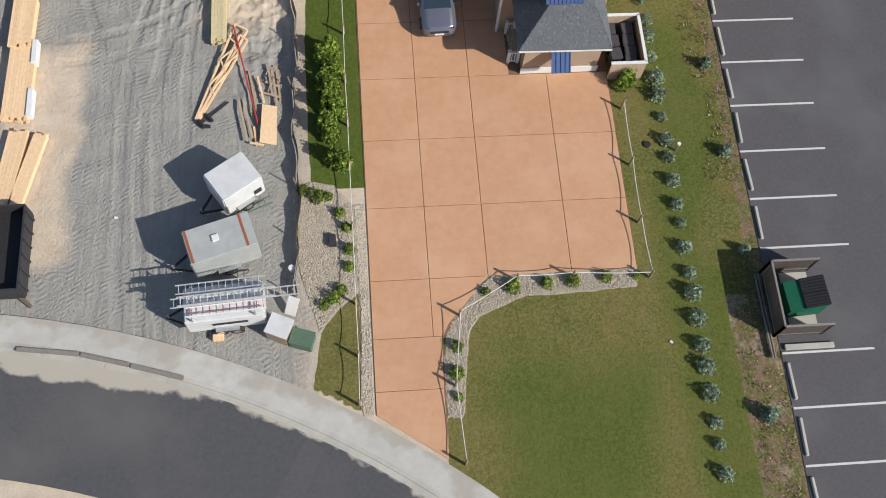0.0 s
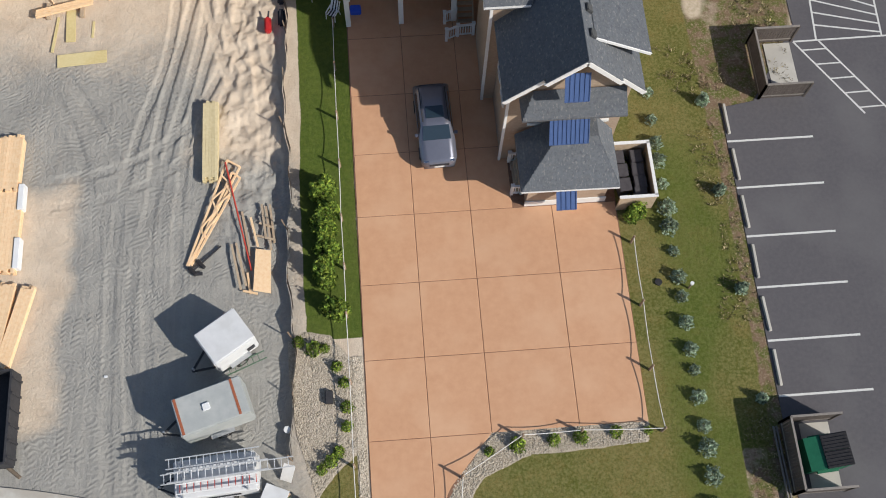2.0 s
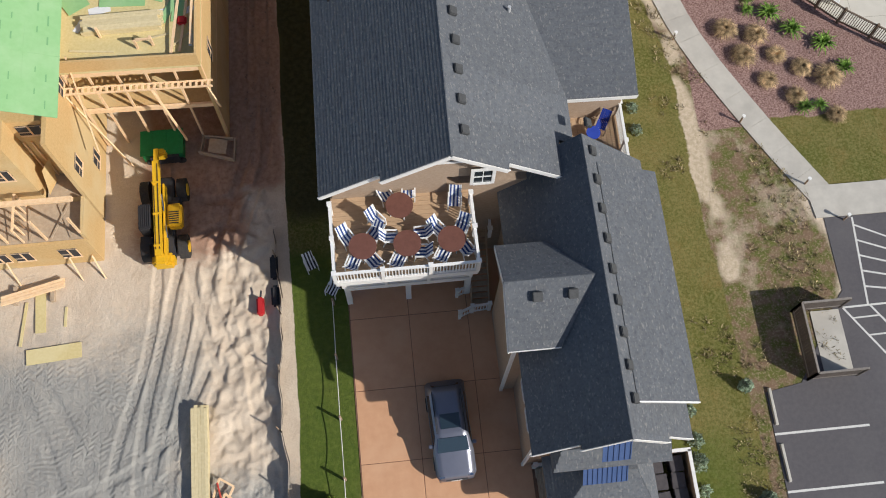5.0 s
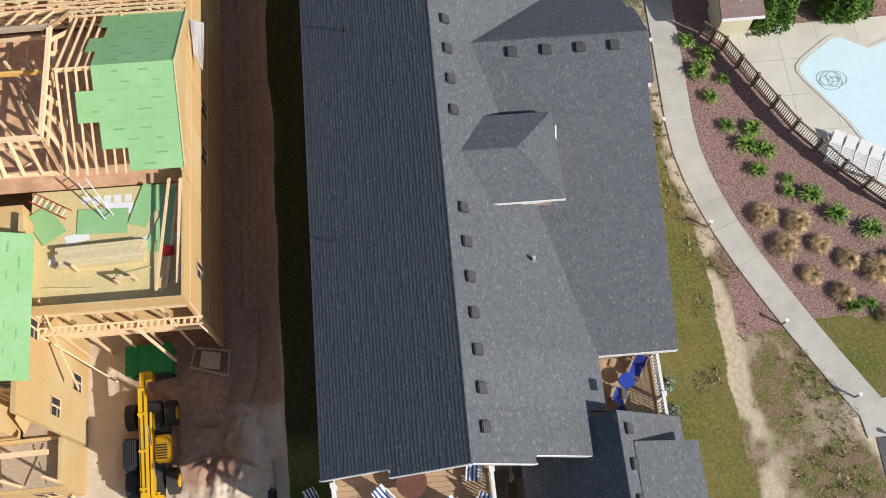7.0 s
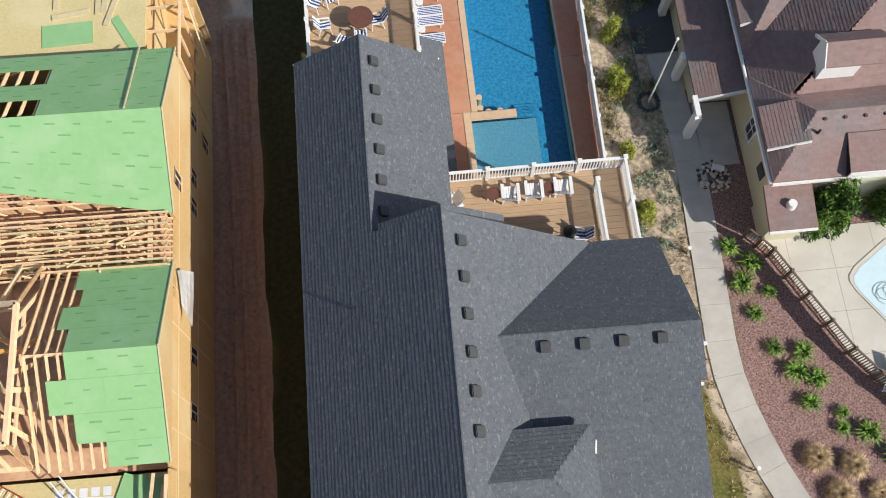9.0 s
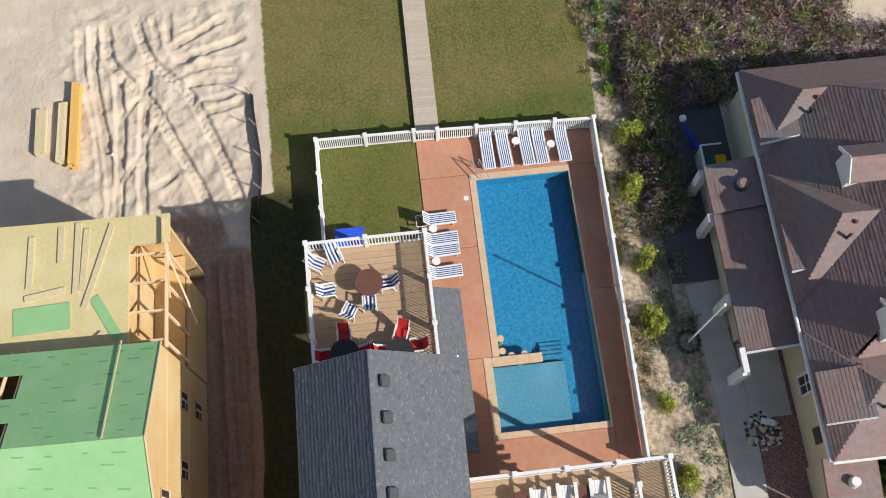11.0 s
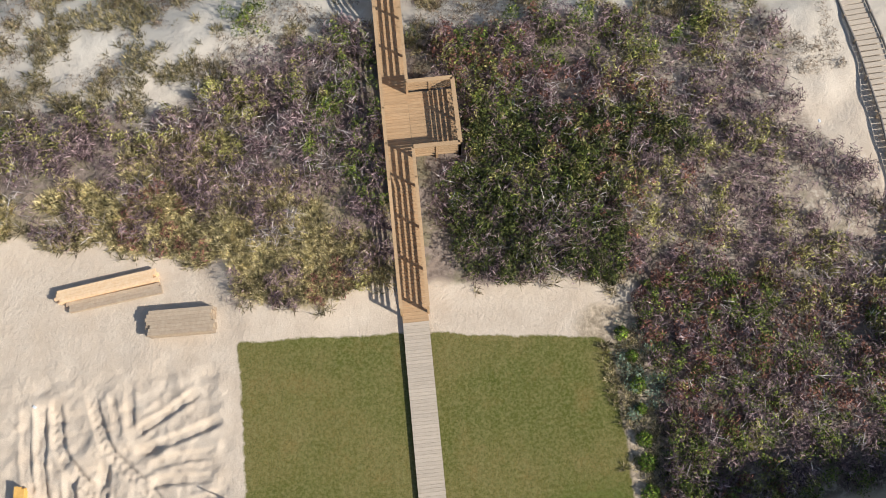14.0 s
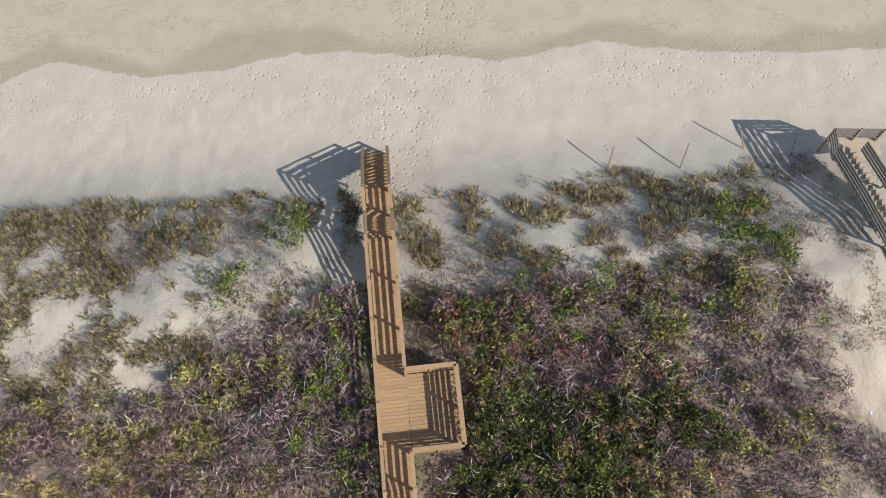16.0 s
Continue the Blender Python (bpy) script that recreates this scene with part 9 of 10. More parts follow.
rch.matrix_world = pose(0.5, 70.95, 5.2, 0, 0, 0)
for x, y, a in ((-0.25, 70.25, 90), (1.18, 70.25, -80), (2.8, 70.85, -20), (3.35, 70.3, -90), (2.02, 70.15, 80)):
    copy_thing(rch, pose(x, y, 5.2, 0, 0, a))


def adirondack():
    t = thing("adirondack_chair", "white slatted adirondack chair on the deck", "chair", "adirondack chairs")
    for i in range(5):
        x = -0.25 + i * 0.104
        part("back_slat", slab(B(), [(x, 0.18, 0.3), (x + 0.09, 0.18, 0.3), (x + 0.09, 0.55, 1.0 - 0.05 * abs(i - 2)), (x, 0.55, 1.0 - 0.05 * abs(i - 2))], 0.03), WHITE, t)
        part("seat_slat", slab(B(), [(x, -0.35, 0.4), (x + 0.09, -0.35, 0.4), (x + 0.09, 0.2, 0.3), (x, 0.2, 0.3)], 0.03), WHITE, t)
    for s in (-0.34, 0.34):
        part("arm", bx(s - 0.07, s + 0.07, -0.42, 0.4, 0.55, 0.58), WHITE, t)
        part("leg", bx(s - 0.03, s + 0.03, -0.36, -0.28, 0, 0.55), WHITE, t)
        part("leg", bx(s - 0.03, s + 0.03, 0.25, 0.33, 0, 0.55), WHITE, t)
    return t


ad = adirondack()
ad.matrix_world = pose(4.85, 63.5, 5.5, 0, 0, -60)
for x, y in ((7.44, 63.75), (8.47, 63.8), (9.74, 63.85)):
    copy_thing(ad, pose(x, y, 5.5, 0, 0, 178))
small = round_table(0.3, 0.5, BROWN_TABLE, "small round brown table on the deck")
small.matrix_world = pose(6.68, 63.8, 5.5)
copy_thing(small, pose(9.1, 63.8, 5.5))
gr = thing("kettle_grill", "black kettle grill on the deck", "grill")
part("bowl", cyl(B(), (9.65, 61.6, 6.1), (9.65, 61.6, 6.45), 0.2, 0.29, 20), BLACKISH, gr)
part("lid", cyl(B(), (9.65, 61.6, 6.451), (9.65, 61.6, 6.65), 0.29, 0.1, 20), BLACKISH, gr)
for i in range(3):
    a = i * 2.09
    part("leg", beam(B(), (9.65 + 0.25 * math.cos(a), 61.6 + 0.25 * math.sin(a), 5.5), (9.65 + 0.12 * math.cos(a), 61.6 + 0.12 * math.sin(a), 6.12), 0.03, 0.03), BLACKISH, gr)
gc = deck_chair(CLOTH_WHITE, CLOTH_BLUE, "pale blue deck chair beside the grill")
gc.matrix_world = pose(10.15, 61.6, 5.5, 0, 0, -100)
bc = deck_chair(BLUE, BLUE, "deck chair with bright blue cushion", LUMBER_OLD)
bc.matrix_world = pose(11.0, 43.4, 6.5, 0, 0, -30)
for x, y, a in ((10.2, 42.5, 150), (10.2, 41.45, 25)):
    copy_thing(bc, pose(x, y, 6.5, 0, 0, a))
bt = thing("round_side_table", "small round table with blue cover between the chairs", "table")
part("top", cyl(B(), (10.55, 43.0, 6.95), (10.55, 43.0, 7.0), 0.32, seg=24), BLUE, bt)
part("leg", bx(10.5, 10.6, 42.95, 43.05, 6.5, 6.95), BLUE, bt)
for x, y, a in ((-2.9, 40.3, 20), (-1.95, 38.9, -30)):
    ch = deck_chair(CLOTH_WHITE, PANTS, "white metal chair standing on the side lawn")
    ch.matrix_world = pose(x, y, 0.0, 0, 0, a)
tagged(part("blue_cooler", bx(-1.0, -0.4, 38.9, 39.3, 0.03, 0.5, 0.05), BLUE_COVER), "blue cooler box under the porch", "cooler")

# ---- post and rope fences, garden lights ----
def rope_fence(name, pts, label):
    f = thing(name, label, "fence")
    for p in pts:
        po = part("post", cyl(B(), (*p, 0), (*p, 0.85), 0.07, 0.06, 10), POST_WOOD, f)
        part("post_cap", cyl(B(), (*p, 0.851), (*p, 0.9), 0.065, 0.03, 10), POST_WOOD, po)
    for a, c in zip(pts, pts[1:]):
        bm = B()
        prev = None
        for i in range(9):
            t = i / 8
            q = (a[0] + (c[0] - a[0]) * t, a[1] + (c[1] - a[1]) * t, 0.74 - 0.28 * 4 * t * (1 - t) * 0.5)
            if prev:
                cyl(bm, prev, q, 0.022, seg=6)
            prev = q
        part("rope", bm, ROPE, f)
    return f


rope_fence("rope_fence", [(-1.95, 38.3), (-1.97, 35.55), (-1.97, 32.6), (-1.95, 29.8), (-1.97, 26.8), (-1.93, 24.2), (-1.93, 21.7), (-1.9, 18.4), (-1.9, 14.5), (-1.88, 11.9), (-1.93, 9.6)], "wooden post and white rope fence along the driveway")
rope_fence("rope_fence", [(12.45, 24.6), (12.42, 21.28), (12.38, 18.05), (12.5, 15.1), (8.66, 15.3), (5.9, 15.28), (3.0, 13.65), (2.55, 10.25), (2.72, 6.6)], "wooden post and white rope fence round the driveway")


def bollard():
    t = thing("path_light", "short dark post light beside the path", "path light", "path lights")
    part("post", cyl(B(), (0, 0, 0), (0, 0, 0.6), 0.05, seg=10), POST_WOOD, t)
    part("lamp_head", cyl(B(), (0, 0, 0.6), (0, 0, 0.75), 0.08, 0.1, 12), WHITE, t)
    return t


bl = bollard()
bl.matrix_world = pose(16.2, 57.5, 0)
for x, y in ((17.5, 51.65), (20.12, 46.3), (22.75, 42.45), (16.35, 62.2), (14.95, 22.0), (24.3, 40.3)):
    copy_thing(bl, pose(x, y, 0))
tagged(part("drain_cover", cyl(B(), (13.5, 22.4, -0.02), (13.5, 22.4, 0.08), 0.18, seg=18), BLACKISH), "round black drain cover in the lawn", "drain")

# ---- boardwalk to the beach ----
bw = thing("boardwalk", "wooden boardwalk with railings over the dunes to the beach", "boardwalk")
BWL, BWR = 4.45, 5.68


def bw_z(y):
    """Deck height along the boardwalk."""
    if y < 93:
        return 0.18
    if y < 98.6:
        return 0.18 + (y - 93) / 5.6 * 1.15
    if y < 109.6:
        return 1.33
    if y < 111.0:
        return 1.33 - (y - 109.6) / 1.4 * 0.9
    if y < 112.3:
        return 0.43
    return 0.43 - (y - 112.3) / 3.2 * 2.75


def bw_x(y):
    return 0.28 * (y - 82) / 28.0 if y < 110 else 0.28


y = 82.25
while y < 112.3:
    z = bw_z(y)
    d = bw_x(y)
    m_ = GREY_PLANK if y < 92.4 else TREATED
    part("plank", bx(BWL + d, BWR + d - 0.05, y, y + 0.152, z - 0.04, z), m_, bw)
    y += 0.16
y = 112.3
while y < 115.6:
    part("tread", bx(BWL + 0.28, BWR + 0.23, y, y + 0.27, bw_z(y) - 0.05, bw_z(y)), TREATED, bw)
    y += 0.29


def bw_rail(pts):
    """Post and three-board railing following the deck."""
    for a, c in zip(pts, pts[1:]):
        A, Cc = Vector(a), Vector(c)
        po = part("rail_post", beam(B(), A - Vector((0, 0, 1.2 if A.z > 0.5 else 0.3)), A + Vector((0, 0, 1.08)), 0.1, 0.1), TREATED, bw)
        for h in (0.3, 0.55, 0.8):
            part("rail_board", beam(B(), A + Vector((0, 0, h)), Cc + Vector((0, 0, h)), 0.035, 0.13), TREATED, bw)
        part("cap_rail", beam(B(), A + Vector((0, 0, 1.06)), Cc + Vector((0, 0, 1.06)), 0.15, 0.04), TREATED, bw)
    A = Vector(pts[-1])
    part("rail_post", beam(B(), A - Vector((0, 0, 0.8)), A + Vector((0, 0, 1.08)), 0.1, 0.1), TREATED, bw)


def run(side, ys):
    return [((BWL if side < 0 else BWR) + bw_x(y_) + (-0.02 if side < 0 else -0.03), y_, bw_z(y_)) for y_ in ys]


bw_rail(run(-1, (92.9, 94.8, 96.7, 98.6, 100.4, 102.2, 104.0, 105.8, 107.6, 109.6, 111.0, 112.3, 113.9, 115.4)))
bw_rail(run(1, (92.9, 94.8, 96.7, 98.6, 100.1)))
bw_rail(run(1, (103.4, 105.4, 107.5, 109.6, 111.0, 112.3, 113.9, 115.4)))
for yy in (98.6, 101, 103.4, 106, 109.4):
    for s in (BWL + 0.1, BWR - 0.1):
        part("pile", beam(B(), (s + bw_x(yy), yy, -0.6), (s + bw_x(yy), yy, bw_z(yy) - 0.05), 0.15, 0.15), TREATED, bw)
view = thing("viewing_platform", "square wooden viewing platform with railings beside the boardwalk", "platform")
planks_deck(view, BWR + 0.16, 8.0, 100.1, 103.45, 1.33, TREATED, "x", 0.16)
for (x0, y0), (x1, y1) in (((5.85, 103.45), (8.0, 103.45)), ((8.0, 103.45), (8.0, 100.1)), ((8.0, 100.1), (5.85, 100.1))):
    k = 2
    for h in (0.3, 0.5, 0.7, 0.88):
        part("rail_board", beam(B(), (x0, y0, 1.33 + h), (x1, y1, 1.33 + h), 0.035, 0.12), TREATED, view)
    part("cap_rail", beam(B(), (x0, y0, 2.42), (x1, y1, 2.42), 0.2, 0.04), TREATED, view)
    for i in range(3):
        x, y = x0 + (x1 - x0) * i / 2, y0 + (y1 - y0) * i / 2
        part("rail_post", beam(B(), (x, y, 0.3), (x, y, 2.41), 0.1, 0.1), TREATED, view)
part("beam", bx(5.85, 8.0, 100.2, 100.3, 1.05, 1.28), TREATED, view)
part("beam", bx(5.85, 8.0, 103.2, 103.3, 1.05, 1.28), TREATED, view)
far = thing("neighbour_boardwalk", "weathered grey boardwalk and beach stair of the neighbour", "boardwalk")
FW = [Vector(p) for p in ((28.6, 88.0, 1.0), (28.6, 96.0, 1.15), (28.75, 100.0, 1.2), (28.55, 104.0, 1.2), (28.3, 107.0, 1.0), (28.0, 110.0, 0.2), (27.75, 112.2, -0.5))]
for n_, (a, c) in enumerate(zip(FW, FW[1:])):
    d = (c - a)
    side = Vector((d.y, -d.x, 0)).normalized()
    k = max(3, int(d.length / 0.3))
    for i in range(k):
        p = a.lerp(c, (i + 0.5) / k)
        part("tread", beam(B(), p - side * 0.62, p + side * 0.62, 0.24, 0.05), GREY_PLANK, far)
    for o in (-0.68, 0.68):
        heights = (0.35, 0.6, 0.85, 1.08) if n_ >= 4 else (0.08,)
        for h in heights:
            part("rail_board", beam(B(), a + side * o + Vector((0, 0, h)), c + side * o + Vector((0, 0, h)), 0.05, 0.14), SLAT_GREY, far)
        m2 = max(1, round(d.length / 1.8))
        for i in range(m2):
            p = a.lerp(c, i / m2) + side * o
            part("rail_post", beam(B(), (p.x, p.y, p.z - 1.9), (p.x, p.y, p.z + (1.15 if n_ >= 4 else 0.15)), 0.1, 0.1), LUMBER_OLD, far)
part("landing", bx(27.1, 29.5, 112.0, 113.1, -0.6, -0.52), GREY_PLANK, far)
for p, q in (((27.1, 113.1), (29.5, 112.8)), ((27.0, 112.1), (27.1, 113.1))):
    for h in (0.35, 0.6, 0.85, 1.08):
        part("rail_board", beam(B(), (*p, -0.5 + h), (*q, -0.5 + h), 0.05, 0.14), SLAT_GREY, far)
for p in ((27.1, 113.1), (28.3, 112.95), (29.4, 112.8)):
    part("rail_post", beam(B(), (*p, -2.2), (*p, 0.65), 0.1, 0.1), LUMBER_OLD, far)
landing = thing("neighbour_landing", "small white railed landing above the dune", "platform")
part("floor", bx(26.6, 28.1, 88.6, 90.2, 0.9, 1.0), GREY_PLANK, landing)
railing(landing, (26.6, 88.6), (26.6, 90.2), 1.0)
railing(landing, (26.6, 88.6), (28.1, 88.6), 1.0)
for x in (26.7, 28.0):
    part("leg", bx(x - 0.05, x + 0.05, 88.7, 88.8, 0, 0.9), WHITE, landing)
rr = random.Random(9)
for x, y, dx in ((16.55, 113.1, 0.35), (20.1, 112.8, 0.4), (23.6, 113.6, -0.35), (25.7, 112.9, 0.2)):
    z0 = float(ground_height(np.array(x), np.array(y)))
    tagged(part("beach_stake", beam(B(), (x, y, z0 - 0.2), (x + dx, y + 0.9, z0 + 1.0), 0.05, 0.05), POST_WOOD), "leaning weathered stake in the beach sand", "stake", "beach stakes")
sand_fence = thing("sand_fence", "short run of weathered slat fence in the scrub", "fence")
for k in range(14):
    x, y = 17.1 + k * 0.08, 86.3 - k * 0.075
    part("slat", beam(B(), (x, y, 0.0), (x + 0.02, y, 1.0), 0.05, 0.02), SLAT_GREY, sand_fence)
part("wire", beam(B(), (17.05, 86.35, 0.7), (18.25, 85.25, 0.7), 0.015, 0.015), SLAT_GREY, sand_fence)


# ---- planting ----
PR = np.random.RandomState(21)


def leaf_quads(centres, normals_up, size, aspect, rng):
    """Small leaf blades at the given places: verts (n*4, 3)."""
    n = len(centres)
    a = rng.normal(size=(n, 3))
    a[:, 2] *= 0.6
    a /= np.linalg.norm(a, axis=1, keepdims=True)
    b = np.cross(a, rng.normal(size=(n, 3)) + np.array([0, 0, normals_up]))
    b /= np.linalg.norm(b, axis=1, keepdims=True) + 1e-9
    s = (size * rng.uniform(0.6, 1.4, n))[:, None]
    u, v = a * s, b * s * aspect
    return np.stack([centres - u, centres + v * 0.9, centres + u, centres - v * 0.9], 1).reshape(-1, 3)


def quad_mesh(name, verts, material):
    me_ = bpy.data.meshes.new(name)
    k = len(verts) // 4
    me_.vertices.add(len(verts))
    me_.vertices.foreach_set("co", verts.astype(np.float32).ravel())
    me_.loops.add(k * 4)
    me_.polygons.add(k)
    me_.loops.foreach_set("vertex_index", np.arange(k * 4))
    me_.polygons.foreach_set("loop_start", np.arange(k) * 4)
    me_.update()
    me_.materials.append(material)
    return me_


def dome(n, r, h, rng, shell=0.55):
    """Points in a lumpy dome, thicker towards its skin."""
    d = rng.normal(size=(n, 3))
    d[:, 2] = np.abs(d[:, 2])
    d /= np.linalg.norm(d, axis=1, keepdims=True)
    lump = 1 + 0.22 * np.sin(d[:, 0] * 5 + rng.uniform(0, 6)) * np.cos(d[:, 1] * 6 + rng.uniform(0, 6)) + 0.12 * np.sin(d[:, 2] * 9)
    q = (shell + (1 - shell) * rng.rand(n) ** 0.5) * lump
    return d * q[:, None] * np.array([r, r, h]) + np.array([0, 0, 0.08 * h])


def shrub(name, r, h, leaves, size, aspect, material, label, category="shrub", group="", seed=1, up=0.5, lift=0.0):
    rng = np.random.RandomState(seed)
    t = thing(name, label, category, group)
    pts = []
    lobes = max(1, int(r * 5))
    for i in range(lobes):
        a, q = rng.uniform(0, 6.28), r * 0.5 * math.sqrt(rng.rand()) if lobes > 1 else 0.0
        k = leaves // lobes
        p = dome(k, r * (0.6 if lobes > 1 else 1.0), h * rng.uniform(0.75, 1.0), rng)
        pts.append(p + np.array([q * math.cos(a), q * math.sin(a), lift]))
    pts = np.concatenate(pts)
    cr = new("crown", quad_mesh("crown", leaf_quads(pts, up, size, aspect, rng), material))
    cr.parent = t
    for i in range(4):
        a = i * 1.57 + rng.uniform(-0.4, 0.4)
        part("stem", cyl(B(), (0, 0, 0), (0.45 * r * math.cos(a), 0.45 * r * math.sin(a), lift + 0.55 * h), 0.02 + 0.012 * r, 0.008, 6), BARK, t)
    return t


def plant(proto, spots, size=0.15, first=True):
    rng = random.Random(len(spots) * 7 + int(spots[0][0] * 100))
    for i, (x, y) in enumerate(spots):
        s = 1 + rng.uniform(-size, size)
        m = pose(x, y, float(ground_height(np.array(x), np.array(y))) - 0.01, 0, 0, rng.uniform(0, 360))
        if i == 0:
            proto.matrix_world = m
        else:
            cp = copy_thing(proto, m)
            cp.scale = (s, s, s * rng.uniform(0.9, 1.1))


big = shrub("hedge_shrub", 0.75, 1.25, 2600, 0.085, 0.5, LEAF_BRIGHT, "tall bright green shrub in the grass strip", "shrub", "hedge shrubs", 3)
plant(big, [(-2.45, 22.0), (-2.85, 23.9), (-2.7, 25.0), (-2.95, 26.3), (-2.6, 27.2), (-2.8, 28.4)])
corner = shrub("corner_shrub", 0.62, 1.1, 1800, 0.07, 0.5, LEAF_BRIGHT, "yellow green shrub at the corner of the corral", "shrub", seed=8)
plant(corner, [(12.75, 26.0)])
row = shrub("row_shrub", 0.36, 0.55, 520, 0.05, 0.55, LEAF_GREY, "small grey green shrub in a row on the lawn", "shrub", "row of shrubs", 5)
plant(row, [(14.5, 5.4 + 1.235 * i + 0.12 * math.sin(i * 2.1)) for i in range(22)] + [(14.0, 42.6), (14.0, 43.9), (14.5, 46.3), (14.5, 47.6), (14.6, 33.0)], 0.25)
lone = shrub("lawn_shrub", 0.48, 0.7, 800, 0.055, 0.55, LEAF_GREY, "grey green shrub beside the car park", "shrub", "car park shrubs", 6)
plant(lone, [(17.3, 26.95), (17.55, 21.6), (17.5, 16.35), (17.2, 7.85), (17.45, 32.4)], 0.2)
bed = shrub("bed_shrub", 0.3, 0.45, 420, 0.05, 0.5, LEAF_BRIGHT, "small bright green shrub in the pebble bed", "shrub", "pebble bed shrubs", 7)
plant(bed, [(-4.3, 20.6), (-3.6, 20.2), (-3.05, 20.2), (-2.5, 19.25), (-2.2, 18.45), (-2.1, 17.3), (-2.15, 16.4), (-2.55, 15.25), (-2.95, 14.85), (-3.4, 14.5), (4.35, 14.75), (5.7, 14.95), (7.4, 15.05), (8.65, 15.1), (10.35, 15.2), (11.85, 15.15), (2.75, 12.1),
            (2.65, 10.8), (2.65, 9.7)], 0.3)
pine = shrub("young_pine", 0.75, 1.5, 2200, 0.075, 0.28, LEAF_PINE, "young yellow green pine in the sandy strip", "tree", "young pines", 9)
plant(pine, [(14.5, 74.5), (14.4, 71.5), (14.3, 67.7), (14.65, 64.3), (14.6, 78.2), (14.9, 81.0)], 0.25)
brush = shrub("neighbour_bush", 0.95, 3.0, 3800, 0.13, 0.3, LEAF_GREEN, "large dark green bush beside the terrace", "bush", seed=12)
plant(brush, [(22.75, 63.0), (23.65, 63.25), (22.95, 63.5), (26.6, 63.2), (27.5, 63.3)], 0.18)


def blade_clump(name, label, category, group, seed, n, length, width, spread, material):
    """Arching blades out of one root."""
    rng = np.random.RandomState(seed)
    t = thing(name, label, category, group)
    a = rng.uniform(0, 2 * math.pi, n)
    lean = rng.uniform(0.1, spread, n)
    L = rng.uniform(0.65, 1.0, n) * length
    out = np.stack([np.cos(a), np.sin(a), np.zeros(n)], 1)
    side = np.stack([-np.sin(a), np.cos(a), np.zeros(n)], 1) * width
    base = out * (0.12 * rng.rand(n))[:, None]
    midp = base + out * (0.45 * L * np.sin(lean))[:, None] + np.array([0, 0, 1]) * (0.6 * L * np.cos(lean * 0.6))[:, None]
    tip = midp + out * (0.5 * L * np.sin(lean))[:, None] + np.array([0, 0, 1]) * (0.1 * L - 0.25 * lean * L)[:, None]
    q1 = np.stack([base - side, base + side, midp + side, midp - side], 1).reshape(-1, 3)
    q2 = np.stack([midp - side, midp + side, tip + side * 0.3, tip - side * 0.3], 1).reshape(-1, 3)
    cr = new("foliage", quad_mesh("foliage", np.concatenate([q1, q2]), material))
    cr.parent = t
    return t


LEAF_SPIKE = leaf_mat("bright spiky leaf", (0.06, 0.13, 0.02), (0.20, 0.32, 0.06))
mul = blade_clump("mulch_shrub", "spiky bright green plant in the mulch bed", "shrub", "mulch bed shrubs", 10, 90, 0.78, 0.03, 1.35, LEAF_SPIKE)
plant(mul, [(18.42, 62.23), (19.33, 61.34), (18.72, 60.36), (19.91, 59.81), (19.04, 58.81), (19.6, 57.08), (20.33, 55.87), (20.9, 56.77), (21.27, 55.48), (20.65, 54.38), (22.07, 53.8), (21.9, 53.1), (23.02, 52.76), (24.05, 51.61), (23.7, 46.8), (24.6, 46.9), (25.6, 50.6), (26.4, 49.0)], 0.3)
fg = blade_clump("fountain_grass", "rounded straw coloured clump of fountain grass", "grass clump", "fountain grasses", 4, 1500, 0.92, 0.008, 1.2, LEAF_STRAW)
plant(fg, [(20.4, 51.9), (22.0, 51.4), (21.1, 50.2), (22.9, 50.1), (24.1, 49.2), (22.1, 48.6), (23.4, 47.5), (25.4, 48.5), (25.3, 46.2)], 0.2)

# ---- pebbles ----
def stones(name, area, n, s0, s1, material, label, z=0.0, keep=None):
    rng = np.random.RandomState(n)
    base = B()
    bmesh.ops.create_icosphere(base, subdivisions=1, radius=1.0)
    bv = np.array([v.co[:] for v in base.verts])
    bf = np.array([[v.index for v in f.verts] for f in base.faces])
    base.free()
    xs = rng.uniform(area[0], area[1], n * 8)
    ys = rng.uniform(area[2], area[3], n * 8)
    if keep is not None:
        ok = keep(xs, ys)
        xs, ys = xs[ok], ys[ok]
    xs, ys = xs[:n], ys[:n]
    k = len(xs)
    sc = rng.uniform(s0, s1, (k, 1)) * rng.uniform(0.6, 1.3, (k, 3))
    sc[:, 2] *= 0.55
    ang = rng.uniform(0, 6.28, k)
    V = bv[None] * sc[:, None]
    c, s = np.cos(ang)[:, None], np.sin(ang)[:, None]
    V = np.stack([V[..., 0] * c - V[..., 1] * s, V[..., 0] * s + V[..., 1] * c, V[..., 2]], -1) + np.stack([xs, ys, np.full(k, z)], -1)[:, None]
    F = (bf[None] + (np.arange(k) * len(bv))[:, None, None]).reshape(-1, 3)
    me_ = bpy.data.meshes.new(name)
    me_.from_pydata(V.reshape(-1, 3).tolist(), [], F.tolist())
    me_.materials.append(material)
    return tagged(new(name, me_), label, "stones", kind="stuff")


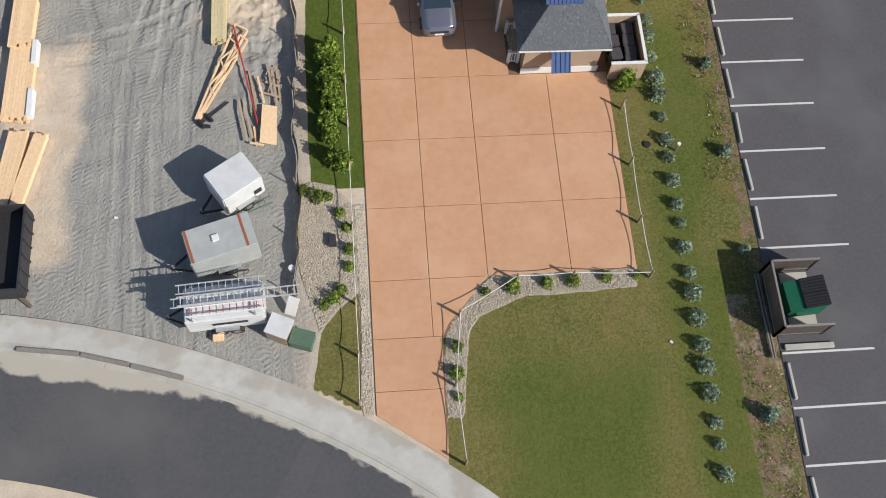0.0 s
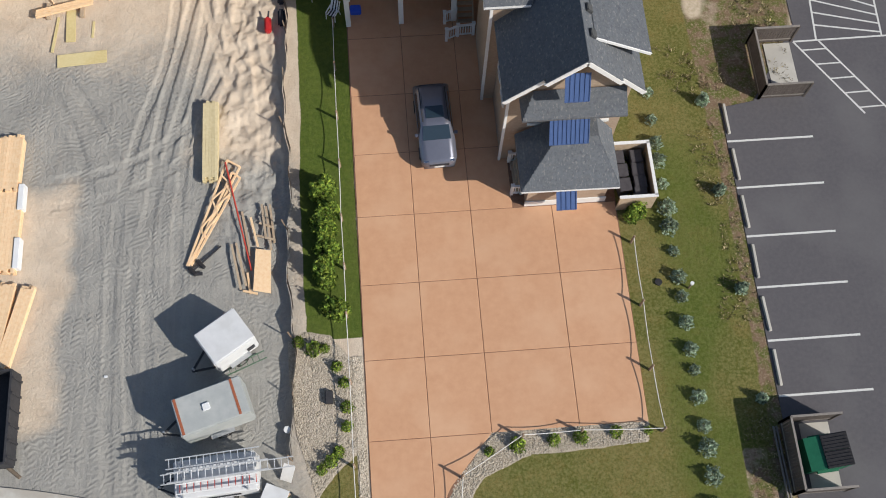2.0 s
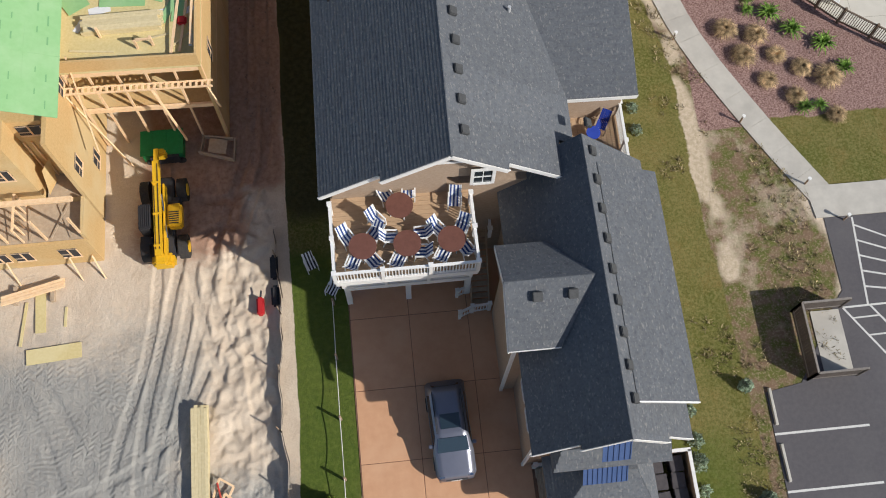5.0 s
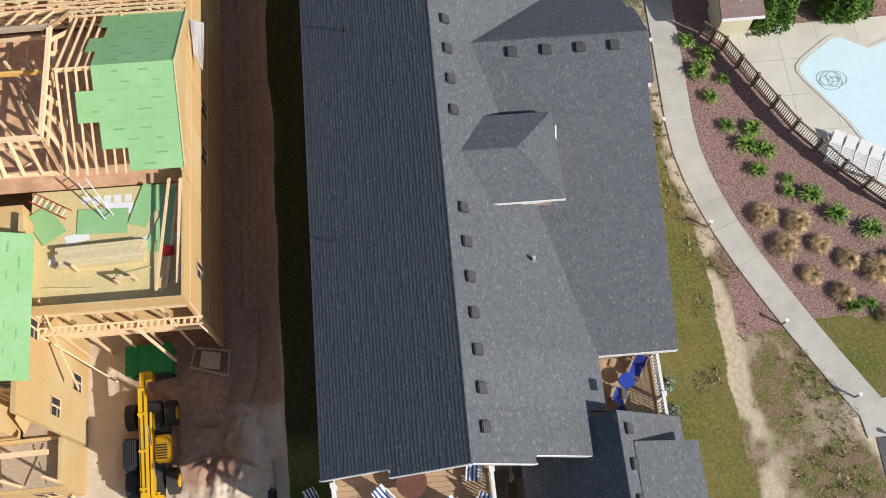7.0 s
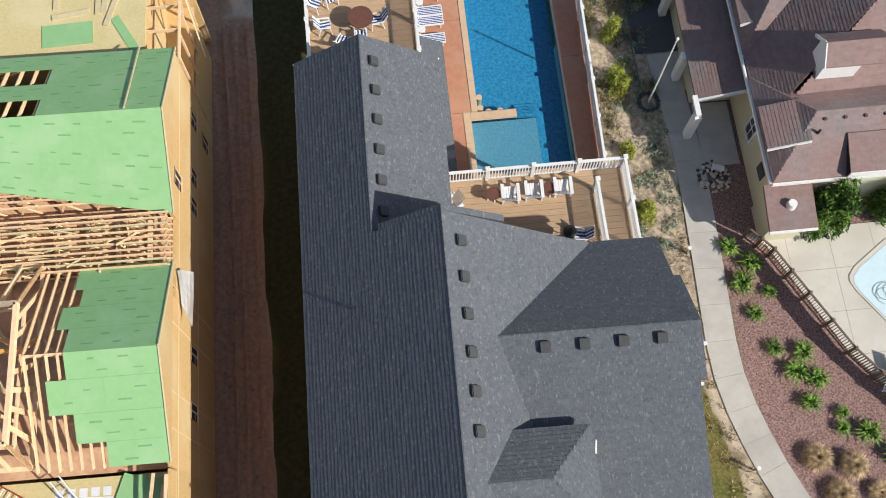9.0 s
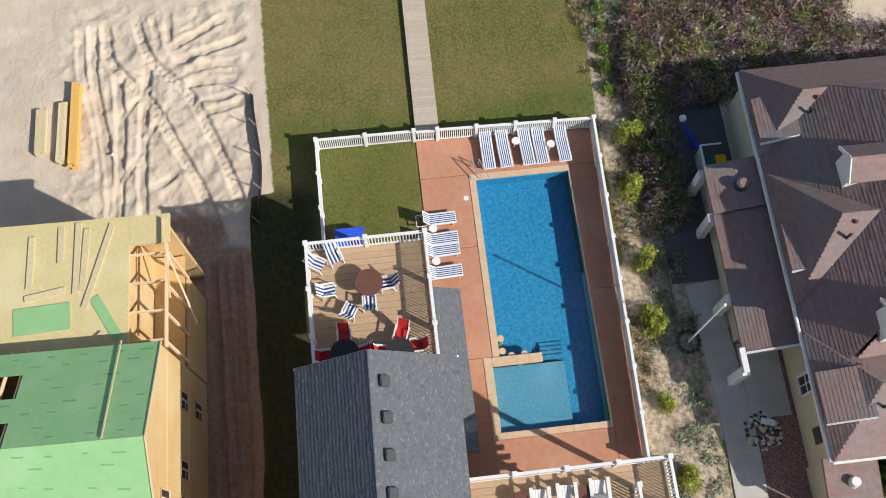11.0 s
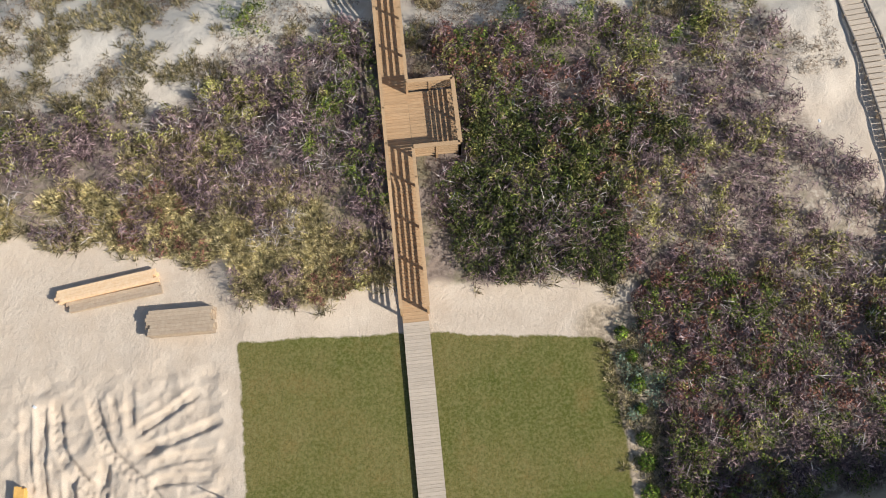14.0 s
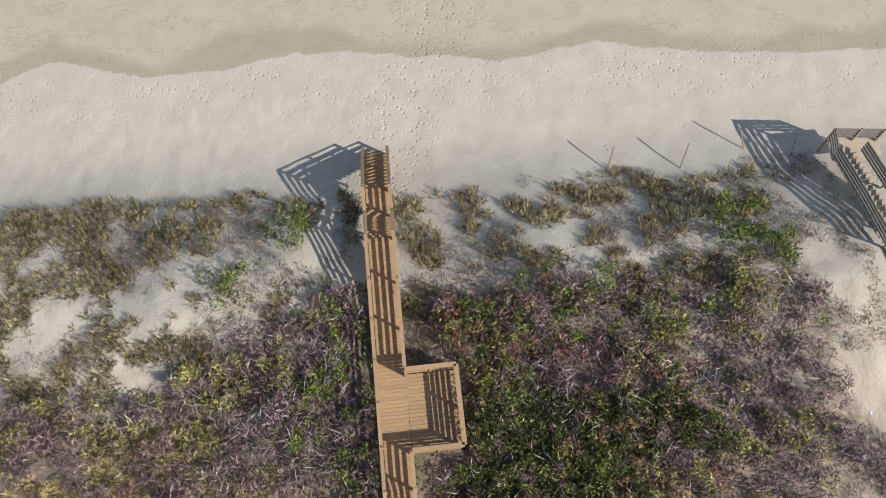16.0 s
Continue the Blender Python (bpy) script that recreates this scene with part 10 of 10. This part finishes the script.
stones("pebbles", (-4.9, -1.2, 13.0, 21.2), 9500, 0.022, 0.058, STONE, "pale rounded pebbles filling the planting bed", 0.0, lambda x, y: border(x, y, BED) > 0.02)
stones("pebbles", (-2.0, -1.2, 8.9, 19.8), 2600, 0.02, 0.045, STONE, "pale rounded pebbles along the driveway edge", 0.01, lambda x, y: border(x, y, EDGE_BED) > 0.02)
stones("pebbles", (2.0, 12.05, 8.6, 15.8), 5200, 0.022, 0.052, STONE, "pale rounded pebbles edging the bend of the driveway", 0.0, lambda x, y: border(x, y, BEND_BED) > 0.03)

EARTH_CLOD = mat("dark earth clod", (0.22, 0.14, 0.10), (0.34, 0.24, 0.18), 7, 0.95, rnd=0.2)
stones("earth_clods", (-6.2, -4.3, 48.5, 77.0), 150, 0.03, 0.09, EARTH_CLOD, "reddish brown clods of earth beside the unfinished wall", 0.0, lambda x, y: wob(x, y, 0.5, 1.0, 3) > -0.2)

LANE_BOARD = mat("muddy board", (0.30, 0.19, 0.13), (0.38, 0.25, 0.18), 5, 0.9, rnd=0.2)
lb = random.Random(19)
for i in range(9):
    bd = part("mud_board", bx(-0.22, 0.22, -0.45, 0.45, 0, 0.025), LANE_BOARD)
    tagged(bd, "muddy board trodden into the brown lane", "board", "lane boards")
    x, y = -5.35 + lb.uniform(-0.25, 0.25), 56.0 + i * 1.5 + lb.uniform(-0.4, 0.4)
    bd.matrix_world = pose(x, y, float(ground_height(np.array(x), np.array(y))) + 0.005, 0, 0, lb.uniform(-14, 14))

# ---- dune scrub ----
TWIG = leaf_mat("bare twig", (0.055, 0.035, 0.04), (0.42, 0.30, 0.295), (0.19, 0.126, 0.13))
STALK = leaf_mat("dry brown stalk", (0.10, 0.072, 0.05), (0.34, 0.255, 0.18), (0.19, 0.14, 0.095))
BRANCH = leaf_mat("pale bare branch", (0.26, 0.22, 0.21), (0.52, 0.46, 0.43))
SCRUB_GREEN = leaf_mat("scrub leaf", (0.045, 0.075, 0.016), (0.28, 0.32, 0.065), (0.105, 0.135, 0.028))
SCRUB_OLIVE = leaf_mat("olive scrub leaf", (0.13, 0.115, 0.035), (0.50, 0.44, 0.19), (0.27, 0.26, 0.07))
SCRUB_RUST = leaf_mat("rusty scrub leaf", (0.10, 0.04, 0.03), (0.31, 0.15, 0.10), (0.19, 0.085, 0.065))
BEACH_GRASS = leaf_mat("beach grass blade", (0.085, 0.075, 0.035), (0.42, 0.34, 0.20), (0.19, 0.16, 0.075))


def scatter_spots(n, area, seed):
    rng = np.random.RandomState(seed)
    x = rng.uniform(area[0], area[1], n)
    y = rng.uniform(area[2], area[3], n)
    return x, y, rng


def dune_mask(x, y):
    """Where thick scrub grows."""
    d = thicket(x, y)
    ok = (d > 0.5 + wob(x, y, 2.6, 0.13, 2) + wob(x, y, 5.5, 0.12, 5)) & (d > 0.12)
    ok &= ~((x > 4.3) & (x < 6.1) & (y < 112))
    ok &= ~((x > 5.6) & (x < 7.2 + wob(x, y, 1.0, 0.4)) & (y < 99.4))
    ok &= ~((x > 5.6) & (x < 8.3) & (y > 99.4) & (y < 103.8))
    ok &= ~((x > 5.6) & (x < 7.4) & (y > 103.7) & (y < 106.5))
    return ok


def patch(x, y, cx, cy, r):
    return np.hypot(x - cx, y - cy) + wob(x, y, 1.2, 0.35) < r


def scrub(name, n, area, seed, r, h, per, size, aspect, material, label, dens, up=0.3, lo=0.0):
    x, y, rng = scatter_spots(n, area, seed)
    ok = dens(x, y)
    x, y = x[ok], y[ok]
    z = ground_height(x, y)
    k = len(x)
    pts = np.empty((k * per, 3))
    for i in range(k):
        rad = r * rng.uniform(0.6, 1.3)
        p = dome(per, rad, h * rng.uniform(0.45, 1.5), rng, 0.45)
        pts[i * per:(i + 1) * per] = p + np.array([x[i], y[i], z[i] - 0.05 + lo])
    ob = new(name, quad_mesh(name, leaf_quads(pts, up, size, aspect, rng), material))
    return tagged(ob, label, "scrub", kind="stuff")


AREA = (-24, 34, 82, 112)
scrub("twig_scrub", 5200, AREA, 31, 0.5, 0.95, 74, 0.15, 0.12, TWIG, "mauve brown tangle of bare twigs on the dunes", lambda x, y: dune_mask(x, y) & ~((x < 3 + wob(x, y, 0.9, 0.6, 5)) & (y < 100.3 - 0.12 * (x + 10) + wob(x, y, 0.8, 1.4, 3)) & (wob(x, y, 1.5, 1.0, 4) > -0.75)))
scrub("bare_branches", 2600, AREA, 35, 0.6, 1.15, 12, 0.30, 0.055, BRANCH, "pale grey bare branches standing out of the scrub", lambda x, y: dune_mask(x, y) & (wob(x, y, 0.5, 1.0, 2) > -0.1))
scrub("green_scrub", 4600, AREA, 32, 0.38, 1.1, 84, 0.06, 0.5, SCRUB_GREEN, "dark green leafy scrub on the dunes",
      lambda x, y: (dune_mask(x, y) & (wob(x, y, 0.45, 1.0, 5) + 0.75 * (x > 7) * (x < 14) * (y < 98.5) + 0.45 * (x > 15) * (y < 93) + 0.3 * wob(x, y, 1.8, 1.0, 6) > 0.5)) | patch(x, y, -1.8, 108.4, 1.1) | patch(x, y, 0.8, 111.2, 1.3) | patch(x, y, 21.6, 109.2, 1.6) | patch(x, y, 22.6, 107.8, 1.0))
SCRUB_DARK = leaf_mat("dark scrub leaf", (0.022, 0.033, 0.011), (0.15, 0.165, 0.04), (0.06, 0.072, 0.022))
scrub("dark_scrub", 1350, (7.2, 19, 93, 105.5), 37, 0.4, 1.05, 80, 0.07, 0.4, SCRUB_DARK, "dark olive scrub thick beside the boardwalk",
      lambda x, y: dune_mask(x, y) & (((y < 99.5) & (x < 15)) | ((y > 99) & (wob(x, y, 0.7, 1.0, 4) > -0.1))))
scrub("olive_scrub", 5000, AREA, 33, 0.38, 1.0, 58, 0.09, 0.3, SCRUB_OLIVE, "olive and straw coloured scrub on the dunes",
      lambda x, y: dune_mask(x, y) & (wob(x, y, 0.5, 1.0, 7) + 0.35 * ((x < 3) & (y < 99.8)) + 0.2 * ((x < 3) & (y < 101.5)) + 0.4 * (x > 16) + 0.3 * ((x > 15) & (y < 96)) + 0.3 * wob(x, y, 1.8, 1.0, 3) > 0.45))
scrub("rust_scrub", 3200, AREA, 34, 0.42, 1.05, 54, 0.085, 0.35, SCRUB_RUST, "rust brown scrub on the dunes",
      lambda x, y: dune_mask(x, y) & ((wob(x, y, 0.4, 1.0, 3) > 0.5) | patch(x, y, 21.0, 91.0, 2.2) | patch(x, y, 16.5, 101.0, 1.6) | patch(x, y, 11.5, 106.0, 1.3)))
scrub("sparse_twigs", 5200, (-24, 27, 102.5, 113), 36, 0.34, 0.26, 22, 0.11, 0.10, STALK, "low sparse stalks in the pale dune sand", lambda x, y: (wob(x, y, 1.3, 1.0, 1) - 0.05 * np.clip(y - 106, 0, 9) > -0.1) & ~dune_mask(x, y) & ~((x > 4.3) & (x < 6.3)))


def tufts(name, n, area, seed, blades, length, material, label, dens, spread=0.16):
    x, y, rng = scatter_spots(n, area, seed)
    ok = dens(x, y)
    x, y = x[ok], y[ok]
    z = ground_height(x, y)
    k = len(x)
    X0 = np.repeat(np.stack([x, y, z], 1), blades, 0)
    m = len(X0)
    a = rng.uniform(0, 6.28, m)
    lean = rng.uniform(0.25, 1.25, m)
    L = length * rng.uniform(0.5, 1.3, m)
    out = np.stack([np.cos(a), np.sin(a), np.zeros(m)], 1)
    side = np.stack([-np.sin(a), np.cos(a), np.zeros(m)], 1) * 0.017
    base = X0 + out * (spread * rng.rand(m))[:, None]
    tip = base + out * (L * np.sin(lean))[:, None] + np.array([0, 0, 1.0]) * (L * np.cos(lean))[:, None]
    q = np.stack([base - side, base + side, tip + side * 0.4, tip - side * 0.4], 1).reshape(-1, 3)
    return tagged(new(name, quad_mesh(name, q, material)), label, "grass", kind="stuff")


def fore_dune(x, y):
    e = 113.3 - 0.04 * (x - 5) + wob(x, y, 0.9, 0.35, 4)
    near_edge = np.exp(-((e - y - 1.0) / 1.1) ** 2)
    return (y > np.where(x < 3, 103.0, 105.5)) & (y < e) & ~((x > 4.4) & (x < 6.1)) & (wob(x, y, 2.8, 1.0, 8) + 0.4 * wob(x, y, 0.7, 1.0, 3) + 1.0 * near_edge > 0.02) & ~((x > 23.5) & (y > 96)) 


tufts("beach_grass", 19000, (-24, 26, 102.8, 114.5), 41, 10, 0.24, BEACH_GRASS, "olive tufts of beach grass on the pale fore dune", fore_dune, 0.2)
DUNE_GRASS = leaf_mat("yellow dune grass blade", (0.24, 0.19, 0.085), (0.66, 0.55, 0.34), (0.42, 0.36, 0.16))
tufts("dune_grass", 10000, (-24, 4.2, 94, 102.5), 49, 26, 0.27, DUNE_GRASS, "yellow olive grass thick along the dune edge", lambda x, y: (thicket(x, y) > 0.35) & (wob(x, y, 1.1, 1.0, 7) + 0.3 * (100.3 - 0.12 * (x + 10) - y) + 0.3 > 0.0), 0.25)
tufts("edge_grass", 3200, (-24, 34, 84, 100), 42, 16, 0.35, BEACH_GRASS, "dry grass at the edge of the dune scrub", lambda x, y: dune_mask(x, y + 0.5) & ~dune_mask(x, y - 0.9))
tufts("strip_grass", 700, (16.4, 18.2, -8, 31), 43, 8, 0.12, BEACH_GRASS, "dry grass in the strip beside the car park", lambda x, y: wob(x, y, 0.9, 1.0, 2) + (x - 16.4) * 0.4 > 0.1)
tufts("path_grass", 1500, (15.4, 23, 33, 66), 44, 10, 0.18, BEACH_GRASS, "dry tufts of grass beside the path", lambda x, y: (wob(x, y, 0.9, 1.0, 6) > 0.15) & (np.abs(x - np.interp(y, [42, 44.5, 47.9, 51.6, 56, 66], [23.4, 21.9, 20.1, 18.4, 17.25, 17.4])) > 0.8)
      & (x < np.interp(y, [42, 44.5, 47.9, 51.6, 56, 66], [22.7, 21.2, 19.4, 17.7, 16.5, 16.7])))
tufts("pine_strip_grass", 1800, (13.3, 16.6, 62, 92), 45, 12, 0.25, BEACH_GRASS, "dry tufts in the sandy strip of pines", lambda x, y: wob(x, y, 1.0, 1.0, 6) > 0.0)
scrub("strip_bush", 380, (15.0, 16.9, 76.5, 86), 47, 0.55, 0.9, 90, 0.06, 0.4, SCRUB_GREEN, "brown green bushes between the lawn and the house", lambda x, y: x - 15.3 > 0.6 * np.abs(wob(x, y, 0.7, 1.0, 2)))
scrub("strip_twigs", 380, (14.9, 17.2, 76.5, 87), 48, 0.6, 0.9, 70, 0.15, 0.06, TWIG, "bare twigs among the bushes beside the lawn", lambda x, y: x - 15.0 > 0.6 * np.abs(wob(x, y, 0.7, 1.0, 6)))
scrub("strip_scrub", 420, (14.0, 16.4, 62, 92), 46, 0.3, 0.35, 50, 0.05, 0.5, LEAF_GREY, "low green scrub in the sandy strip", lambda x, y: wob(x, y, 0.9, 1.0, 3) > 0.35)
gs = shrub("edge_shrub", 0.32, 0.5, 420, 0.05, 0.5, LEAF_BRIGHT, "small green shrub at the edge of the lawn", "shrub", "lawn edge shrubs", 15)
plant(gs, [(14.3, 91.0), (14.6, 89.9), (14.65, 88.6), (14.6, 87.5), (14.5, 86.2), (14.45, 85.2), (14.4, 83.9)], 0.25)
